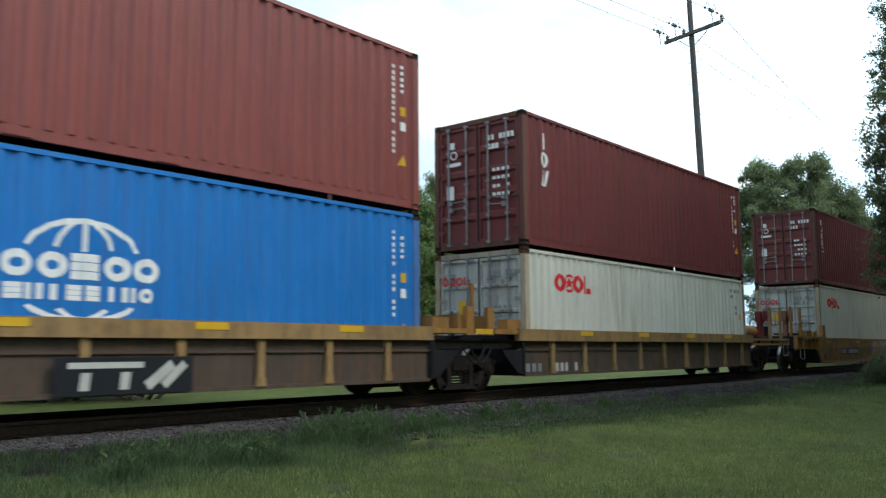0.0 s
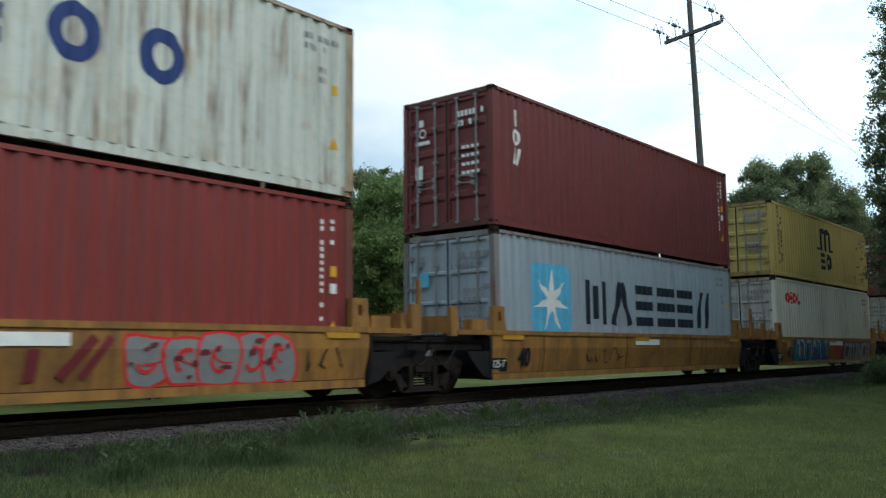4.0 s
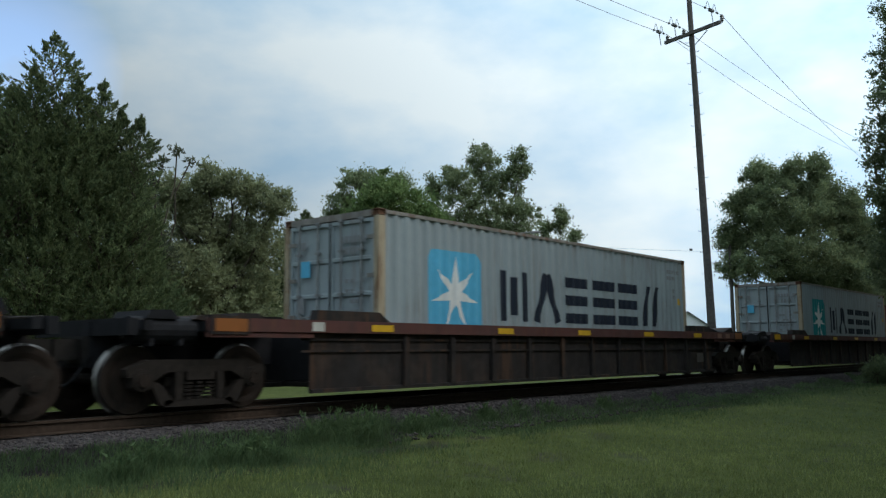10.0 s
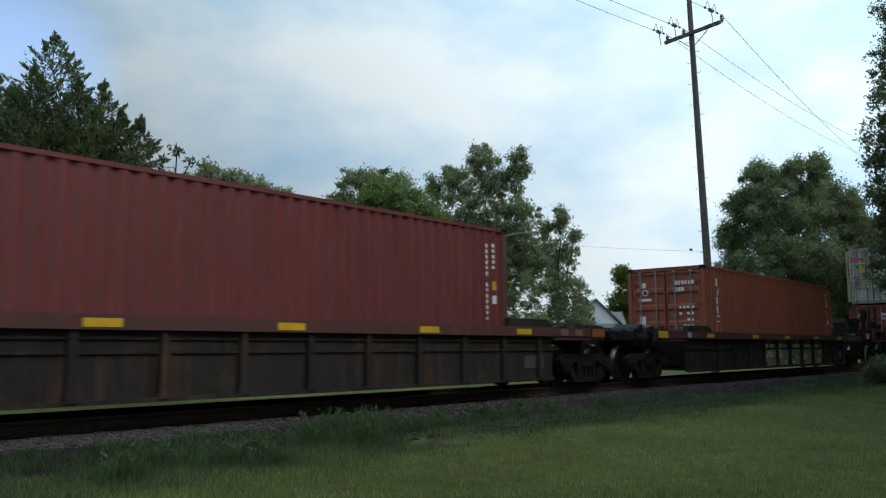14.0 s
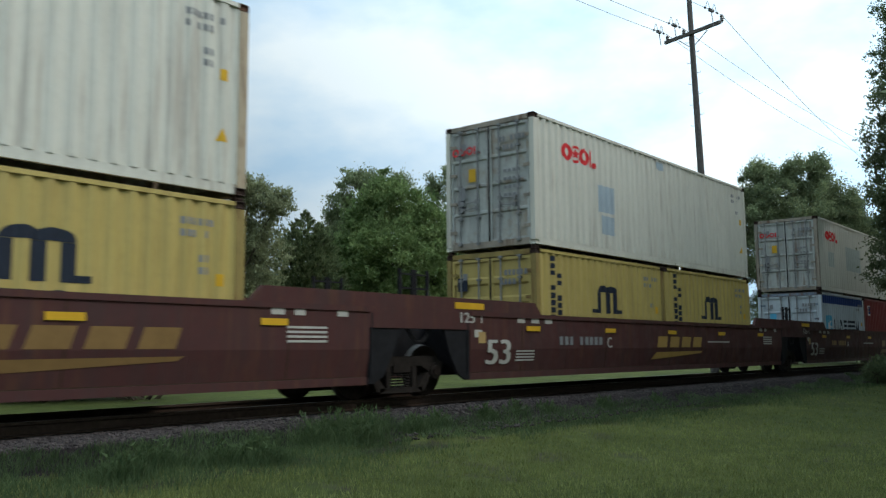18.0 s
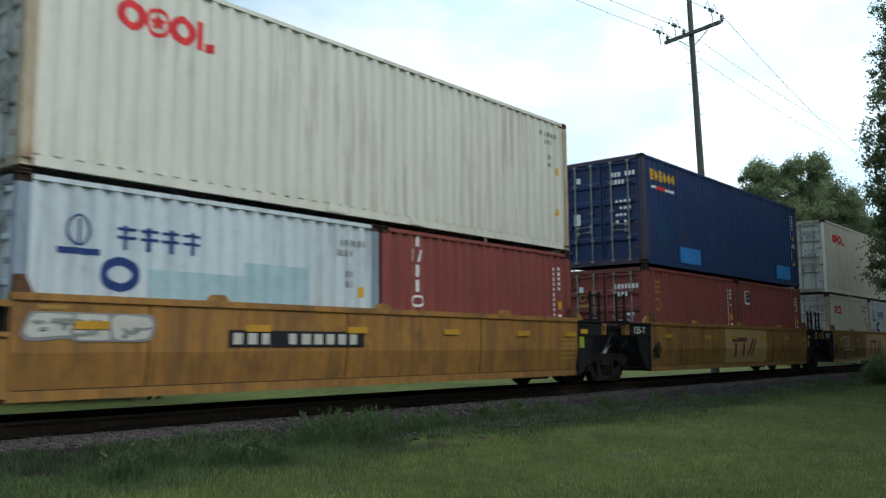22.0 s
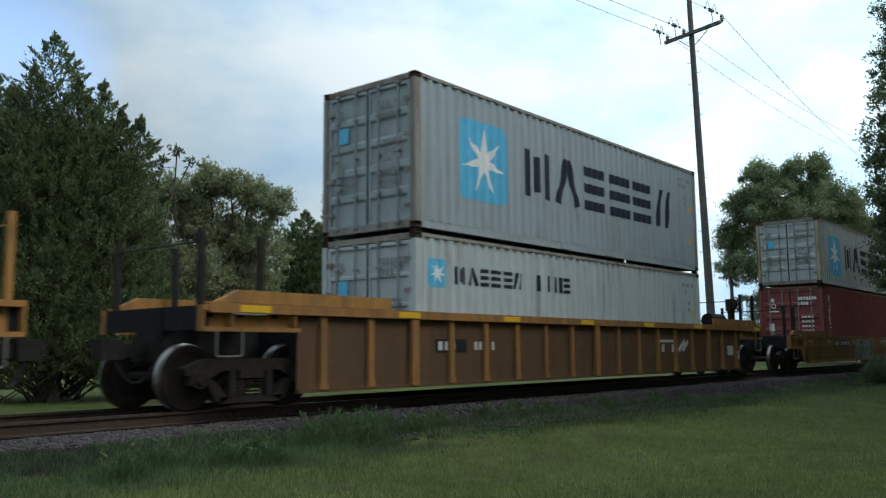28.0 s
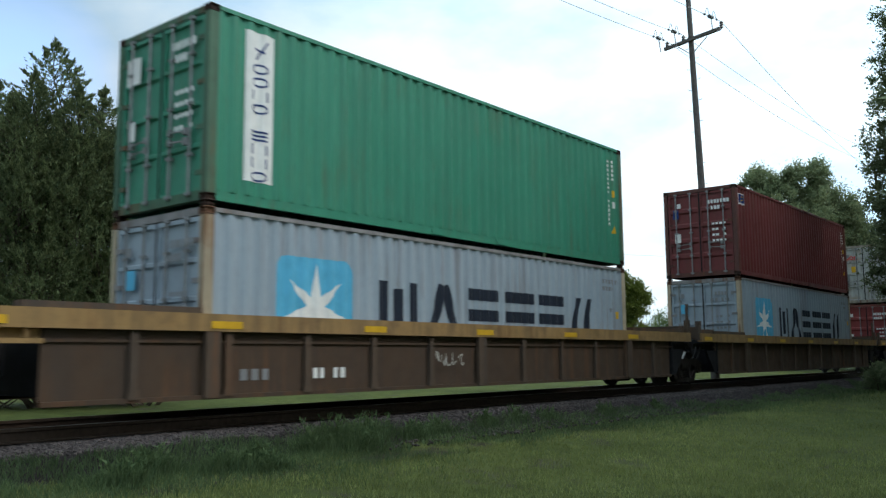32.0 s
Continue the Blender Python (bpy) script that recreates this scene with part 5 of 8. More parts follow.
def well_car(sp, label, front, rear):
    """A container well car. front, rear: ('end', x of platform end, truck x, gear) or ('art', reach[, truck x])."""
    car = new("well_car")
    tagged(car, label, "rail car", "cars of the train")
    x0, x1, zb, zt = sp["x0"], sp["x1"], sp["zb"], sp["zt"]
    side = sp["side"]
    for s in (-1, 1):
        ya, yb = sorted((s * HALF, s * (HALF - 0.09)))
        if sp["style"] == "smooth":
            bm = bmesh.new()
            cut = sp.get("cut", 0.0)
            rows = []
            for zz in (zb, sp["kink"], zt):
                e = cut * max(0.0, 1 - (zz - zb) / max(cut, 0.01)) if cut else 0.0
                for yo in (wall_half(sp, zz), wall_half(sp, zz) - 0.07):
                    rows.append([bm.verts.new((x, s * yo, zz)) for x in (x0 + e, x1 - e)])
            loop = [rows[0], rows[2], rows[4], rows[5], rows[3], rows[1]]
            for i in range(6):
                j = (i + 1) % 6
                bm.faces.new((loop[i][0], loop[i][1], loop[j][1], loop[j][0]))
            for e in (0, 1):
                bm.faces.new([r[e] for r in loop])
            part("side_wall", bm, side, car)
            n = max(4, int((x1 - x0) / 1.62))
            for i in range(1, n):
                x = x0 + (x1 - x0) * i / n
                bm = bmesh.new()
                va, vb = ([bm.verts.new((x + dx, s * (wall_half(sp, zz) + g), zz)) for dx, zz, g in ((-0.012, zb + 0.12, q), (0.012, zb + 0.12, q), (0.012, sp["kink"], q), (0.012, zt - 0.08, q), (-0.012, zt - 0.08, q), (-0.012, sp["kink"], q))] for q in (0.003, -0.01))
                bm.faces.new(va)
                for k in range(6):
                    bm.faces.new((va[k], vb[k], vb[(k + 1) % 6], va[(k + 1) % 6]))
                part("weld_seam", bm, SEAM if i % 2 else side, car)
            bm = bmesh.new()
            yc, yd = sorted((s * (wall_half(sp, zb + 0.115) + 0.003), s * (HALF - 0.17)))
            box(bm, x0 + 0.08, x1 - 0.08, yc, yd, zb + 0.110, zb + 0.124)
            part("weld_seam", bm, SEAM, car)
            bm = bmesh.new()
            yc, yd = sorted((s * (HALF - 0.045), s * (HALF - 0.17)))
            box(bm, x0 + cut, x1 - cut, yc, yd, zb - 0.012, zb + 0.11)
            part("bottom_chord", bm, side, car)
            bm = bmesh.new()
            yc, yd = sorted((s * (HALF + 0.022), s * (HALF - 0.12)))
            box(bm, x0, x1, yc, yd, zt - 0.075, zt + 0.012)
            part("top_chord", bm, side, car)
        else:
            chord = sp["chord"]
            bm = bmesh.new()
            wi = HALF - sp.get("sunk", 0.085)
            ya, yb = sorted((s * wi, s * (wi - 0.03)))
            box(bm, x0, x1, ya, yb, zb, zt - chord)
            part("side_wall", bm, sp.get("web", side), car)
            for zz in sp.get("rails", ()):
                bm = bmesh.new()
                yc, yd = sorted((s * (wi + 0.03), s * wi))
                box(bm, x0 - 0.2, x1 + 0.2, yc, yd, zz, zz + 0.035)
                part("wall_rail", bm, sp.get("web", side), car)
            bm = bmesh.new()
            yc, yd = sorted((s * (HALF + 0.02), s * (HALF - 0.10)))
            box(bm, sp.get("c0", x0), sp.get("c1", x1), yc, yd, zt - chord, zt)
            part("top_chord", bm, sp.get("sill", side), car)
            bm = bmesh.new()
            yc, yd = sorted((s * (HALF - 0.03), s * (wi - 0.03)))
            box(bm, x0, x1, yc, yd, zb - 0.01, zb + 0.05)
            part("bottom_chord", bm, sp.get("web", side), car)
            step = sp["step"]
            n = int((x1 - x0 - 0.2) / step)
            first = sp.get("rib0", x0 + 0.1)

            def rib(bm, w=sp.get("ribw", 0.10)):
                prism(bm, [(-w / 2, zb + 0.05), (w / 2, zb + 0.05), (w / 2, zt - chord), (-w / 2, zt - chord)], 0, 0.066)
                prism(bm, [(-w * 0.75, zb + 0.03), (w * 0.75, zb + 0.03), (w * 0.6, zb + 0.16), (-w * 0.6, zb + 0.16)], -0.008, 0.066)
            me = cached(f"rib|{sp['key']}", rib)
            i = 0
            while first + i * step < x1 - 0.05:
                put("rib", me, sp.get("ribc", side), car, at=Matrix.Translation((first + i * step, s * (HALF - 0.02), 0)) @ Matrix.Diagonal((1, -s, 1, 1)))
                i += 1
    # the well's floor and its ends
    bm = bmesh.new()
    a, b = max(x0, -0.6), min(x1, 12.8)
    for s in (-1, 1):
        ya, yb = sorted((s * (HALF - 0.10), s * (HALF - 0.32)))
        box(bm, a, b, ya, yb, zb + 0.0, zb + 0.08)
    for x in (0.0, 3.0, 6.096, 9.1, 12.1):
        box(bm, x - 0.16, x + 0.16, -HALF + 0.3, HALF - 0.3, zb + 0.005, zb + 0.085)
    part("well_floor", bm, STEEL, car)
    for x, s in ((min(-0.12, x0 + 0.25), -1), (max(12.31, x1 - 0.25), 1)):
        bm = bmesh.new()
        box(bm, x - 0.04, x + 0.04, -HALF + 0.09, HALF - 0.09, 0.36, sp["art"][1] if "art" in sp else sp["plat"][1])
        part("bulkhead", bm, sp["end"], car)
    if sp.get("lugs"):
        for x in sp["lugs"]:
            for s in (-1, 1):
                put("container_guide", lug_mesh(), side, car, at=Matrix.Translation((x, s * (HALF + 0.01), zt)) @ Matrix.Diagonal((1, -s, 1, 1)))
    for spec, xb, s in ((front, x0, -1), (rear, x1, 1)):
        if spec[0] == "end":
            end_unit(car, sp, xb, spec[1], s, spec[3])
            truck(car, spec[2])
        else:
            art_end(car, sp, xb, s, spec[1])
            if len(spec) > 2:
                truck(car, spec[2])
    return car


GEAR = (ROSY, CAR["amber"], False)
REDGEAR = (INK["maroon"], CAR["amber"], True)
DARKGEAR = (CAR["dark"], CAR["black"], True)
# dirty web, its brown also lowered to deepen the shade between the ribs
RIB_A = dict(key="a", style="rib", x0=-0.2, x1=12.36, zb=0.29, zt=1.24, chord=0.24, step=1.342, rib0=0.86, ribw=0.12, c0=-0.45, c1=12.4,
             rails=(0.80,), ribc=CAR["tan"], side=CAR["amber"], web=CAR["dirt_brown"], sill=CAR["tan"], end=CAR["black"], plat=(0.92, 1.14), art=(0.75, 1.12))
SMOOTH = dict(key="s", style="smooth", kink=0.86, x0=-0.27, x1=12.46, zb=0.25, zt=1.19, cut=0.06, side=CAR["amber"], end=CAR["black"],
              plat=(0.78, 1.24), art=(0.7, 1.10), lugs=(-0.05, 12.24))
FLAT = dict(key="f", style="rib", x0=-1.55, x1=13.74, zb=0.19, zt=1.29, chord=0.19, step=1.26, rib0=0.6, ribw=0.11, c0=-3.42, c1=15.86, sills=(-3.42, 15.86), rails=(0.98, 0.80),
            side=CAR["dark"], web=CAR["dark"], sill=CAR["redsill"], end=CAR["black"], plat=(1.02, 1.26), ribc=CAR["dark"], bare=True, posts=STEEL)
MAROON = dict(key="m", style="smooth", kink=0.84, x0=-2.45, x1=14.64, zb=0.28, zt=1.53, side=CAR["maroon"], end=CAR["black"], plat=(1.1, 1.62), art=(0.9, 1.50), arch=True, cover=CAR["maroon"], posts=STEEL)
TALL = dict(key="t", style="smooth", kink=0.82, x0=-0.06, x1=12.25, zb=0.27, zt=1.50, side=CAR["amber"], end=CAR["black"], plat=(1.0, 1.42), art=(0.9, 1.42), cover=CAR["black"], arch=True)
# brown web set darker than the ribs, adding to the shade between them
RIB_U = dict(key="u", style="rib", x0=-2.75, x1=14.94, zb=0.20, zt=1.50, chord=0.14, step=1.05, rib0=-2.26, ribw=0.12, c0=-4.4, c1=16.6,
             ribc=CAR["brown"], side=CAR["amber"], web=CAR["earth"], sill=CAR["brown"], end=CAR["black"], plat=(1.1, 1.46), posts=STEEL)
SMOOTH_V = dict(key="v", bare_rear=True, style="smooth", kink=0.88, x0=-2.7, x1=14.89, zb=0.29, zt=1.28, cut=0.5, side=CAR["brown"], end=CAR["black"], plat=(0.80, 1.24), posts=STEEL)
RIB_W = dict(key="w", style="rib", x0=-2.24, x1=14.43, zb=0.27, zt=1.42, chord=0.24, step=1.45, rib0=-1.06, ribw=0.11, c0=-3.4, c1=15.6, rails=(1.02,),
             side=CAR["dirt_brown"], web=CAR["earth_dark"], sill=CAR["tan"], end=CAR["black"], plat=(1.0, 1.26), art=(0.9, 1.24), posts=STEEL)

# where each car's first container begins along the train, at the start
AT = dict(A=-0.58, B=14.94, C=34.8, D=50.91, E=67.03, F=83.07, G=99.02, H=121.05, I=143.12, J=165.21, K=187.37, L=209.36, M=233.4, N=253.17,
          O=272.89, P=294.7, Q=310.6, R=326.18, S=341.96, T=357.75, U=379.93, V=403.66, W=427.44, X=447.16, Y=466.9)
MOVING = []


def place_on_train(ob, u, z=0.0):
    MOVING.append((ob, u, z))
    return ob


def couple(name, sp, label, front, rear):
    return place_on_train(well_car(sp, label, front, rear), AT[name])


YELLOW_LABEL = "yellow articulated well car with weathered smooth sides"
cars = {}
cars["A"] = couple("A", dict(RIB_A, rib0=0.62, step=1.333), "yellow-brown ribbed well car with a dirty side", ("end", -3.6, -2.4, None), ("art", 1.85))
cars["B"] = couple("B", RIB_A, "yellow-brown ribbed well car with brake gear on its platform", ("art", 1.85, -2.0), ("end", 15.84, 13.25, REDGEAR))
cars["C"] = couple("C", SMOOTH, "yellow smooth-sided well car with purple graffiti", ("end", -3.14, -2.1, GEAR), ("art", 1.85))
for n in "DEF":
    cars[n] = couple(n, SMOOTH, YELLOW_LABEL + (" covered in colourful graffiti" if n in "DF" else ""), ("art", 1.85, -2.0), ("art", 1.75))
cars["G"] = couple("G", SMOOTH, YELLOW_LABEL + " and a hand brake", ("art", 1.85, -2.0), ("end", 15.82, 13.55, GEAR))
for n in "HIJKL":
    cars[n] = couple(n, dict(FLAT, stand=n == "L"), "dark brown ribbed well car with yellow reflectors", ("end", -4.62, -3.38, None), ("end", 16.6, 15.5, None))
for n in "MNO":
    cars[n] = couple(n, MAROON, "maroon smooth-sided deep well car" + (" with silver graffiti" if n == "M" else ""),
                     ("end", -5.8, -3.95, DARKGEAR) if n == "M" else ("art", 1.6, -4.05), ("end", 18.0, 16.1, DARKGEAR) if n == "O" else ("art", 1.3))
for n in "PQRST":
    cars[n] = couple(n, TALL, "yellow deep well car with black end castings" + (" and white graffiti" if n in "RST" else ""),
                     ("end", -3.2, -2.1, GEAR) if n == "P" else ("art", 1.95, -1.95), ("end", 15.3, 13.6, GEAR) if n == "T" else ("art", 1.6))
cars["U"] = couple("U", RIB_U, "yellow-brown ribbed deep well car for long containers", ("end", -4.5, -3.45, None), ("end", 16.7, 15.65, DARKGEAR))
cars["V"] = couple("V", SMOOTH_V, "yellow-brown long well car with sloped ends and graffiti", ("end", -4.3, -3.6, None), ("end", 16.5, 15.8, (CAR["dark"], CAR["amber"], False)))
cars["W"] = couple("W", RIB_W, "brown ribbed well car with a hand brake wheel", ("end", -5.27, -4.1, GEAR), ("art", 1.5))
cars["X"] = couple("X", RIB_W, "brown ribbed well car behind another", ("art", 1.5, -3.95), ("art", 1.5))
cars["Y"] = couple("Y", RIB_W, "brown ribbed well car at the back of the set", ("art", 1.5, -3.95), ("end", 18.0, 16.1, None))

# ---- paint on the cars: reflectors, stencils, graffiti ----
def blob(cx, cz, w, h, seed, grow=0.0, n=22, square=0.6):
    """A plump uneven shape, between a box and an oval."""
    rnd = random.Random(seed)
    k = [rnd.uniform(-1, 1) for _ in range(5)]
    pts = []
    for i in range(n):
        a = 2 * math.pi * i / n
        c, s = math.cos(a), math.sin(a)
        q = max(abs(c), abs(s)) ** -square
        r = 1 + 0.10 * (k[0] * math.sin(2 * a + k[1] * 3) + k[2] * math.sin(3 * a + k[3] * 3)) + 0.05 * k[4] * math.sin(5 * a)
        pts.append((cx + c * q * r * (w / 2 + grow) + k[0] * 0.08 * h * s, cz + s * q * r * (h / 2 + grow)))
    return pts


def clip_z(pts, lo, hi):
    return [(x, min(hi, max(lo, z))) for x, z in pts]


def sprayed_word(car, sp, words, x0, x1, z0, z1, fill, edge, label, ground=None, seed=1, bolds=(0.085, 0.035)):
    """Hand-sprayed block letters with a dark outline, one letter a little higher than the next."""
    rnd = random.Random(seed)
    w = (x1 - x0) / len(words)
    if ground:
        s = Sheet()
        for k in range(len(words) + 1):
            s.faces.append(clip_z(blob(x0 + k * w, (z0 + z1) / 2, w * 1.35, (z1 - z0) * 1.05, seed * 30 + k), z0 - 0.04, z1 + 0.04))
        marks_on_side(car, s, ground, "sprayed ground of the graffiti", sp, -0.7)
    for k, letter in enumerate(words):
        size = (z1 - z0) * rnd.uniform(1.22, 1.36)
        z = z0 + rnd.uniform(0.0, 0.05)
        lean = rnd.uniform(-0.12, 0.18)
        wide = w / size * 1.32
        for ink, bold, lift in ((edge, bolds[0], 0.0), (fill, bolds[1], 0.012)):
            ob = lettering(car, letter, x0 + (k + 0.10) * w, z, size, ink, label if ink == fill else "", sp, lean=lean, wide=wide, bold=bold)
            for v in ob.data.vertices:
                v.co.y -= lift - 0.012


def bubbles(car, sp, x0, x1, z0, z1, n, fill, edge, spots, seed, second=None, label="spray-painted graffiti"):
    """Plump overlapping shapes with outlines, curls and highlights, which spell nothing."""
    rnd = random.Random(seed)
    w, h, zc = (x1 - x0) / n, z1 - z0, (z0 + z1) / 2
    for i in range(n):
        cx, cz = x0 + (i + 0.5) * w + rnd.uniform(-0.1, 0.1) * w, zc + rnd.uniform(-0.06, 0.06) * h
        bw, bh = w * rnd.uniform(1.0, 1.3), h * rnd.uniform(0.78, 0.98)
        k = seed * 40 + i
        out = Sheet()
        out.faces.append(clip_z(blob(cx, cz, bw, bh, k, 0.045), z0, z1))
        marks_on_side(car, out, edge, label if i == 0 else "", sp, (i % 3) * 0.6)
        body = Sheet()
        body.faces.append(clip_z(blob(cx, cz, bw, bh, k), z0 + 0.02, z1 - 0.02))
        marks_on_side(car, body, second if second and i % 3 == 1 else fill, "", sp, (i % 3) * 0.6 + 0.5)
        s = Sheet()
        a = rnd.uniform(0, 360)
        s.ring(cx + rnd.uniform(-0.1, 0.1) * bw, cz, bw * 0.24, bh * 0.28, 0.05, a, a + rnd.uniform(150, 280), 30)
        s.ring(cx + rnd.uniform(-0.3, 0.3) * bw, cz + 0.1 * bh, bw * 0.38, bh * 0.2, 0.028, a + 60, a + 200, 30)
        marks_on_side(car, s, edge, "", sp, 3.0)
        s = Sheet()
        for j in range(3):
            s.faces.append(clip_z(blob(cx + rnd.uniform(-0.4, 0.4) * bw, cz + rnd.uniform(-0.38, 0.38) * bh, bw * rnd.uniform(0.10, 0.28), bh * rnd.uniform(0.07, 0.18), k * 3 + j, square=0.2), z0, z1))
        marks_on_side(car, s, spots, "", sp, 3.6)


def brush(pts, w0, w1, cap=0.0):
    """The outline of one smooth tapering stroke through the points."""
    n = len(pts)
    line = []
    for i in range(n - 1):
        p0, p1, p2, p3 = (pts[max(0, min(n - 1, i + k))] for k in (-1, 0, 1, 2))
        for j in range(5):
            u = j / 5
            line.append(tuple(0.5 * (2 * b + (c - a) * u + (2 * a - 5 * b + 4 * c - d) * u * u + (3 * b - a - 3 * c + d) * u ** 3) for a, b, c, d in zip(p0, p1, p2, p3)))
    line.append(tuple(pts[-1]))
    left, right = [], []
    for i, (x, z) in enumerate(line):
        a, b = line[max(0, i - 1)], line[min(len(line) - 1, i + 1)]
        dx, dz = b[0] - a[0], b[1] - a[1]
        d = math.hypot(dx, dz) or 1e-6
        w = (w0 + (w1 - w0) * i / (len(line) - 1)) / 2
        e = -cap if i == 0 else cap if i == len(line) - 1 else 0.0
        left.append((x + e * dx / d - dz / d * w, z + e * dz / d + dx / d * w))
        right.append((x + e * dx / d + dz / d * w, z + e * dz / d - dx / d * w))
    return left, right


def painted(car, sp, shapes, ink, label, layer):
    """One sprayed shape each: a closed outline, or a stroke as a strip of small quads."""
    lo, hi = sp["zb"] + 0.03, sp["zt"] - 0.03
    for k, shape in enumerate(shapes):
        s = Sheet()
        if isinstance(shape, tuple):
            left, right = (clip_z(side, lo, hi) for side in shape)
            s.faces += [[left[i], right[i], right[i + 1], left[i + 1]] for i in range(len(left) - 1)]
        else:
            s.faces.append(clip_z(shape, lo, hi))
        ob = mark_on_side(car, s, ink, label if k == 0 else "", sp, layer + 0.08 * (k % 12), None)
    return ob


def scrawl(car, sp, x0, x1, z0, z1, n, ink, seed, w=0.025):
    """Thin marker strokes: short hooks and slants of uneven height."""
    rnd = random.Random(seed)
    s = Sheet()
    step, h = (x1 - x0) / n, z1 - z0
    for i in range(n):
        x, pts = x0 + i * step, []
        for _ in range(rnd.randint(3, 5)):
            pts.append((x + rnd.uniform(0.0, 1.1) * step, z0 + rnd.uniform(0, 1) * h))
        pts.sort(key=lambda p: p[0] + rnd.uniform(-0.5, 0.5) * step)
        for p, q in zip(pts, pts[1:]):
            m = ((p[0] + q[0]) / 2 + rnd.uniform(-0.1, 0.1) * step, (p[1] + q[1]) / 2 + rnd.uniform(-0.15, 0.15) * h)
            s.seg(*p, *m, w).seg(*m, *q, w)
    marks_on_side(car, s, ink, "scrawled graffiti line", sp, 1)


def reflectors(car, sp, xs, z0, z1, w=0.52, y=None):
    for x in xs:
        marks_on_side(car, Sheet().rect(x, z0, x + w, z1), "faded" if sp in (SMOOTH, TALL, SMOOTH_V) else "yellow", "yellow reflective strip", sp if y is None else None, 4, y)


def stencil(car, sp, x0, x1, z0, z1, ground=None, ink="white", n=11, y=None, seed=3):
    """A number that is not to be read: plain bars, on a dark ground where there is one."""
    if ground:
        marks_on_side(car, Sheet().rect(x0 - 0.08, z0 - 0.04, x1 + 0.08, z1 + 0.04), ground, "dark number panel", sp, 1, y)
    w = (x1 - x0) / n
    s = slugs(Sheet(), x0, z0, n, w * 0.72, z1 - z0, w * 0.28, False, seed)
    marks_on_side(car, s, ink, "number as plain bars", sp, 2, None if y is None else y - 0.004)


def three_marks(car, sp, x0, x1, z0, z1, ink, layer=3, y=None):
    """The operator's mark as plain uprights and slanted bars."""
    w = (x1 - x0) / 3
    t = (z1 - z0) * 0.22
    s = Sheet().rect(x0, z1 - t, x0 + 1.9 * w, z1)
    for k in range(2):
        s.rect(x0 + k * w + w * 0.28, z0, x0 + k * w + w * 0.52, z1 - t - 0.05, 0.1)
    s.seg(x0 + 2.0 * w, z0 + 0.03, x0 + 2.7 * w, z1 - 0.03, 0.13).seg(x0 + 2.45 * w, z0 + 0.03, x0 + 3.05 * w, z1 - 0.03, 0.11)
    marks_on_side(car, s, ink, "mark of upright and slanted bars", sp, layer, y)


CHORD_Y = -(HALF + 0.027)


# ribbed cars A, B
for n in "AB":
    reflectors(cars[n], None, (-1.9 if n == "B" else -1.2, 1.93, 4.7, 7.46, 10.1), 1.12, 1.22, 0.54, CHORD_Y)
WEB_Y = -(HALF - 0.085 + 0.006)
marks_on_side(cars["A"], Sheet().rect(5.55, 0.30, 7.45, 0.76), "black", "dark painted panel", y=-(HALF + 0.005))
three_marks(cars["A"], None, 5.72, 7.30, 0.36, 0.70, "lightgrey", y=-(HALF + 0.009))
stencil(cars["B"], None, -0.10, 0.80, 0.36, 0.54, None, "grey", 4, WEB_Y)
stencil(cars["B"], None, 1.02, 2.0, 0.36, 0.54, None, "lightgrey", 5, WEB_Y)

# smooth yellow set C to G
for n in "CDEFG":
    c = cars[n]
    reflectors(c, SMOOTH, (0.05, 5.6, 11.5) if n in "DEF" else (0.05, 4.2, 8.0, 11.5), 1.02, 1.11, 0.72)
    marks_on_side(c, Sheet().rect(0.02, 0.40, 0.02 + 0.25, 0.58), "black", "", SMOOTH)
for n in "DEFG":
    lettering(cars[n], "40", 0.62, 0.49, 0.54, "black", "black stencilled number 40", SMOOTH, wide=0.74, bold=0.035)
    marks_on_side(cars[n], Sheet().rect(-0.26, 0.45, 0.20, 0.66), "black", "", SMOOTH, 0)
    lettering(cars[n], "125-T", -0.245, 0.48, 0.21, "white", "white stencilled 125-T", SMOOTH, wide=0.80)
stencil(cars["C"], SMOOTH, 2.3, 4.6, 0.60, 0.77, "black", "lightgrey", 10)
stencil(cars["G"], SMOOTH, 8.2, 10.5, 0.57, 0.74, "black", "lightgrey", 10)
scrawl(cars["C"], SMOOTH, 5.4, 6.7, 0.58, 0.86, 5, "black", 2)
scrawl(cars["C"], SMOOTH, 6.75, 7.05, 0.52, 0.92, 2, "black", 3)
bubbles(cars["C"], SMOOTH, 7.0, 12.3, 0.28, 1.12, 9, "pink", "ash", "gold", 5, "gold", "pale purple and gold graffiti of curling shapes")
scrawl(cars["C"], SMOOTH, 7.6, 11.6, 0.4, 1.05, 9, "black", 55, 0.035)
sprayed_word(cars["D"], SMOOTH, "NOZER", 2.3, 6.0, 0.30, 1.06, "lime", "white", "yellow-green sprayed letters with white edges", "blue", 6)
marks_on_side(cars["D"], Sheet().rect(6.2, 0.90, 7.4, 1.06), "white", "white over-painting", SMOOTH, 4)
three_marks(cars["D"], SMOOTH, 6.1, 7.9, 0.48, 1.04, "maroon", 3)
marks_on_side(cars["D"], Sheet().rect(1.35, 0.48, 1.85, 1.0), "cream", "", SMOOTH, 1)
bubbles(cars["D"], SMOOTH, 8.2, 10.9, 0.36, 1.12, 5, "grey", "red", "maroon", 7, None, "grey graffiti with red edges")
scrawl(cars["D"], SMOOTH, 11.1, 12.0, 0.5, 0.9, 3, "black", 8)
F = cars["F"]
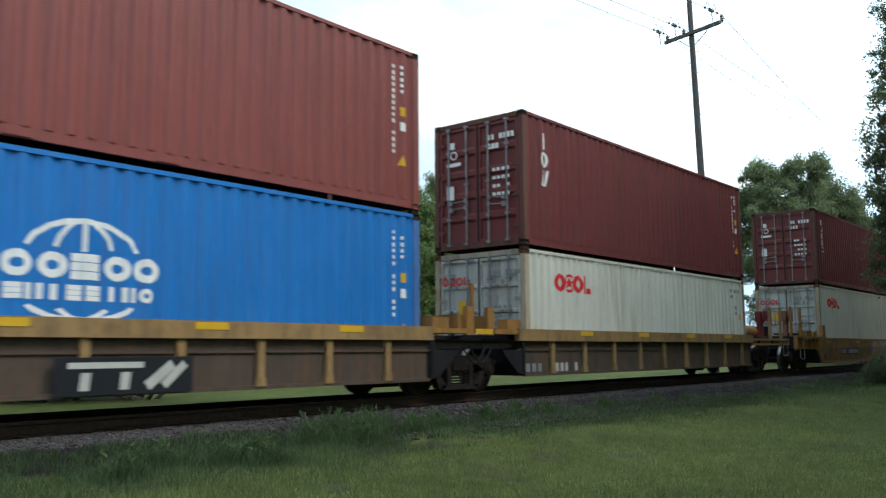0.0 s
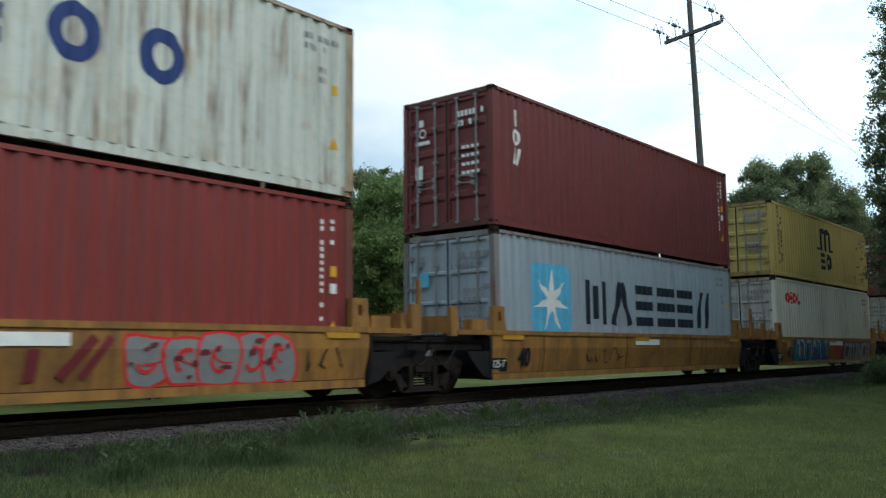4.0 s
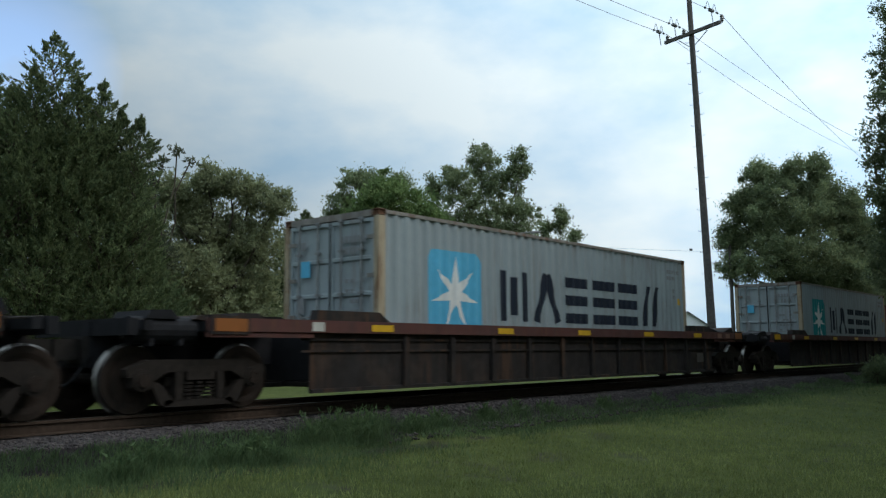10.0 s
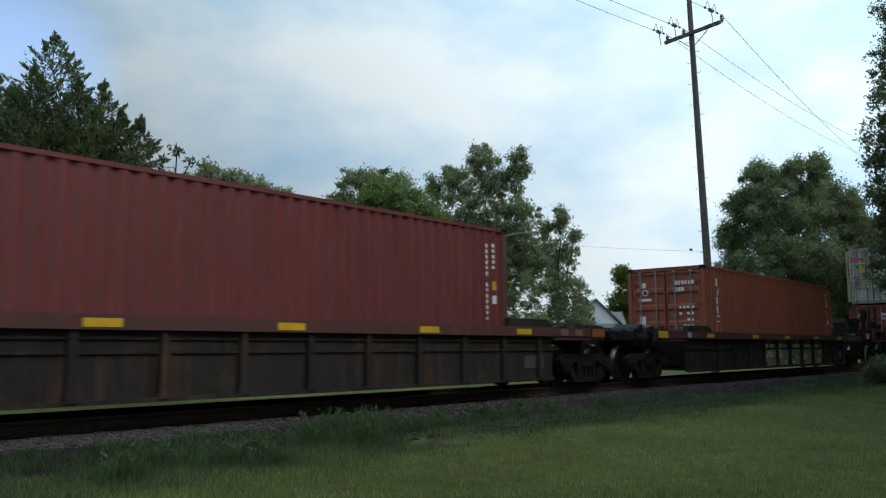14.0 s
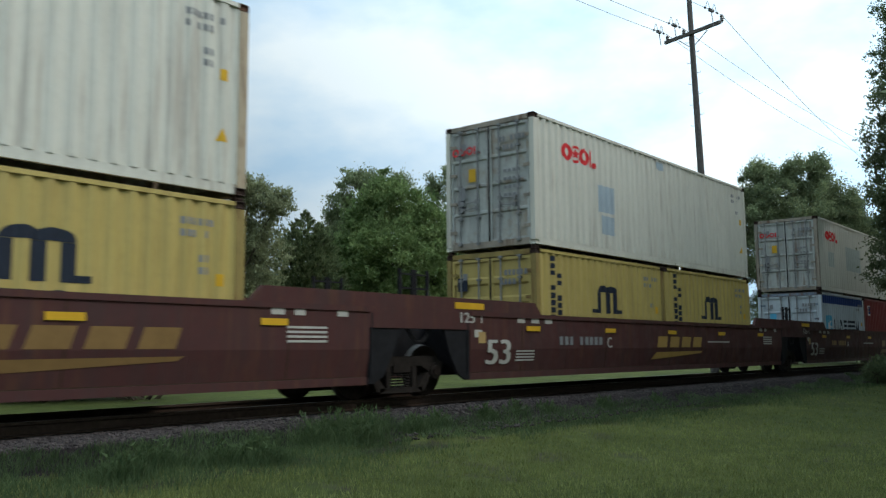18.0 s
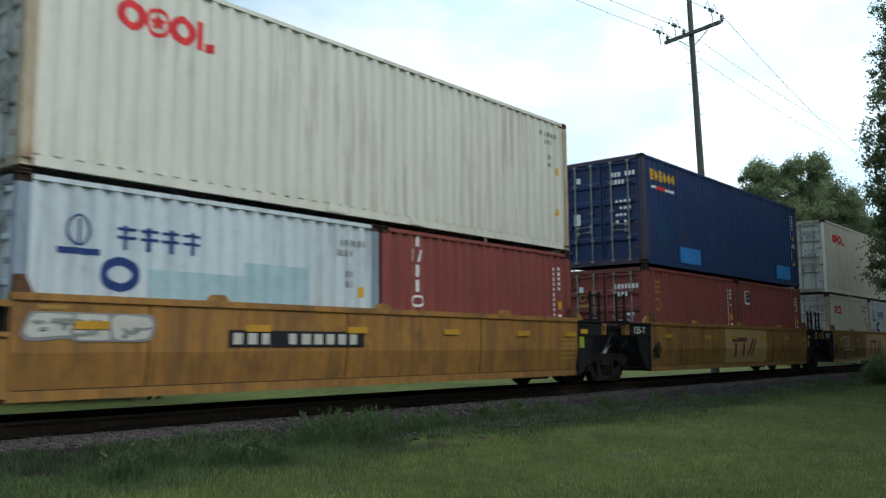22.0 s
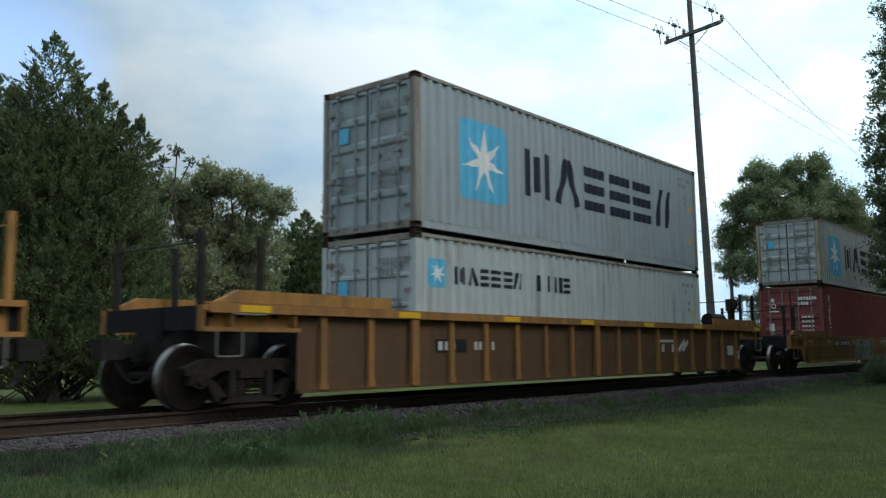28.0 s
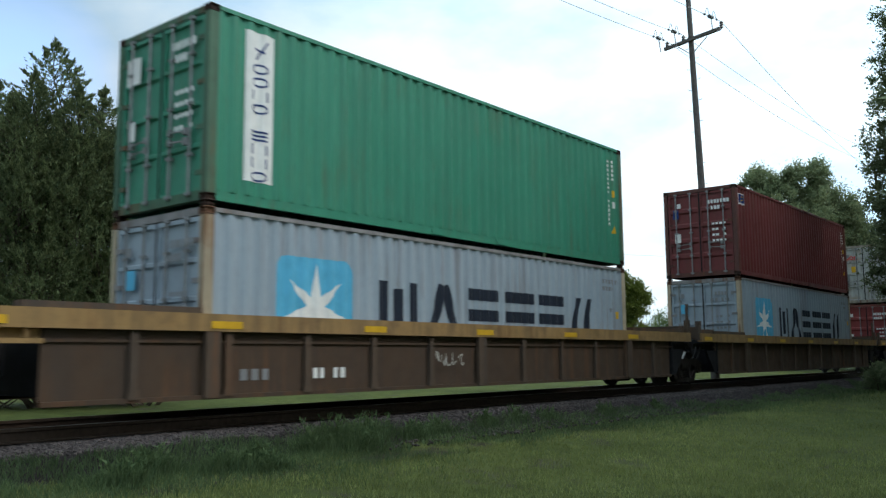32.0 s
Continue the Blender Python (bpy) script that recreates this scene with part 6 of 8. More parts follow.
painted(F, SMOOTH, [brush([(1.35, 0.70), (5.35, 0.70)], 0.88, 0.84)], "cobalt", "broad blue and teal sprayed piece", 0)
painted(F, SMOOTH, [blob(x, z, w, h, 300 + k, square=0.35) for k, (x, z, w, h) in enumerate(((1.62, 0.62, 0.32, 0.62), (2.42, 0.66, 0.34, 0.5), (3.18, 0.60, 0.34, 0.40), (2.0, 0.42, 0.6, 0.16), (4.95, 1.02, 0.55, 0.16), (3.95, 0.95, 0.34, 0.3), (4.3, 0.38, 0.6, 0.14)))], "teal", "", 0.6)
painted(F, SMOOTH, [brush([(1.30, 0.35), (1.22, 0.75), (1.45, 1.12), (2.05, 1.13)], 0.10, 0.05), brush([(1.38, 0.36), (2.6, 0.42), (3.6, 0.42), (5.35, 0.46)], 0.018, 0.018), brush([(2.12, 0.64), (2.45, 0.74)], 0.03, 0.02),
        brush([(3.44, 0.5), (3.52, 0.62), (3.62, 0.78)], 0.03, 0.06), brush([(3.80, 1.1), (3.88, 0.85), (3.80, 0.6)], 0.05, 0.10), brush([(2.25, 1.12), (2.95, 1.14), (3.1, 1.05)], 0.03, 0.05), brush([(4.25, 1.12), (4.55, 1.13)], 0.05, 0.04)], "black", "", 1.2)
painted(F, SMOOTH, [blob(2.06, 0.74, 0.22, 0.42, 320), blob(2.79, 0.80, 0.15, 0.36, 321), blob(4.74, 0.83, 0.14, 0.30, 322)], "black", "dark slots in the lettering", 1.2)
painted(F, SMOOTH, [blob(2.10, 0.72, 0.13, 0.34, 323), blob(4.73, 0.80, 0.08, 0.22, 324), brush([(3.42, 0.6), (3.56, 0.72), (3.78, 0.76)], 0.04, 0.05), blob(3.22, 0.36, 0.26, 0.14, 325)], "red", "", 1.8)
painted(F, SMOOTH, [brush([(3.58, 1.13), (3.46, 0.90), (3.42, 0.66)], 0.10, 0.05), brush([(3.60, 1.13), (3.66, 0.98), (3.74, 0.82)], 0.20, 0.10), blob(2.06, 0.68, 0.07, 0.30, 326), blob(1.80, 1.0, 0.24, 0.12, 327, square=0.9), brush([(1.66, 1.08), (2.14, 1.09)], 0.05, 0.04),
        brush([(3.92, 1.08), (4.16, 1.09)], 0.07, 0.06), blob(3.3, 0.34, 0.16, 0.10, 328)], "patch", "pale cream details of the graffiti", 2.4)
painted(F, SMOOTH, [brush(p, a, b) for p, a, b in (([(2.14, 1.13), (2.42, 0.98), (2.46, 0.70), (2.66, 0.42)], 0.09, 0.03), ([(3.26, 1.13), (3.16, 0.9), (3.22, 0.66), (3.37, 0.50)], 0.03, 0.05), ([(4.22, 1.13), (4.28, 0.95), (4.30, 0.68), (4.58, 0.45)], 0.06, 0.03),
        ([(5.12, 1.10), (5.08, 0.8), (5.22, 0.50)], 0.03, 0.04), ([(1.92, 0.92), (1.86, 0.72), (2.0, 0.52)], 0.08, 0.05), ([(2.72, 1.0), (2.66, 0.82), (2.72, 0.68)], 0.04, 0.02))], "white", "white sprayed highlights", 3.0)
painted(F, SMOOTH, [blob(x + 0.02 * k, z - 0.09 * k, 0.07 - 0.012 * k, 0.07, 340 + k) for x, z in ((2.92, 0.98), (3.92, 0.90), (4.86, 0.92)) for k in range(4)], "sky", "", 3.0)
painted(F, SMOOTH, [brush([(2.70, 1.05), (3.10, 1.07)], 0.11, 0.11), brush([(4.86, 1.07), (5.22, 1.08)], 0.11, 0.11)], "yellow", "yellow reflective strip", 3.6)
marks_on_side(cars["F"], Sheet().rect(5.45, 0.92, 7.2, 1.08), "white", "white over-painting", SMOOTH, 4)
three_marks(cars["F"], SMOOTH, 5.5, 7.15, 0.46, 1.04, "red", 3)
sprayed_word(cars["F"], SMOOTH, "CRUNCH", 7.3, 11.2, 0.32, 1.08, "grey", "black", "grey sprayed letters with black edges and red gaps", "maroon", 10, (0.105, 0.075))
marks_on_side(cars["F"], Sheet().rect(11.2, 0.34, 11.55, 1.1, 0.12), "maroon", "", SMOOTH, 1)
marks_on_side(cars["F"], Sheet().rect(0.6, 0.72, 0.95, 1.05), "cream", "", SMOOTH, 1)
scrawl(cars["E"], SMOOTH, 3.0, 5.0, 0.5, 0.85, 6, "black", 11)
marks_on_side(cars["E"], Sheet().rect(5.6, 0.92, 6.9, 1.06), "white", "white over-painting", SMOOTH, 2)
scrawl(cars["G"], SMOOTH, 4.3, 6.0, 0.46, 0.92, 6, "black", 12)
three_marks(cars["G"], SMOOTH, 3.2, 3.9, 0.62, 0.86, "maroon", 2)

# dark cars H to L
for n in "HIJKL":
    c = cars[n]
    front, rear = ("rustmark", "faded orange reflective strip") if n in "HI" else ("yellow", "yellow reflective strip"), ("rustmark", "faded orange reflective strip")
    ends = [(-3.42, 1.06, 1.32, front), (15.22, 1.06, 1.32, rear)]
    if n == "L":
        ends[1] = (16.50, 1.16, 1.46, front)
    for x, za, zb, (ink, words) in ends:
        for sd in (-1, 1):
            bm = bmesh.new()
            slab(bm, x, x + 0.64, sd * (HALF + 0.022), sd * (HALF - 0.06), za, zb)
            part("marker_plate", bm, CAR["dark"], c)
        marks_on_side(c, Sheet().rect(x + 0.05, za + 0.04, x + 0.60, zb - 0.04), ink, words, None, 1, CHORD_Y - 0.002)
    if n == "L":
        marks_on_side(c, Sheet().rect(16.52, 1.305, 17.12, 1.315), "dark", "", None, 2, CHORD_Y - 0.006)
        bm = bmesh.new()
        slab(bm, 15.8, 17.14, -(HALF - 0.06), -(HALF - 0.16), 1.02, 1.22)
        part("end_bracket", bm, CAR["dark"], c)
    # an air tank beside the draught gear, and pale patches on the sill
    bm = bmesh.new()
    tube(bm, (-4.45, -0.98, 1.11), (-3.50, -0.98, 1.11), 0.185, 16)
    for x in (-4.2, -3.75):
        box(bm, x - 0.03, x + 0.03, -1.15, -0.3, 0.90, 1.0)
    part("air_reservoir", bm, CAR["black"], c, "dark cylindrical air tank")
    for x in (-4.3, 16.25):
        bm = bmesh.new()
        pipe(bm, [(x - 0.3, -1.1, 1.0), (x - 0.25, -1.1, 1.22), (x + 0.2, -1.1, 1.25), (x + 0.3, -1.05, 1.1)], 0.018)
        part("release_rod", bm, STEEL, c)
    marks_on_side(c, Sheet().rect(13.95, 1.12, 14.25, 1.25).rect(14.55, 1.12, 14.85, 1.25), "rose", "", None, 0, CHORD_Y)
    # uneven dark gear on the end platforms
    rnd = random.Random(ord(n))
    for xa, xb in ((-4.3, -1.7), (13.9, 16.3)):
        x = xa
        while x < xb - 0.5:
            w = rnd.uniform(0.35, 0.9)
            bm = bmesh.new()
            prism(bm, [(x, 1.262), (x + w, 1.262), (x + w * 0.8, 1.262 + rnd.uniform(0.05, 0.2)), (x + w * 0.15, 1.262 + rnd.uniform(0.05, 0.16))], -1.15, rnd.uniform(-0.7, 0.2))
            part("deck_gear", bm, CAR["black"] if rnd.random() < 0.6 else CAR["dark"], c)
            x += w + rnd.uniform(0.05, 0.4)
    reflectors(c, None, (-0.31, 3.2, 6.2, 9.35, 12.3), 1.13, 1.24, 0.52, CHORD_Y)
    marks_on_side(c, Sheet().rect(-3.2, 1.12, -2.95, 1.26).rect(-1.6, 1.12, -1.35, 1.26), "lightgrey", "", None, 0, CHORD_Y)
    marks_on_side(c, Sheet().rect(12.7, 0.45, 13.4, 0.70), "dust", "pale notice plate", None, 0, WEB_Y)
    for s in (-1, 1):
        ya, yb = sorted((s * (HALF + 0.0), s * (HALF - 0.18)))
        for a, b in ((-1.5, 0.15), (12.05, 13.7)):
            bm = bmesh.new()
            prism(bm, [(a, 1.29), (b, 1.29), (b - 0.25, 1.45), (a + 0.05, 1.45)], ya, yb)
            part("guide_ramp", bm, CAR["dark"], c)
silver = cars["L"]
for ink, k0, label in (("ash", 0, "pale grey graffiti between the ribs"), ("green", 1, ""), ("rose", 2, ""), ("lightgrey", 3, "")):
    s = Sheet()
    rnd = random.Random(60 + k0)
    for k in range(5):
        xa = 4.42 + k * 1.26
        if k0 == 0:
            s.faces.append([(xa, 0.25), (xa + 1.02, 0.25), (xa + 1.10, 0.77), (xa + 0.08, 0.77)])
            s.rect(xa + 0.10, 0.84, xa + 1.06, 0.97).rect(xa + 0.12, 1.02, xa + 1.04, 1.08)
        else:
            for j in range(5):
                cx, cz = xa + rnd.uniform(0.2, 0.95), rnd.choice((rnd.uniform(0.34, 0.70), rnd.uniform(0.34, 0.70), 0.90))
                s.faces.append(blob(cx, cz, rnd.uniform(0.12, 0.42), rnd.uniform(0.07, 0.20), k * 9 + j + k0 * 50))
    marks_on_side(silver, s, ink, label, None, 0, WEB_Y - 0.003 * k0)

# maroon cars M, N, O
for n in "MNO":
    c = cars[n]
    reflectors(c, MAROON, (-0.6, 2.63, 5.93, 9.25, 12.4), 1.20, 1.30, 0.5)
    if n != "M":
        lettering(c, "53", -1.98, 0.55, 0.68, "lightgrey", "pale stencilled number 53", MAROON, wide=1.28, bold=0.035)
    s = slugs(Sheet(), -0.9, 1.36, 3, 0.28, 0.10, 0.22, False, 5)
    slugs(s, 12.6, 1.36, 4, 0.26, 0.10, 0.18, False, 6)
    s.rect(-2.32, 1.06, -2.08, 1.2)
    for k in range(4):
        s.rect(12.9, 0.95 + k * 0.07, 13.7, 0.985 + k * 0.07).rect(-0.95, 0.60 + k * 0.06, -0.3, 0.63 + k * 0.06)
    marks_on_side(c, s, "lightgrey", "small unreadable stencils", MAROON)
    stencil(c, MAROON, 0.66, 2.55, 0.92, 1.10, None, "gold" if n == "O" else "grey", 9)
    late = n in "MO"
    xa = 5.2 if late else 8.5
    s = Sheet().rect(xa, 0.99, xa + 1.6, 1.03)
    marks_on_side(c, s, "lightgrey", "line of unreadable writing", MAROON)
    s = Sheet()
    xa = 8.3 if late else 5.3
    for k in range(4):
        s.rect(xa + k * 0.72, 0.86, xa + 0.55 + k * 0.72, 1.14, 0.35)
    s.faces.append([(xa - 0.3, 0.56), (xa - 0.1, 0.56), (xa + 2.75, 0.70), (xa + 2.85, 0.76), (xa, 0.74)])
    marks_on_side(c, s, "bronze" if late else "gold", "gold mark of slanted bars over a swoosh", MAROON)
    for sd in (-1, 1):
        ya, yb = sorted((sd * HALF, sd * (HALF - 0.09)))
        for o in ([(-4.0, 1.20), (-2.45, 1.20), (-2.45, 1.53), (0.0, 1.53), (-0.25, 1.78), (-4.0, 1.78)],
                  [(12.2, 1.53), (14.64, 1.53), (14.64, 1.20), (16.15, 1.20), (16.15, 1.78), (12.45, 1.78)]):
            bm = bmesh.new()
            prism(bm, o, ya, yb)
            part("raised_end", bm, CAR["maroon"], c)
    marks_on_side(c, Sheet().rect(-2.90, 1.58, -2.02, 1.70), "yellow", "yellow reflective strip", None, 0, -(HALF + 0.008))
    lettering(c, "125 T", -2.80, 1.33, 0.27, "lightgrey", "pale stencilled 125 T", None, -(HALF + 0.008), wide=1.25, bold=0.03)
    marks_on_side(c, Sheet().rect(-2.2, 0.95, -1.98, 1.16), "cream", "", MAROON, 1)
lettering(cars["N"], "C", 2.70, 0.86, 0.34, "lightgrey", "pale letter C", MAROON)
lettering(cars["O"], "A", 2.70, 0.86, 0.34, "lightgrey", "pale letter A", MAROON)
M = cars["M"]
painted(M, MAROON, [blob(x, z, w, h, 120 + k, square=0.3) for k, (x, z, w, h) in enumerate(((-1.62, 1.40, 0.70, 0.34), (-0.13, 1.42, 0.55, 0.26), (1.36, 1.38, 0.75, 0.40), (2.33, 1.42, 0.6, 0.28), (4.31, 1.34, 0.4, 0.4), (5.72, 0.98, 0.40, 0.7), (-2.42, 0.95, 0.3, 0.5), (-2.3, 1.2, 0.4, 0.2)))], "sky", "sky blue clouds behind the graffiti", 0)
LETTERS = [([(-2.25, 0.36), (-1.95, 0.72), (-1.55, 1.02), (-0.72, 1.32)], 0.34, 0.18), ([(-0.78, 1.30), (-0.86, 0.9), (-1.15, 0.46), (-0.50, 0.47)], 0.30, 0.16), ([(-2.1, 0.66), (-1.62, 0.66), (-1.3, 0.38)], 0.34, 0.22), ([(-2.15, 1.30), (-2.12, 1.02)], 0.26, 0.24), ([(-1.82, 1.30), (-1.84, 1.0)], 0.20, 0.2),
           ([(-0.45, 0.42), (-0.40, 0.9), (-0.20, 1.26)], 0.42, 0.30), ([(-0.2, 1.2), (0.15, 1.1), (0.30, 0.75), (0.30, 0.44)], 0.36, 0.34), ([(0.32, 1.34), (0.62, 1.12), (1.10, 1.0)], 0.24, 0.36), ([(1.1, 1.0), (0.85, 0.72), (0.42, 0.44)], 0.30, 0.24), ([(0.75, 0.40), (1.12, 0.46), (1.40, 0.44)], 0.20, 0.22),
           ([(2.85, 1.32), (2.3, 1.02), (1.72, 1.06), (1.62, 0.82)], 0.24, 0.34), ([(1.62, 0.86), (2.1, 0.82), (2.6, 0.70), (2.85, 0.52)], 0.30, 0.30), ([(2.8, 0.5), (2.2, 0.46), (1.55, 0.46)], 0.26, 0.22),
           ([(2.9, 1.26), (3.25, 1.30), (3.45, 1.0), (3.3, 0.5)], 0.30, 0.40), ([(3.6, 1.30), (3.90, 1.24), (4.02, 0.95), (3.75, 0.62)], 0.34, 0.30), ([(3.6, 0.48), (4.05, 0.50), (4.4, 0.64)], 0.24, 0.18),
           ([(4.5, 0.80), (4.75, 1.12), (5.05, 1.24), (5.35, 1.10)], 0.28, 0.22), ([(5.3, 1.1), (5.0, 0.75), (4.95, 0.5), (5.62, 0.48)], 0.34, 0.20), ([(4.45, 0.80), (4.6, 0.55), (4.9, 0.45)], 0.28, 0.22)]
painted(M, MAROON, [brush(p, a + 0.13, b + 0.13, 0.065) for p, a, b in LETTERS], "black", "angular silver lettering with black outlines", 1.0)
painted(M, MAROON, [brush([(x, 0.345), (x + 1.28, 0.355)], 0.06, 0.07) for x in (-2.3, -1.0, 0.3, 1.6, 2.9, 4.2)], "ash", "", 1.0)
painted(M, MAROON, [brush(p, a, b) for p, a, b in LETTERS], "silver", "silver fill of the graffiti", 2.2)
painted(M, MAROON, [brush([(q[0], q[1] - 0.28 * a) for q in p], a * 0.35, b * 0.2) for p, a, b in LETTERS[::2]], "ash", "grey shading of the graffiti", 3.4)
painted(M, MAROON, [blob(-2.08, 1.06, 0.2, 0.16, 150), blob(-0.45, 0.92, 0.14, 0.08, 151), blob(1.48, 0.64, 0.16, 0.18, 152)], "lime", "", 3.8)
painted(M, MAROON, [brush([(-0.42, 1.22), (0.05, 1.22)], 0.12, 0.12), brush([(2.75, 1.20), (3.18, 1.20)], 0.10, 0.10)], "faded", "yellow reflective strip", 4.4)

# deep yellow cars P to T
for n in "PQRST":
    c = cars[n]
    if n in "QRS":
        marks_on_side(c, Sheet().rect(4.72, 0.40, 8.15, 1.40), "cream", "paler clean panel", TALL, 0)
        three_marks(c, TALL, 5.22, 7.12, 0.57, 1.15, "maroon")
    reflectors(c, TALL, (0.69, 3.2, 5.2, 7.6, 9.9, 11.7)[1 if n == "S" else 0:], 1.10, 1.20, 0.45)
    if n != "P":
        lettering(c, "40", 0.0, 0.60, 0.58, "black", "black stencilled number 40", TALL, wide=0.74, bold=0.035)
        lettering(c, "125-T", -1.0, 1.20, 0.245, "white", "white stencilled 125-T", None, -(HALF - 0.012), wide=1.08, bold=0.01)
    s = Sheet()
    for k in range(5):
        s.rect(11.55, 0.62 + k * 0.1, 12.1, 0.66 + k * 0.1)
    s.rect(0.25, 1.33, 0.6, 1.38)
    marks_on_side(c, s, "gold", "small unreadable stencils", TALL)
    marks_on_side(c, Sheet().rect(12.32, 0.86, 12.55, 1.10), "lime", "pale green tag", None, 0, -(HALF - 0.012))
    marks_on_side(c, Sheet().rect(12.42, 1.16, 12.72, 1.27), "yellow", "", None, 0, -(HALF - 0.012))
    for sd in (-1, 1):
        ya, yb = sorted((sd * (HALF + 0.02), sd * (HALF - 0.1)))
        for a in (2.6, 5.9, 9.4):
            bm = bmesh.new()
            prism(bm, [(a, 1.51), (a + 0.32, 1.51), (a + 0.24, 1.60), (a + 0.08, 1.60)], ya, yb)
            part("container_guide", bm, CAR["amber"], c)
        for a in (0.06, 12.1):
            bm = bmesh.new()
            prism(bm, [(a - 0.10, 1.51), (a + 0.12, 1.51), (a + 0.02, 1.72), (a - 0.08, 1.72)], ya, yb)
            part("container_guide", bm, RUSTY, c, "rusty corner guide")
lettering(cars["R"], "TSS", 1.12, 0.86, 0.62, "lightgrey", "white hand-sprayed letters", TALL, wide=1.05, bold=0.0)
s = Sheet()
for k in range(10):
    a, b = 1.35 + k * 0.14, 1.35 + (k + 1) * 0.14
    s.seg(a, 0.70 + 0.07 * math.sin(math.pi * k / 10), b, 0.70 + 0.07 * math.sin(math.pi * (k + 1) / 10), 0.03)
marks_on_side(cars["R"], s, "white", "", TALL, 1)
lettering(cars["R"], "D", 3.17, 0.92, 0.22, "black", "black letter D", TALL)
lettering(cars["S"], "E", 3.17, 0.92, 0.22, "black", "black letter E", TALL)
STROKES = {"N": [[(0, 0), (0.05, 1)], [(0.05, 1), (0.5, 0)], [(0.5, 0), (0.6, 1.1)]], ".": [[(0.05, 0), (0.12, 0.06)]], "A": [[(0, 0), (0.3, 1.05)], [(0.3, 1.05), (0.62, 0)], [(0.1, 0.4), (0.55, 0.36)]], " ": [],
           "K": [[(0, 0), (0.04, 1)], [(0.6, 1), (0.05, 0.45)], [(0.05, 0.45), (0.62, 0)]], "I": [[(0.15, 0), (0.2, 1)]], "G": [[(0.6, 0.9), (0.3, 1.0), (0.02, 0.6), (0.15, 0.05), (0.55, 0.05), (0.6, 0.45)], [(0.35, 0.45), (0.62, 0.45)]],
           "S": [[(0.55, 0.9), (0.25, 1.0), (0.08, 0.75), (0.5, 0.4), (0.45, 0.05), (0.02, 0.08)]]}
rnd = random.Random(77)
x = 7.7
for letter in "N.A. KINGS":
    h, z = rnd.uniform(0.44, 0.58), 0.74 + rnd.uniform(-0.06, 0.06)
    if STROKES[letter]:
        painted(cars["S"], TALL, [brush([(x + 0.62 * u + 0.12 * v, z + h * v) for u, v in line], 0.030, 0.022) for line in STROKES[letter]], "lightgrey", "white hand-drawn letter", 1.0)
    x += {".": 0.14, " ": 0.12, "I": 0.22}.get(letter, 0.46)
scrawl(cars["R"], TALL, 8.6, 9.4, 0.7, 1.25, 3, "lightgrey", 22, 0.022)
scrawl(cars["T"], TALL, 1.6, 5.0, 0.65, 1.4, 6, "lightgrey", 23, 0.03)
lettering(cars["T"], "TSS", 8.1, 0.8, 0.5, "lightgrey", "white hand-sprayed letters", TALL)
scrawl(cars["T"], TALL, 6.0, 7.9, 0.8, 1.3, 4, "lightgrey", 24, 0.03)
stencil(cars["T"], TALL, 9.7, 12.0, 0.98, 1.13, "black", "white", 10)
stencil(cars["P"], TALL, 3.0, 5.5, 0.92, 1.08, "black", "lightgrey", 10)
bubbles(cars["P"], TALL, 0.2, 1.7, 0.95, 1.3, 3, "lightgrey", "grey", "grey", 25)

# the long cars U, V and the ribbed cars W, X, Y
reflectors(cars["U"], None, (-3.9, -0.6, 2.46, 5.4, 8.4, 11.4, 15.9), 1.375, 1.475, 0.55, CHORD_Y)
stencil(cars["U"], None, 0.55, 1.30, 0.82, 0.98, "black", "lightgrey", 4, WEB_Y)
stencil(cars["U"], None, 1.62, 2.3, 0.82, 0.98, None, "lightgrey", 5, WEB_Y)
lettering(cars["U"], "53", 13.15, 0.72, 0.42, "black", "black stencilled number 53", None, WEB_Y)
marks_on_side(cars["U"], Sheet().rect(13.95, 0.62, 14.4, 0.90).rect(14.6, 0.5, 14.85, 0.75), "lightgrey", "pale notice plates", None, 0, WEB_Y)
three_marks(cars["U"], None, 9.40, 11.15, 0.74, 1.06, "lightgrey", y=WEB_Y - 0.004)
for sd in (-1, 1):
    ya, yb = sorted((sd * HALF, sd * (HALF - 0.1)))
    for o in ([(-4.3, 1.505), (-0.75, 1.505), (-0.75, 1.69), (-3.9, 1.69)], [(12.95, 1.505), (16.5, 1.505), (16.1, 1.69), (12.95, 1.69)]):
        bm = bmesh.new()
        prism(bm, o, ya, yb)
        part("raised_end", bm, CAR["amber"], cars["U"])
    for a in (-0.15, 6.14, 12.43):
        bm = bmesh.new()
        box(bm, a - 0.09, a + 0.09, *sorted((sd * (HALF + 0.01), sd * (HALF - 0.06))), 0.22, 1.37)
        part("wide_rib", bm, CAR["brown"], cars["U"])
V = cars["V"]
reflectors(V, SMOOTH_V, (-2.4, -0.2, 3.15, 7.7, 9.9, 12.6, 14.3), 1.00, 1.12, 0.5)
stencil(V, SMOOTH_V, 0.9, 2.95, 0.93, 1.08, "black", "lightgrey", 11)
bubbles(V, SMOOTH_V, 3.9, 6.7, 0.34, 1.20, 5, "ash", "patch", "green", 31, "green", "grey-green graffiti with pale outlines")
three_marks(V, SMOOTH_V, 7.85, 9.65, 0.58, 1.13, "maroon", 1)
three_marks(V, SMOOTH_V, 7.85, 9.65, 0.86, 1.13, "lightgrey", 2)
lettering(V, "53", 13.3, 0.62, 0.34, "black", "black stencilled number 53", SMOOTH_V)
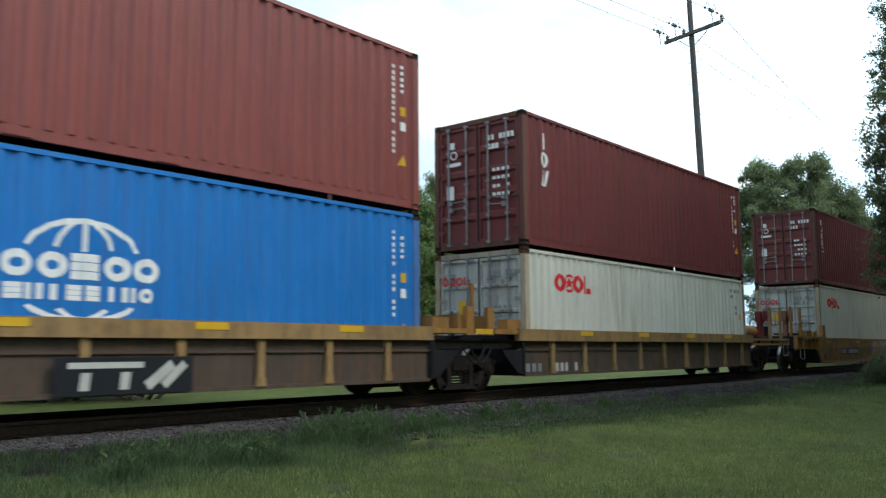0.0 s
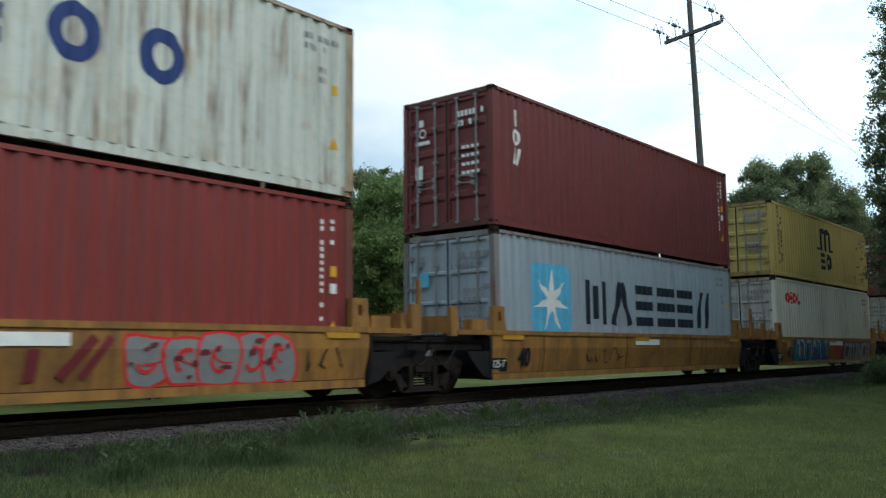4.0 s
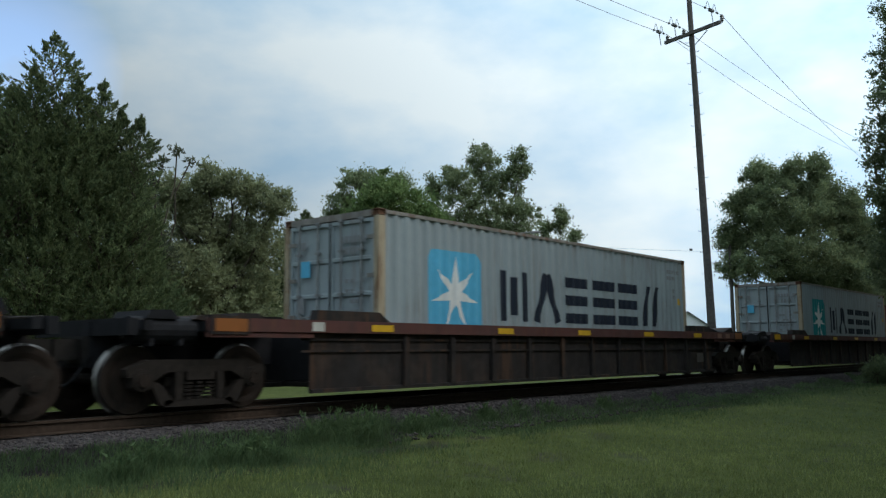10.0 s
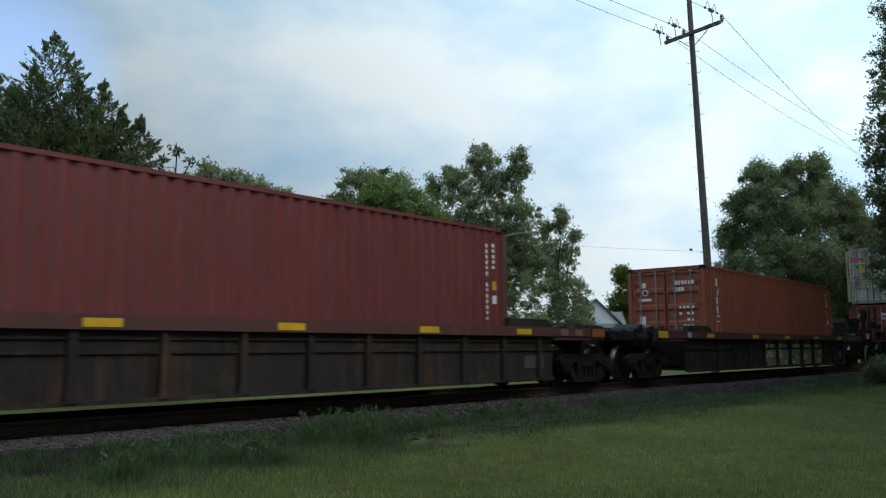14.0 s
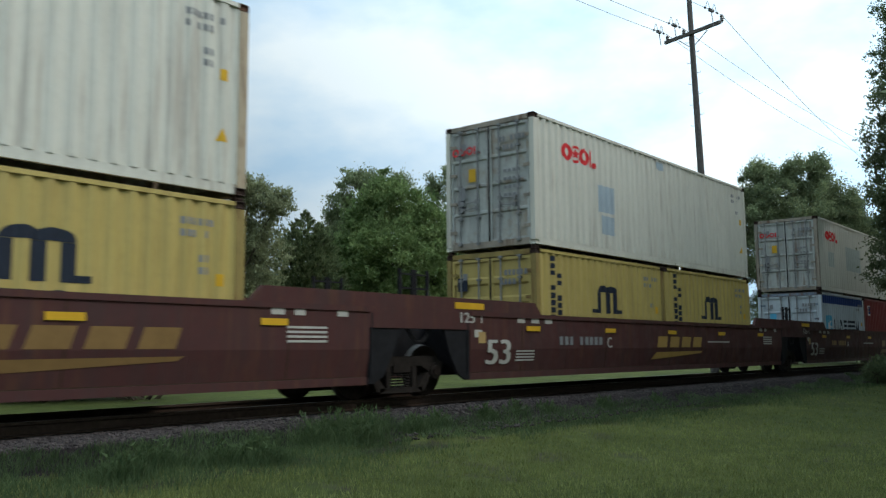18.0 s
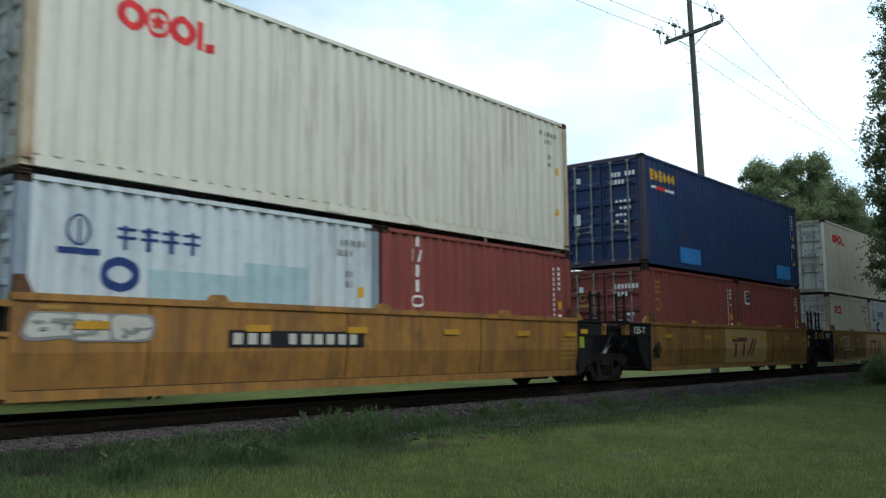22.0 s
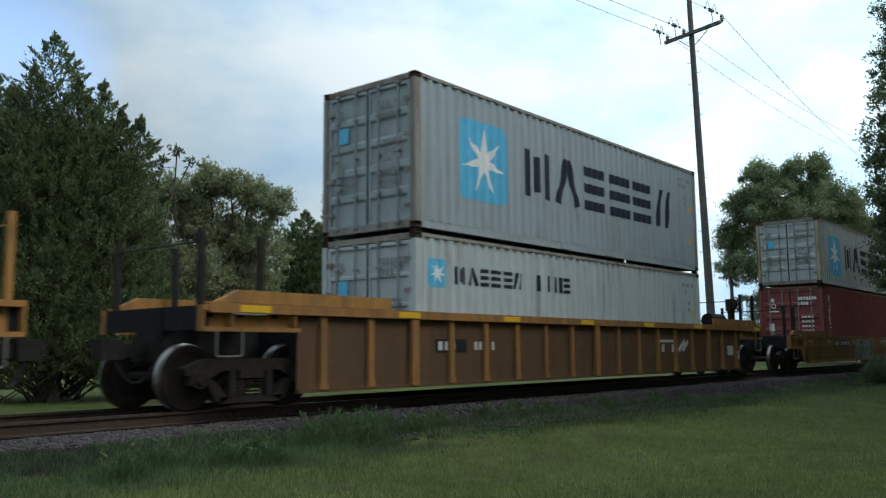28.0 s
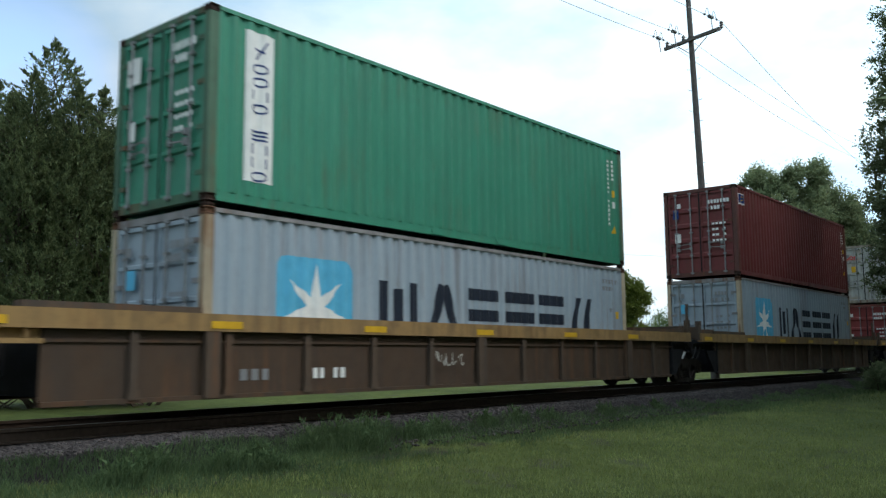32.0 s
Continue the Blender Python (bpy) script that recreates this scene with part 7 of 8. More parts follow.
for sd in (-1, 1):
    ya, yb = sorted((sd * (HALF + 0.01), sd * (HALF - 0.12)))
    for o in ([(-4.0, 1.285), (0.1, 1.285), (0.02, 1.44), (-3.9, 1.44)], [(12.1, 1.285), (16.2, 1.285), (16.1, 1.44), (12.18, 1.44)]):
        bm = bmesh.new()
        prism(bm, o, ya, yb)
        part("raised_end", bm, CAR["brown"], V)
for n in "WXY":
    c = cars[n]
    reflectors(c, None, (-3.2, 0.05, 3.0, 6.0, 9.1, 12.0), 1.22, 1.32, 0.52, CHORD_Y)
    for sd in (-1, 1):
        for a in (0.1, 6.2, 12.1):
            bm = bmesh.new()
            box(bm, a - 0.12, a + 0.12, *sorted((sd * (HALF + 0.012), sd * (HALF - 0.06))), 0.28, 1.19)
            part("wide_rib", bm, CAR["dirt_brown"], c)
        ya, yb = sorted((sd * HALF, sd * (HALF - 0.25)))
        for a in (-2.5, 12.3):
            bm = bmesh.new()
            box(bm, a, a + 2.4, ya, yb, 1.42, 1.50)
            part("raised_end", bm, CAR["dirt_brown"], c)
stencil(cars["W"], None, 0.62, 1.4, 0.5, 0.66, None, "grey", 4, WEB_Y)
stencil(cars["W"], None, 1.85, 2.7, 0.5, 0.66, None, "white", 6, WEB_Y)
scrawl(cars["W"], None, 4.75, 5.6, 0.65, 0.92, 5, "lightgrey", 41, 0.02)

# ---- the load ----
HC, STD = 2.896, 2.591
TWENTY = 6.058
FLOOR = 0.35


def lock_mesh():
    def make(bm):
        box(bm, -0.06, 0.06, -0.05, 0.05, -0.077, 0.002)
        box(bm, -0.08, 0.08, -0.065, 0.065, -0.05, -0.028)
    return cached("twist_lock", make)


def load(name, upper, *lower):
    """Lower containers end to end in the well, then the upper one on top; each is (maker, options)."""
    made, x = [], 0.0
    floor = FLOOR + (0.04 if name in "MNO" else 0.0)
    top = floor
    for fn, kw in lower:
        length, height = kw.get("length", 12.192), kw.get("height", HC)
        made.append(place_on_train(fn(**kw), AT[name] + x, floor))
        x += length + 0.076
        top = floor + height
    if upper:
        fn, kw = upper
        box_up = fn(**kw)
        for x in (0.0, 12.192 - 0.178):
            for sd in (-1, 1):
                put("twist_lock", lock_mesh(), CASTING, box_up, at=(x + 0.087, sd * (WIDE / 2 - 0.08), 0))
        made.append(place_on_train(box_up, AT[name], top + 0.075))
    return made


def box_40(label, colour, logo=None, height=HC, length=12.192, wavy=True, post="", seed=0):
    c = container(label, colour, length, height, wavy, post, seed)
    light = colour in ("white", "rusted", "grey", "palegrey", "coolgrey", "lightblue", "yellow")
    ink = "dark" if light else "white"
    s = Sheet()
    if light:
        for k, n in enumerate((8, 5, 0, 2, 2)):
            slugs(s, length - 1.05 + 0.3 * (k > 2), height - 0.42 - k * 0.17, n, 0.065, 0.10, 0.03, False, seed + k)
    else:
        slugs(s, length - 0.70, height - 0.35, 15 if length > 7 else 10, 0.06, 0.075, 0.035, True, seed + 1)
        slugs(s, length - 0.47, height - 0.33, 5, 0.06, 0.075, 0.035, True, seed + 2)
        s.rect(length - 0.47, height - 1.52, length - 0.34, height - 1.36)
    decal(c, s, "grey" if light else ink, "unreadable code down the wall", length)
    s = Sheet().rect(length - 0.47, height - 1.25, length - 0.34, height - 1.08)
    s.faces.append([(length - 0.52, 0.75), (length - 0.32, 0.75), (length - 0.42, 0.95)])
    decal(c, s, "yellow", "yellow warning marks", length)
    e = Sheet()
    for k in range(2):
        slugs(e, 0.30, height - 0.55 - k * 0.2, 7 - 3 * k, 0.085, 0.12, 0.02, False, seed + 3 + k)
    for k in range(4):
        slugs(e, 0.42, height - 1.25 - k * 0.18, 4, 0.10, 0.07, 0.02, False, seed + 9 + k)
    e.rect(-0.85, height - 1.75, -0.65, height - 1.45).rect(-0.75, height - 0.6, -0.62, height - 0.45)
    end_decal(c, e, "grey" if light else ink, "unreadable door markings")
    if logo:
        logo(c, length, height)
    return c


def red_flower(c, length, height):
    """A red mark of joined rings and a bar, on the wall and on the door."""
    s = Sheet()
    k = 0.78 if length < 7 else 1.0
    x, h = (0.73 if length < 7 else 1.18), 0.41 * k
    z = height - 0.86 if length > 7 else height - 0.75
    w = 0.205 * k
    s.ring(x + w, z + h / 2, w, h / 2, 0.105 * k)
    s.ring(x + w * 2.9, z + h / 2, w, h / 2, 0.06 * k).star(x + w * 2.9, z + h / 2, w * 0.62, w * 0.3, 5)
    s.ring(x + w * 4.8, z + h / 2, w, h / 2, 0.105 * k)
    s.rect(x + w * 5.85, z, x + w * 5.85 + 0.12 * k, z + h)
    s.rect(x + w * 5.85 + 0.16 * k, z, x + 1.49 * k, z + 0.13 * k)
    decal(c, s, "red", "red mark of rings", length)
    e = Sheet()
    for j in range(3):
        e.ring(-0.92 + j * 0.2, height - 0.62, 0.095, 0.095, 0.045)
    e.rect(-0.40, height - 0.71, -0.35, height - 0.53).rect(-0.33, height - 0.71, -0.24, height - 0.66)
    end_decal(c, e, "red", "red mark of rings")
    end_decal(c, Sheet().rect(-0.55, height - 1.35, -0.35, height - 1.05), "yellow", "yellow notice")
    end_decal(c, Sheet().rect(-0.85, height - 2.05, -0.68, height - 1.75), "dark", "dark notice")


def star_mark(x=1.29, z=None, size=1.6, bars_x=3.5, bars_h=1.02, teal="sky", kinds="waeeek", pitch=1.20, bars_z=None):
    def logo(c, length, height):
        zz = height - 2.18 if z is None else z
        decal(c, Sheet().rounded(x, zz, x + size, zz + size, 0.12 * size), teal, "light blue square", length)
        s = Sheet().star(x + size / 2, zz + size / 2, size * 0.44, size * 0.13, 7)
        side_marks(c, s, length, 0.007, "white", "white seven-pointed star")
        bz = (height - 1.85 if bars_z is None else bars_z)
        t = blocks(Sheet(), bars_x, bz, bars_h * (pitch - 0.21), bars_h, bars_h * 0.21, kinds, bars_h * 0.22)
        decal(c, t, "dark", "row of heavy dark shapes", length)
        e = Sheet().rect(-0.75, height - 1.1, -0.5, height - 0.8)
        end_decal(c, e, "sky", "light blue square")
    return logo


def column_mark(x, z, w, h, gap, kinds, ink):
    def logo(c, length, height):
        decal(c, column(Sheet(), x, z, w, h, gap, kinds), ink, "column of heavy shapes", length)
        end_decal(c, Sheet().ring(-0.65, height - 0.75, 0.1, 0.1, 0.03).rect(-0.85, height - 1.0, -0.45, height - 0.92), ink, "round mark")
    return logo


def panel_column(c, length, height):
    """A white panel with a column of blue shapes."""
    long = length > 7
    x0, x1, lo, hi = (0.66, 1.20, 0.38, 2.68) if long else (0.70, 1.13, 0.45, 2.2)
    decal(c, Sheet().rect(x0, lo, x1, hi), "white", "white upright panel", length)
    h = (hi - lo) * 0.068
    s = column(Sheet(), x0 + 0.12, hi - (hi - lo) * 0.21, x1 - x0 - 0.24, h, h * 0.32, "oovo evvo")
    s.seg(x0 + 0.2, hi - 0.42, x1 - 0.15, hi - 0.12, 0.03).seg(x0 + 0.18, hi - 0.25, x1 - 0.2, hi - 0.3, 0.03)
    side_marks(c, s, length, 0.007, "navy", "column of blue shapes")
    end_decal(c, Sheet().rect(-0.92, height - 0.85, -0.55, height - 0.42), "white", "white notice")


def big_arches(c, length, height):
    s = Sheet()
    long = length > 7
    x, z, w, h = (5.49, 1.30, 1.36, 0.90) if long else (2.6, 1.27, 0.96, 0.66)
    for j in range(3):
        s.rect(x + j * w * 0.40, z, x + j * w * 0.40 + w * 0.2, z + h * 0.735)
    for j in range(2):
        s.ring(x + w * (0.3 + 0.4 * j), z + h * 0.74, w * 0.3, h * 0.26, w * 0.17, 0, 180)
    s.seg(x - w * 0.28, z + 0.05, x + 0.02, z + 0.05, 0.09).seg(x + w, z + 0.05, x + w * 1.2, z + 0.05, 0.09)
    q = h * 0.42
    for j in range(3):
        s.rect(x, z - 0.10 - q * (0.38 + 0.66 * j), x + w * 0.45, z - 0.10 - q * (0.66 * j))
    s.ring(x + w * 0.78, z - 0.08 - q * 0.88, w * 0.25, q * 0.85, w * 0.16)
    decal(c, s, "dark", "heavy arched mark over rings", length)
    s = Sheet()
    cx = 0.70 if long else 0.62
    slugs(s, cx, height - 0.13, 13, 0.14, 0.125, 0.035, True, 3)
    slugs(s, cx + 0.27, height - 0.5, 10, 0.13, 0.125, 0.035, True, 4)
    decal(c, s, "dark", "two columns of unreadable dark characters", length)
    end_decal(c, Sheet().rect(-0.9, height - 0.85, -0.62, height - 0.55), "dark", "dark square mark")


def flag_mark(x, z, w, h, ground="white"):
    def logo(c, length, height):
        decal(c, Sheet().rect(x, z, x + w, z + h), ground, "framed label", length)
        side_marks(c, Sheet().rect(x + 0.03, z + h * 0.15, x + w - 0.03, z + h - 0.03), length, 0.007, "navy")
        s = Sheet()
        for k in (0.3, 0.6):
            s.faces.append([(x + w * 0.2, z + h * k), (x + w * 0.55, z + h * (k + 0.05)), (x + w * 0.85, z + h * (k + 0.2)), (x + w * 0.3, z + h * (k + 0.13))])
        side_marks(c, s, length, 0.010, "yellow")
        end_decal(c, Sheet().rect(-0.9, height - 0.95, -0.7, height - 0.65), "navy", "small blue label")
    return logo


def letters_wide(x, z, w, h, pitch, kinds, ink):
    def logo(c, length, height):
        decal(c, blocks(Sheet(), x, z, w, h, pitch - w, kinds, h * 0.25), ink, "row of heavy shapes", length)
        s = Sheet().ring(0.78, height - 0.62, 0.16, 0.2, 0.03).rect(0.76, height - 0.78, 0.80, height - 0.48).rect(0.50, height - 0.92, 1.06, height - 0.84)
        for k in range(4):
            o = 1.28 + k * 0.33
            s.rect(o, height - 0.68, o + 0.27, height - 0.64).rect(o + 0.10, height - 0.82, o + 0.16, height - 0.50).rect(o, height - 0.57, o + 0.27, height - 0.53)
        decal(c, s, ink, "ring mark and small unreadable characters", length)
    return logo


WHITE_L = "white container with a red ring mark and rust streaks"
COLUMN_LONG = column_mark(0.76, 2.53, 0.36, 0.215, 0.055, "ikiiov", "white")


def column_box(label="maroon container with white column lettering shapes", colour="maroon", **kw):
    return (box_40, dict(label=label, colour=colour, logo=COLUMN_LONG, **kw))


def ring_box(height=HC, length=12.192, seed=0, label=WHITE_L):
    return (box_40, dict(label=label, colour="white", logo=red_flower, height=height, length=length, wavy=False, post="rustpost" if seed in (4, 21, 30, 2) else "", seed=seed))


def star_box(height=HC, seed=0, logo=None, label="light grey container with a white star and dark lettering shapes"):
    return (box_40, dict(label=label, colour="coolgrey" if seed in (9, 52, 54) else "grey", logo=logo or star_mark(), height=height, wavy=False, seed=seed, post="rustpost" if seed != 9 else ""))


COLUMN_SHORT = column_mark(0.71, 2.53, 0.28, 0.36, 0.055, "iok", "white")


def globe(c, length, height):
    s = Sheet()
    blocks(s, 4.95, 1.36, 0.37, 0.32, 0.05, "ooeoo", 0.10)
    blocks(s, 5.0, 1.10, 0.20, 0.19, 0.045, "evieeivo", 0.06)
    s.ring(5.95, 1.62, 0.78, 0.50, 0.07, 15, 165).ring(5.95, 1.62, 0.40, 0.50, 0.06, 15, 165).rect(5.92, 1.70, 5.98, 2.08)
    s.ring(5.95, 1.16, 0.78, 0.34, 0.07, 205, 250).ring(5.95, 1.16, 0.78, 0.34, 0.07, 290, 335).ring(5.95, 1.16, 0.4, 0.32, 0.06, 215, 325)
    decal(c, s, "white", "white globe mark over two rows of shapes", length)


def two_tone(c, length, height):
    s = blocks(Sheet(), 0.45, height - 0.62, 0.24, 0.29, 0.025, "eoeooo", 0.085)
    decal(c, s, "yellow", "row of yellow shapes", length)
    decal(c, Sheet().rect(0.85, height - 0.86, 1.35, height - 0.76, 0.3), "red", "", length)
    decal(c, Sheet().rect(0.54, height - 0.84, 0.80, height - 0.77, 0.3).rect(1.4, height - 0.85, 1.9, height - 0.78, 0.3), "white", "", length)
    decal(c, Sheet().rect(2.19, 0.18, 3.52, 0.62).rect(9.94, 0.2, 11.27, 0.67), "brightblue", "bright blue repaint patches", length)
    decal(c, Sheet().rect(0.75, 0.5, 1.5, 1.2), "faint", "dull green repaint patch", length)


def banner(c, length, height):
    decal(c, Sheet().rect(0.59, 2.08, 1.80, 2.65), "white", "framed label", length)
    side_marks(c, Sheet().rect(0.63, 2.33, 1.76, 2.62), length, 0.007, "dark")
    s = Sheet()
    for k in range(4):
        s.seg(0.95 + k * 0.04, 2.52 - k * 0.015, 1.75, 2.58 - k * 0.055, 0.028)
    side_marks(c, s, length, 0.010, "yellow")
    s = blocks(Sheet(), 0.66, 2.12, 0.19, 0.2, 0.04, "iveob", 0.06)
    side_marks(c, s, length, 0.007, "navy")


def patches(*rects, ink="patch"):
    def logo(c, length, height):
        red_flower(c, length, height)
        s = Sheet()
        for r in rects:
            s.rect(*r)
        side_marks(c, s, length, 0.0035, ink, "grey repaint patches")
    return logo


def blue_top(c, length, height):
    star_mark(0.61, 0.9, 0.8, 1.67, 0.45, bars_z=1.1, pitch=1.36)(c, length, height)
    decal(c, Sheet().rect(0.17, height - 0.42, length - 0.17, height - 0.11), "navy", "dark blue band under the roof", length)


def white_with(logo, seed):
    return (box_40, dict(label="white container with a red ring mark and grey repaint patches", colour="white", logo=logo, wavy=False, seed=seed))


def small(label, colour, logo=None, seed=0, wavy=True):
    return (box_40, dict(label=label, colour=colour, logo=logo, height=STD, length=TWENTY, seed=seed, wavy=wavy))


RED40 = "brick red corrugated container"
load("A", (box_40, dict(label=RED40, colour="oxide", seed=40)), (box_40, dict(label="bright blue container with a white globe mark", colour="blue", logo=globe, height=HC, seed=41)))
load("B", (box_40, dict(label="maroon container with white column lettering shapes", colour="maroon", logo=COLUMN_SHORT, seed=1)), ring_box(STD, seed=2))
load("C", column_box(seed=3), ring_box(seed=4))
load("D", (box_40, dict(label="rust-streaked white container with blue lettering shapes", colour="rusted", logo=letters_wide(3.30, 1.10, 0.70, 0.78, 1.24, "ooeoo", "navy"), wavy=False, seed=6, post="rustpost")),
     (box_40, dict(label="dark red container with a small blue flag label", colour="red", logo=flag_mark(0.67, 2.12, 0.40, 0.43), seed=7)))
load("E", (box_40, dict(label="maroon container with white column lettering shapes", colour="maroon", logo=COLUMN_SHORT, seed=8)), star_box(seed=9))
load("F", (box_40, dict(label="mustard yellow container with a heavy dark mark", colour="yellow", logo=big_arches, height=STD, seed=10)), ring_box(seed=12))
load("G", column_box(seed=13), ring_box(seed=14))
load("H", None, star_box(STD, 16))
load("I", None, star_box(seed=17))
load("J", None, star_box(seed=18, logo=star_mark(teal="teal")))
load("K", None, (box_40, dict(label="maroon container with a black and yellow label", colour="maroon", logo=banner, seed=19)))
load("L", None, column_box("orange-brown container with white column lettering shapes", "orange", seed=20))
load("M", ring_box(seed=21), small("dark red short container with a blue disc", "red", lambda c, l, h: decal(c, Sheet().disc(0.92, 1.97, 0.24, 0.24), "sky", "blue disc", l), 22),
     small("mustard yellow short container with a heavy dark mark", "yellow", big_arches, 23))
load("N", white_with(patches((2.8, 1.03, 3.53, 1.68), (2.9, 0.5, 3.5, 0.95), (5.93, 2.55, 6.4, 2.76), ink="bluepatch"), 24), small("mustard yellow short container with a heavy dark mark", "yellow", big_arches, 25),
     small("mustard yellow short container with a white sticker", "yellow", big_arches, 26))
load("O", white_with(patches((3.9, 1.0, 6.06, 2.0), (9.37, 0.97, 11.69, 1.92), (1.3, 1.0, 2.1, 1.6)), 27), small("pale blue short container with a star mark", "lightblue", blue_top, 28, False),
     small("dark red short container with a small flag label", "red", flag_mark(0.68, 1.85, 0.40, 0.43), 29))
def patched_blue(c, length, height):
    decal(c, Sheet().rect(1.75, 0.2, 3.6, 1.55).rect(3.3, 0.2, 4.5, 1.75), "pale_teal", "pale teal repaint patches", length)
    letters_wide(1.07, 1.23, 0.55, 0.45, 0.8, "o", "navy")(c, length, height)


load("P", ring_box(seed=30), small("pale blue short container with blue marks", "lightblue", patched_blue, 31, False), small("oxide red short container with white column shapes", "oxide", COLUMN_LONG, 32))
load("Q", (box_40, dict(label="navy blue container with yellow lettering shapes and repaint patches", colour="navy", logo=two_tone, seed=33)),
     small("oxide red short container with cream shapes", "oxide", column_mark(0.50, 2.25, 0.4, 0.33, 0.12, "eo", "gold"), 34), small("oxide red short container with a small flag label", "oxide", flag_mark(0.68, 1.85, 0.40, 0.43), 35))
load("R", ring_box(seed=36), ring_box(STD, TWENTY, 37, "white short container with a red ring mark"), small("pale blue short container with blue marks", "lightblue", letters_wide(1.15, 1.15, 0.55, 0.5, 0.8, "o", "navy"), 38, False))
PANEL_BOX = dict(colour="teal", logo=panel_column, wavy=False)
teal_boxes = load("S", (box_40, dict(label="teal container with a white upright panel and rust", seed=39, **PANEL_BOX)), small("teal short container with a white upright panel", "teal", panel_column, 42, False), small("mustard yellow short container with a heavy dark mark", "yellow", big_arches, 43))
load("T", ring_box(seed=44), small("mustard yellow short container with a heavy dark mark", "yellow", big_arches, 45), small("navy blue short container with an orange mark", "navy", lambda c, l, h: decal(c, Sheet().seg(0.70, 1.65, 1.75, 2.05, 0.09).seg(0.70, 2.05, 1.75, 1.65, 0.09), "gold", "orange crossed mark", l), 46))
load("U", (box_40, dict(label="silver grey container with a white star and dark lettering shapes", colour="grey", logo=star_mark(), seed=47, wavy=True)),
     (box_40, dict(label="pale grey container with a small star mark", colour="palegrey", logo=star_mark(0.37, 1.62, 0.52, 1.15, 0.34, kinds="waeeek iive", pitch=1.12, bars_z=1.70), height=STD, wavy=False, seed=48)))
load("V", (box_40, dict(label="pale grey container with a white star and dark lettering shapes", colour="palegrey", logo=star_mark(), height=STD, seed=49, post="rustpost")),
     column_box("red-brown container with white column lettering shapes", "oxide", seed=50))
load("W", (box_40, dict(label="green container with a white upright panel", colour="green", logo=panel_column, wavy=False, seed=51)), star_box(STD, 52))
load("X", (box_40, dict(label="maroon container with a small label", colour="maroon", logo=flag_mark(0.35, 2.28, 0.45, 0.36), seed=53)), star_box(seed=54))
load("Y", ring_box(seed=55), (box_40, dict(label="plain dark red corrugated container", colour="red", seed=56)))

# repaint patches and rust runs on the worn teal boxes
for box_i, length in ((-1, 12.192), (0, TWENTY)):
    c = teal_boxes[box_i]
    rnd = random.Random(17 + box_i)
    p, r = Sheet(), Sheet()
    for k in range(7 if length > 7 else 3):
        x, z = rnd.uniform(1.6, length - 2.2), rnd.choice((0.35, 0.5, 0.9, 1.2))
        p.rect(x, z, x + rnd.uniform(0.5, 1.4), z + rnd.uniform(0.2, 0.5))
    for k in range(26 if length > 7 else 8):
        x = rnd.uniform(1.4, length - 0.4)
        z = rnd.choice((0.20, 0.22, 0.35, 0.8, 2.2))
        r.rect(x, z, x + rnd.uniform(0.02, 0.07), z + rnd.uniform(0.06, 0.32))
    decal(c, p, "petrol", "dull repaint patches", length)
    side_marks(c, r, length, 0.006, "rust", "rust runs")

# ---- trees, poles, houses ----
def polar(az, d):
    return d * math.sin(radians(az)), d * math.cos(radians(az))


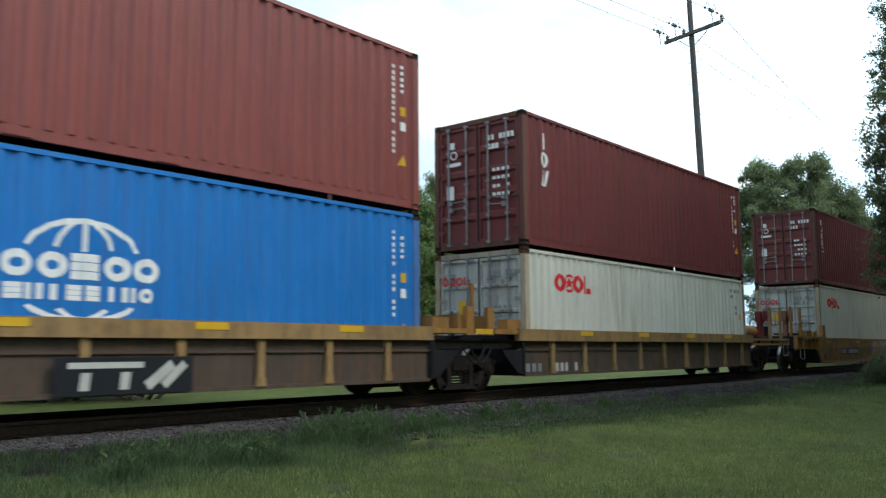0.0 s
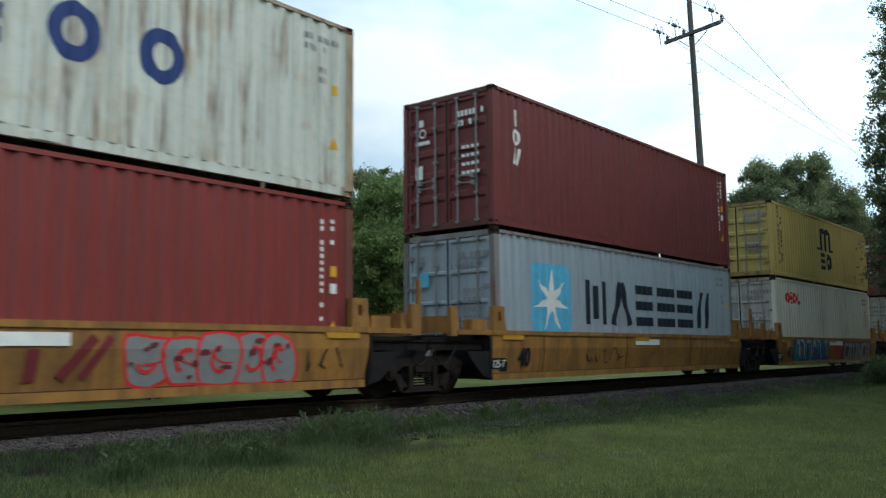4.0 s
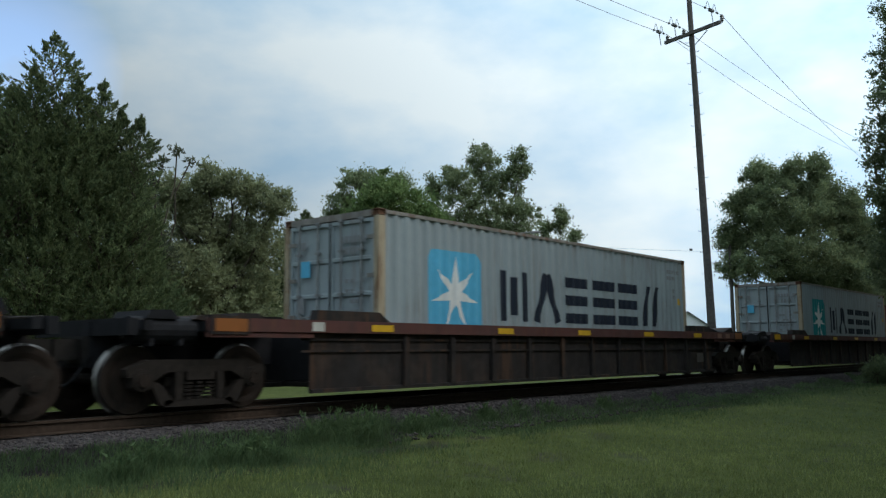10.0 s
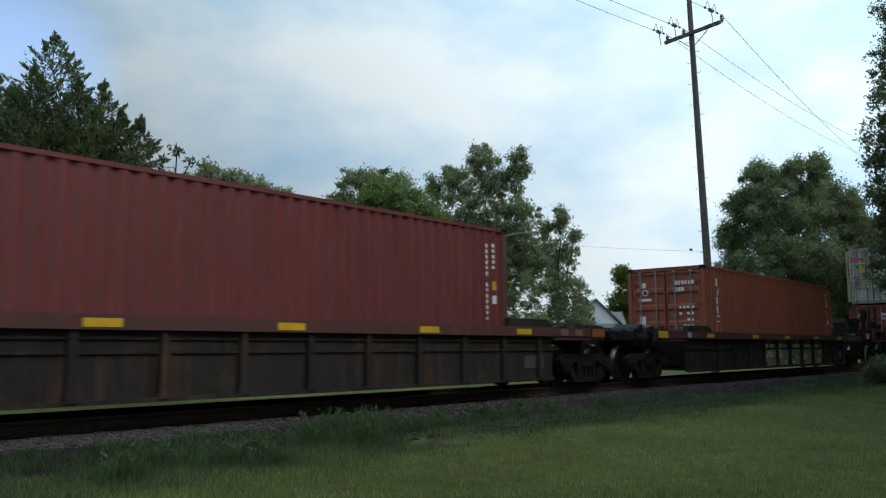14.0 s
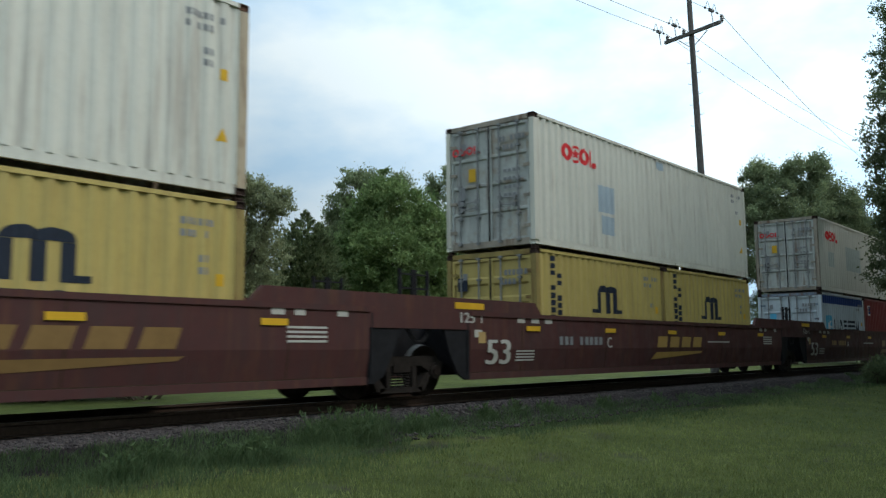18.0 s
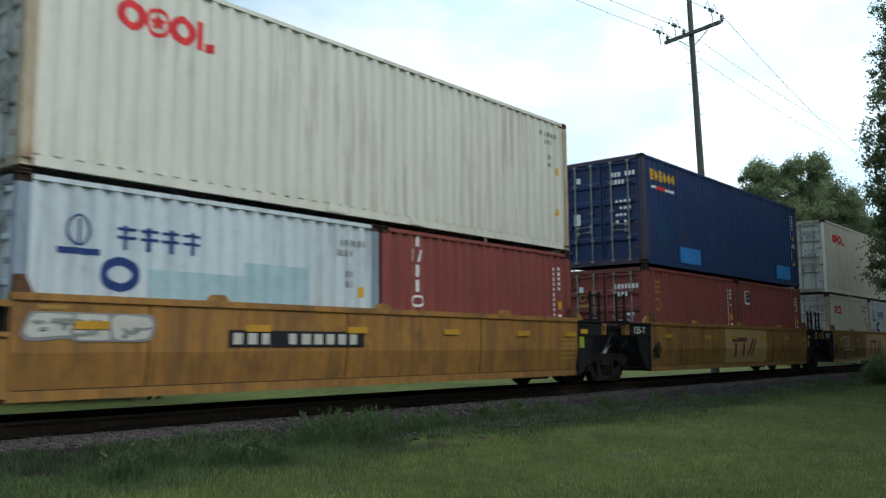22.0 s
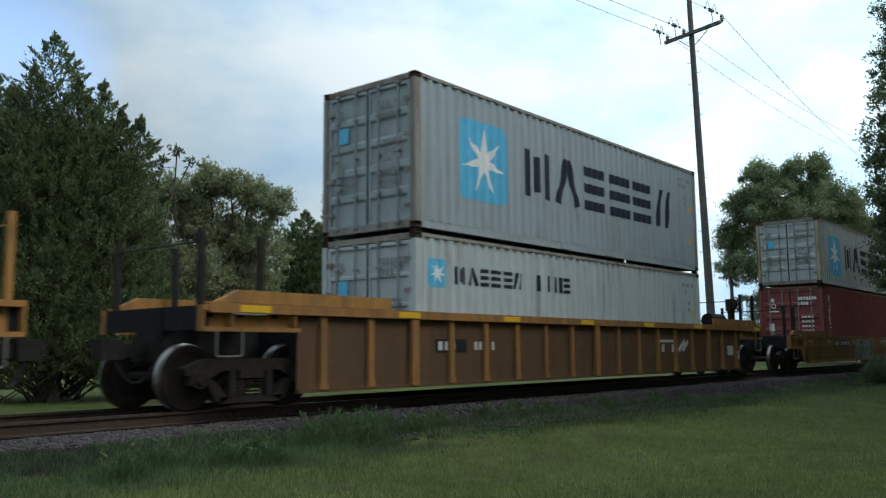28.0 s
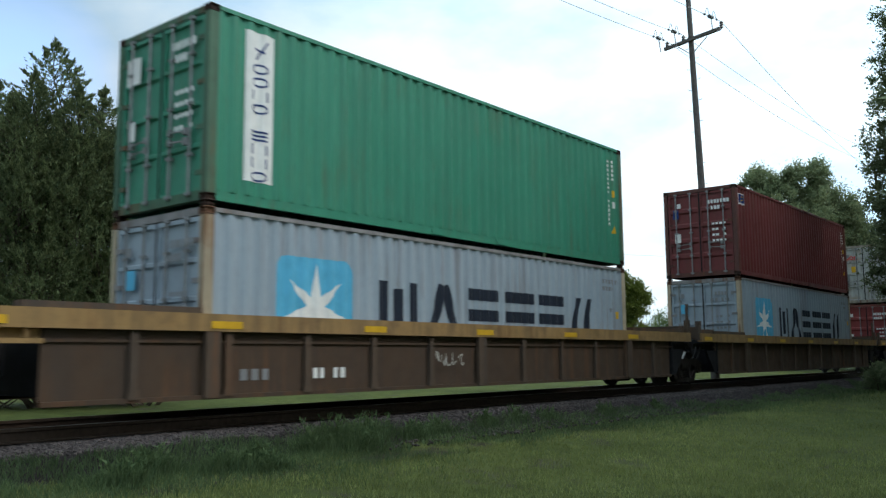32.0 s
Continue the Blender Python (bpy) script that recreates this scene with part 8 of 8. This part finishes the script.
def build_trees():
    x, y = polar(26.37, 24)
    cedar("dense dark green cedar with a pointed top", x, y, [(-0.25, 0.25, 9.55, 0.62), (-0.91, -0.14, 8.43, 0.43), (0.05, -0.6, 8.18, 0.52), (0.65, -0.74, 8.27, 0.5), (1.0, -1.0, 7.54, 0.44),
          (1.41, -1.31, 7.39, 0.44), (-1.34, 0.13, 7.83, 0.56), (0.08, 0.03, 7.39, 0.88), (0.86, -0.88, 6.48, 0.73), (-0.42, 0.8, 6.97, 1.03), (1.61, -0.62, 5.58, 0.6), (1.2, -0.9, 4.2, 1.1), (-0.6, -0.4, 4.4, 1.1), (1.9, -1.0, 3.4, 1.0), (0.6, 0.4, 3.6, 1.2)], 1, 300000)
    x, y = polar(22.6, 25)
    cedar("dark green cedar beside a taller one", x, y, [(-0.08, 0.09, 8.65, 0.67), (-0.54, 0.49, 8.5, 0.8), (0.11, -0.36, 7.57, 0.59), (0.3, -0.5, 5.4, 0.8)], 2, 90000)
    x, y = polar(31.6, 31)
    tree("small_tree", "thin young tree with sparse leaves", x, y, 7.8, [(-0.1, 0.1, 8.1, 0.18, 0.55), (0.3, -0.1, 7.7, 0.18, 0.35), (0.6, -0.5, 8.1, 0.2, 0.29), (1.0, -0.7, 7.8, 0.18, 0.16), (-0.2, 0.4, 7.0, 0.31, 0.66),
         (0.1, 0.2, 6.9, 0.27, 0.66), (-0.7, 0.2, 6.6, 0.27, 0.57), (-0.4, 0.2, 5.6, 0.5, 0.8), (0.3, 0, 4.6, 0.7, 0.9)], 2600, 0.085, "young", 4, 0.07, 0.2, clump=0.16, stray=0.25)
    x, y = polar(35.97, 34)
    tree("bushy_tree", "wide bushy grey-green tree", x, y, 8, [(-0.7, 0.0, 7.6, 0.73, 0.68), (-0.1, -0.6, 7.5, 0.64, 0.64), (0.8, -0.7, 7.3, 0.7, 0.7), (1.2, -1.7, 6.8, 0.65, 0.69), (-1.7, 1.0, 7.1, 0.77, 0.81),
         (-0.9, 0.9, 6.9, 0.87, 0.97), (-2.3, 1.1, 5.4, 0.71, 1.15), (-0.1, 0.7, 5.6, 1.53, 1.53), (1.1, -0.5, 5.2, 1.31, 1.53), (-1.9, -0.5, 3.9, 1.42, 1.02), (0.8, -0.3, 3.6, 1.52, 0.87), (0, 0, 2.2, 2.4, 1.3)], 95000, 0.068, "olive", 5, 0.16, 0.3, clump=0.26, gaps=0.04, stray=0.18)
    x, y = polar(41.53, 38)
    cedar("small pointed conifer among leafy trees", x, y, [(0.19, 0.51, 7.42, 0.65), (-0.24, 0.75, 6.69, 0.55), (0.52, -0.1, 6.79, 0.55)], 6, 40000, spray=0.06, widest=1.7)
    x, y = polar(43.13, 45)
    cedar("dark conifer behind a maple", x, y, [(0.17, -0.19, 7.9, 0.7), (0.04, 0.52, 7.66, 0.59)], 7, 30000, spray=0.07, widest=1.8)
    x, y = polar(47.19, 42)
    tree("maple_tree", "round dense green maple", x, y, 9.6, [(-0.6, -0.2, 8.5, 1.25, 1.25), (-1.1, 0.8, 7.4, 1.26, 1.37), (0.3, -1.1, 7.6, 1.25, 1.36), (1.6, -1.2, 6.6, 1.11, 1.39), (-1.6, 1.4, 6.0, 1.04, 1.36),
         (-1.2, -0.9, 5.6, 2.12, 1.98), (1.3, -1.3, 4.8, 1.26, 1.65), (-0.6, 1.7, 4.4, 1.44, 1.53), (-0.6, -0.6, 3.5, 2.14, 1.02), (0, 0, 2.4, 2.2, 1.0)], 100000, 0.092, "maple", 8, 0.2, 0.25, clump=0.42, gaps=0.16, stray=0.14)
    x, y = polar(44.97, 58)
    tree("poplar_tree", "pale grey-green tree behind a maple", x, y, 13, [(-0.6, -0.6, 12.4, 1.5, 1.05), (-1.1, 0.8, 11.4, 0.91, 1.06), (-1.0, 1.8, 10.3, 0.69, 0.99), (2.4, -0.8, 12.8, 1.25, 0.7), (-0.8, 1.4, 8.5, 1.29, 1.52),
         (1.1, 1.1, 9.8, 1.95, 1.95), (0, 0, 6.5, 2.6, 2.0)], 42000, 0.10, "silver", 9, 0.2, 0.2, clump=0.40, gaps=0.24)
    x, y = polar(53.32, 60)
    tree("tall_open_tree", "tall airy grey-green tree with open gaps", x, y, 15.8, [(0.3, 0.7, 14.5, 1.04, 1.25), (1.2, -2.1, 14.1, 0.87, 1.18), (-2.1, 1.0, 12.7, 1.32, 1.25), (0.9, -0.4, 12.8, 1.67, 1.52), (-2.2, 2.9, 12.3, 0.63, 1.35),
         (-1.3, 0.7, 10.5, 2.19, 1.64), (0.2, -2.1, 9.9, 1.93, 1.7), (-0.4, -0.5, 8.2, 3.11, 1.55), (-0.1, -0.2, 5.7, 3.42, 1.94), (0, 0, 3.2, 3.4, 1.6), (0.8, -1.1, 7.9, 1.5, 1.3), (1.7, -2.4, 7.2, 1.3, 1.5)], 100000, 0.095, "silver", 10, 0.28, 0.1, clump=0.36, gaps=0.40, stray=0.20)
    x, y = polar(57.85, 66)
    tree("open_tree", "airy grey-green tree beside a taller one", x, y, 10, [(-0.2, -0.5, 10.8, 0.85, 1.03), (0.4, -1.2, 9.7, 0.68, 0.68), (-0.5, 0.6, 10.5, 0.69, 0.86), (1.1, 0.7, 8.5, 1.83, 1.48), (0.4, 0.1, 5.6, 2.06, 1.71), (0, 0, 3.2, 2.4, 1.6)],
         30000, 0.10, "silver", 11, 0.18, 0.1, clump=0.38, gaps=0.34, stray=0.20)
    x, y = polar(62.32, 98)
    tree("yellow_green_tree", "rounded yellow-green tree beyond a house", x, y, 10.5, [(-0.7, 0.4, 9.3, 0.94, 1.5), (0.0, -1.0, 8.2, 1.05, 1.24), (-0.2, 0.0, 6.4, 2.11, 1.87), (0.5, -1.9, 7.3, 0.62, 0.99), (0, 0, 3.6, 2.4, 1.6)],
         20000, 0.15, "lime", 12, 0.25, 0.2, clump=0.5)
    for az, h in ((59.25, 6.6), (59.6, 6.2)):
        x, y = polar(az, 84)
        cedar("narrow columnar evergreen by the house", x, y, [(0, 0, h, 0.55)], int(az * 100), 6000, widest=0.75, spray=0.09)
    x, y = polar(72.09, 70)
    tree("large_tree", "large dark green spreading tree", x, y, 15.6, [(-0.1, -2.3, 14.3, 1.18, 1.34), (-0.5, 1.6, 14.3, 1.39, 1.3), (-1.1, -0.6, 14.1, 1.43, 1.35), (-1.2, 3.3, 12.3, 1.05, 0.79), (-0.9, -0.5, 11.3, 3.29, 2.44),
         (-0.2, 2.9, 10.5, 1.84, 1.84), (1.9, -2.6, 11.3, 1.96, 1.79), (2.1, -4.5, 9.3, 1.84, 1.84), (-1.1, 4.2, 9.8, 0.96, 1.05), (-1.0, -0.6, 7.9, 4.09, 2.17), (-0.7, 3.5, 7.6, 1.48, 1.57), (0.2, -4.1, 6.5, 2.77, 1.96),
         (0.8, -0.6, 5.0, 3.73, 1.7), (0.5, 0, 2.8, 3.6, 1.5), (2.0, -3.9, 10.7, 1.5, 1.3), (2.6, -6.2, 7.6, 2.0, 2.0), (1.1, -2.7, 12.9, 1.5, 1.4), (-0.6, 2.2, 12.7, 1.4, 1.2), (1.5, -4.0, 11.9, 1.1, 1.0)], 210000, 0.10, "dark", 13, 0.35, 0.15, clump=0.5, gaps=0.12, stray=0.10)
    x, y = polar(76.0, 78)
    tree("large_tree", "dark green tree beside a larger one", x, y, 12, [(0, 0, 7.5, 3.6, 3.4), (3, 0, 5.5, 3.6, 4.0), (-2.6, 0, 4.6, 3.4, 3.8), (0, 0, 3, 4.5, 2.4)], 60000, 0.13, "dark", 14, 0.3, 0.15, clump=0.7)
    # on the camera's side of the track
    x, y = polar(78.21, 37)
    tree("large_tree", "large dark tree overhanging the lawn", x, y, 15, [(-0.2, -0.5, 14.1, 0.87, 0.83), (0.0, -0.4, 12.3, 0.96, 0.96), (-0.8, -0.3, 10.7, 0.89, 0.68), (-0.5, -0.1, 9.3, 0.94, 0.86), (0.6, 0.8, 8.6, 0.71, 0.4),
         (-0.6, 0.1, 7.1, 0.85, 0.96), (0.4, 0.2, 5.7, 1.0, 1.04), (0.3, 0.3, 4.2, 1.04, 0.86), (1.2, -1.6, 12.3, 1.75, 2.41), (0.2, -1.4, 7.5, 1.69, 2.53), (1.0, -2.6, 5.0, 1.8, 2.0)],
         60000, 0.075, "shade", 15, 0.3, 0.1, clump=0.28, gaps=0.25, stray=0.22)
    x, y = polar(76.6, 36.0)
    tree("bush", "small leafy bush at the foot of the ballast", x, y, 1.0, [(0, 0, 0.45, 0.50, 0.45), (0.7, 0.1, 0.5, 0.55, 0.5), (1.5, 0.1, 0.5, 0.6, 0.5)], 12000, 0.035, "shade", 16, 0.03, 0.3, clump=0.14)
    # unseen trees right of the view, added to shade the farther containers
    for az, d, h in ((93, 27, 15), (92, 31, 17), (92, 36, 17), (103, 30, 16), (98, 46, 18), (88, 56, 17), (112, 40, 16), (90, 43, 17), (93, 50, 17), (89, 66, 18), (91, 77, 18), (90, 92, 18)):
        x, y = polar(az, d)
        tree("large_tree", "large tree out of view, added to shade the train", x, y, h, [(0, 0, h * 0.65, h * 0.29, h * 0.37), (h * 0.15, -1, h * 0.42, h * 0.26, h * 0.30), (-h * 0.14, 1, h * 0.42, h * 0.26, h * 0.30)], 5000, 0.62, "dark", int(az), 0.4, clump=1.5, twigs=False)
    # an unseen belt of trees behind the camera, added to cut the sky's light
    for i in range(13):
        x, y, h = ((-38 + i * 8.2, -26 - 6 * (i % 3), (8, 9, 8, 10)[i % 4]) if i < 6 else (12 + (i - 6) * 7.0, -7.5 - 3.5 * (i % 2), 17 + i % 3))
        tree("large_tree", "unseen tree behind the camera, added to block sky light", x, y, h, [(0, 0, h * 0.65, h * 0.31, h * 0.38), (h * 0.24, 0, h * 0.38, h * 0.30, h * 0.32), (-h * 0.24, 0, h * 0.38, h * 0.30, h * 0.32)], 3000, 0.66, "broad", 200 + i, 0.3, clump=1.5, twigs=False)
    for i in range(10):
        az = (5, 12, 30, 33.5, 38.5, 50, 64.5, 80.5, 84, -4)[i]
        d = (34, 33, 60, 62, 70, 90, 150, 110, 120, 36)[i]
        x, y = polar(az, d)
        h = (9, 9, 7, 7, 8, 8, 9, 13, 13, 9)[i]
        tree("far_tree", "green tree in the distance", x, y, h, [(0, 0, h * 0.62, h * 0.32, h * 0.38), (h * 0.25, 0, h * 0.42, h * 0.30, h * 0.36), (-h * 0.25, 0, h * 0.4, h * 0.30, h * 0.36)], 9000, 0.18, "broad", 30 + i, 0.2, clump=0.7, twigs=False)


POLE = plain("weathered_pole_timber", (0.125, 0.115, 0.108), 0.85, 0.35, 12.0)
PORCELAIN = plain("grey_porcelain", (0.10, 0.10, 0.10), 0.3, 0.2)
WIRE = plain("aluminium_wire", (0.42, 0.42, 0.43), 0.5, 0.2, 9.0, 0.2)


def build_pole():
    x, y = polar(67.53, 36.3)
    z0 = ground_z(x, y)
    pole = new("utility_pole")
    tagged(pole, "tall weathered timber utility pole with one crossarm", "utility pole")
    pole.location = (x, y, z0)
    h = 16.4
    # leans a little down the line
    top = Vector((-0.0654 * h, 0, h))
    bm = bmesh.new()
    tube(bm, (0, 0, -0.2), top, 0.175, 16, 0.095)
    part("mast", bm, POLE, pole)
    for i in range(24):
        c = top * (0.26 + i * 0.026)
        a = radians(67.5 + (90 if i % 2 else -90) + 14)
        d = Vector((math.sin(a), math.cos(a), 0))
        bm = bmesh.new()
        pipe(bm, [c + d * 0.10, c + d * 0.24, c + d * 0.26 + Vector((0, 0, 0.05))], 0.010, 4)
        part("climbing_step", bm, GALV, pole)
    # the arm stands square to the wires
    arm = top * ((13.48 - z0) / h)
    along = Vector((math.cos(radians(74.18)), math.sin(radians(74.18)), 0))
    a0, a1 = arm + along * 1.26, arm - along * 1.526
    bm = bmesh.new()
    slab_box = [(0.055, 0.065), (-0.055, 0.065), (-0.055, -0.065), (0.055, -0.065)]
    cross = Vector((along.y, -along.x, 0))
    ends = [[bm.verts.new(e + cross * (p - 0.14) + Vector((0, 0, q))) for p, q in slab_box] for e in (a0, a1)]
    for i in range(4):
        bm.faces.new((ends[0][i], ends[0][(i + 1) % 4], ends[1][(i + 1) % 4], ends[1][i]))
    bm.faces.new(ends[0])
    bm.faces.new(ends[1][::-1])
    part("crossarm", bm, POLE, pole)
    for e in (a0, a1):
        bm = bmesh.new()
        tube(bm, arm.lerp(e, 0.52) - Vector((0, 0, 0.06)), arm - Vector((0, 0, 0.58)), 0.020, 5)
        part("brace", bm, GALV, pole)
    # wires: reach from the arm's middle, height of the insulator, then the fall and swing on either side of the pole
    for reach, up, fall_near, swing_near, fall_far, swing_far in ((1.233, 0.37, -0.187, 5.9, -0.020, 2.0), (0.378, 0.36, -0.169, 3.6, -0.018, 0.9), (-1.496, 0.32, -0.127, 0.1, -0.080, 3.4)):
        e = arm + along * reach
        bm = bmesh.new()
        tube(bm, e, e + Vector((0, 0, 0.12)), 0.022, 6)
        for k in range(3):
            tube(bm, e + Vector((0, 0, 0.08 + k * 0.09)), e + Vector((0, 0, 0.15 + k * 0.09)), 0.085, 10, 0.055)
        part("insulator", bm, PORCELAIN, pole, "dark ribbed insulator")
        tip = e + Vector((0, 0, up))

        def at_wire(t):
            f, g = (fall_near, swing_near) if t < 0 else (fall_far, swing_far)
            return tip + Vector((t * math.cos(radians(g)), t * math.sin(radians(g)), f * abs(t) + 0.0015 * t * t))
        bm = bmesh.new()
        pipe(bm, [pole.location + at_wire(2.0 * i) for i in range(-17, 31)], 0.011, 6)
        w = part("power_line", bm, WIRE, None)
        tagged(w, "thin bare overhead wire between poles", "power line", "wires on the pole")
        # line gear hung on the wire before the insulator
        c = at_wire(-1.05)
        bm = bmesh.new()
        tube(bm, at_wire(-1.2), at_wire(-0.9), 0.075, 8)
        tube(bm, c, c + Vector((0.16, 0, -0.55)), 0.018, 5)
        body = part("switch_gear", bm, PORCELAIN, pole)
        for far in (-1, 1):
            bm = bmesh.new()
            pipe(bm, [at_wire(-1.05 + far * (0.12 + 0.40 * k / 7)) + Vector((0, 0, 0.30 * math.sin(math.pi * k / 7))) for k in range(8)], 0.013, 4)
            part("jumper", bm, PORCELAIN, body)
            bm = bmesh.new()
            tube(bm, at_wire(-1.05 + far * 0.54), at_wire(-1.05 + far * 0.62), 0.045, 6)
            part("clamp", bm, PORCELAIN, body)
    # a far span wire with a small marker on it
    bm = bmesh.new()
    pipe(bm, [Vector((66.0, 46.4, 10.9)).lerp(Vector((77.9, 22.2, 8.9)), i / 12) - Vector((0, 0, 0.25 * math.sin(math.pi * i / 12))) for i in range(13)], 0.012, 4)
    w = tagged(part("power_line", bm, WIRE, None), "thin far wire with a dark marker", "power line", "wires on the pole")
    bm = bmesh.new()
    tube(bm, (73.05, 32.1, 9.62), (73.17, 31.86, 9.6), 0.10, 8)
    part("marker", bm, PORCELAIN, w)
    # a shorter pole beyond
    x, y = polar(68.72, 70)
    p2 = new("utility_pole")
    tagged(p2, "short dark timber pole before the trees", "utility pole")
    p2.location = (x, y, ground_z(x, y))
    bm = bmesh.new()
    tube(bm, (0, 0, -0.2), (0, 0, 9.2), 0.16, 10, 0.12)
    part("mast", bm, POLE, p2)


SIDING = plain("white_siding", (0.72, 0.73, 0.74), 0.6, 0.08, 3.0)
SHINGLE = plain("grey_shingles", (0.15, 0.155, 0.165), 0.9, 0.3, 6.0)
GLASSY = plain("dark_window_glass", (0.03, 0.035, 0.04), 0.1, 0.2)


def house(label, az, d, w, depth, eave, ridge, turn, windows=()):
    x, y = polar(az, d)
    h = new("house")
    tagged(h, label, "house", "houses beyond the railway")
    h.matrix_basis = pose(x, y, ground_z(x, y), 0, 0, turn)
    bm = bmesh.new()
    prism(bm, [(-w / 2, -0.3), (w / 2, -0.3), (w / 2, eave), (0, ridge), (-w / 2, eave)], 0, depth)
    part("wall", bm, SIDING, h)
    for s in (-1, 1):
        bm = bmesh.new()
        o = [(0, ridge + 0.02), (0, ridge + 0.2), (s * (w / 2 + 0.45), eave - 0.12), (s * (w / 2 + 0.45), eave - 0.28)]
        prism(bm, o if s < 0 else o[::-1], -0.35, depth + 0.35)
        part("roof", bm, SHINGLE, h)
    for wx, wz, ww, wh in windows:
        bm = bmesh.new()
        for a, b, c, e in ((wx - 0.1, wx, wz - 0.1, wz + wh + 0.1), (wx + ww, wx + ww + 0.1, wz - 0.1, wz + wh + 0.1), (wx, wx + ww, wz - 0.1, wz), (wx, wx + ww, wz + wh, wz + wh + 0.1)):
            box(bm, a, b, -0.06, 0.02, c, e)
        fr = part("window", bm, SIDING, h, "white framed window")
        bm = bmesh.new()
        box(bm, wx, wx + ww, -0.02, 0.02, wz, wz + wh)
        part("pane", bm, GLASSY, fr)
    return h


def build_houses():
    house("white gabled house with a grey roof among trees", 60.3, 92, 5.2, 9.0, 3.6, 6.3, -52, ((-0.3, 2.1, 0.9, 1.4),))
    x, y = polar(61.9, 92)
    house("low white wing of a house with a grey roof", 61.7, 95, 6.5, 4.5, 3.4, 5.0, 38, ((1.5, 1.8, 0.8, 1.2),))
    house("white house with a pale gable far off", 66.0, 120, 8.5, 8.0, 3.0, 6.0, -64)
    # street lamp on an arm among the trees
    x, y = polar(55.6, 52)
    lamp = new("street_lamp")
    tagged(lamp, "grey street lamp on a long curved arm", "street lamp")
    lamp.location, lamp.rotation_euler = (x, y, ground_z(x, y)), (0, 0, radians(-50))
    bm = bmesh.new()
    tube(bm, (-2.2, 0, 0), (-2.2, 0, 7.9), 0.10, 8, 0.07)
    part("post", bm, POLE, lamp)
    bm = bmesh.new()
    pipe(bm, [(-2.2, 0, 7.44), (-1.4, 0, 7.86), (-0.64, 0, 8.10), (0.0, 0, 8.18), (0.6, 0, 8.22)], 0.035)
    part("arm", bm, GALV, lamp)
    bm = bmesh.new()
    tube(bm, (0.55, 0, 8.21), (1.12, 0, 8.24), 0.10, 8, 0.06)
    part("lamp_head", bm, GALV, lamp)


build_ground()
build_track()
ballast_stones()
build_grass()
build_trees()
build_pole()
build_houses()
for wx, wy, ws, k in ((8.6, 9.3, 0.5, 1), (9.1, 9.2, 0.48, 2), (9.6, 9.35, 0.46, 3), (8.2, 9.2, 0.34, 4), (11.0, 9.25, 0.34, 5), (12.4, 9.35, 0.34, 6), (13.4, 9.4, 0.36, 7), (7.0, 8.9, 0.3, 8), (8.85, 8.9, 0.4, 14), (10.3, 9.15, 0.32, 15),
                      (16.5, 9.3, 0.3, 9), (6.3, 8.6, 0.33, 10), (5.6, 8.9, 0.36, 11), (19.0, 9.3, 0.28, 12), (5.0, 8.5, 0.3, 13), (6.8, 8.3, 0.26, 16), (14.4, 9.4, 0.3, 17)):
    weed_clump(wx, wy, ws, k)

# ---- what moves ----
def motions():
    times = [4.0 * i for i in range(9)]
    for ob, u, z in MOVING:
        walk(ob, [(t, Matrix.Translation((u - run(t), TRACK_Y, z))) for t in times])
    # the wheels roll without slipping; alike wheelsets share one set of keys
    for i, sets in enumerate(WHEELSETS):
        rows = []
        for f in range(0, 32 * FPS + 1):
            t = f / FPS
            turn = -math.degrees(run(t) / WHEEL_R) % 360.0
            rows.append((t, pose(AXLES[i], 0, WHEEL_R, 0, turn, 0)))
        walk(sets[0], rows)
        act, slot = sets[0].animation_data.action, sets[0].animation_data.action_slot
        for ob in sets[1:]:
            ob.rotation_mode = "QUATERNION"
            ob.animation_data_create()
            ob.animation_data.action = act
            ob.animation_data.action_slot = slot


motions()
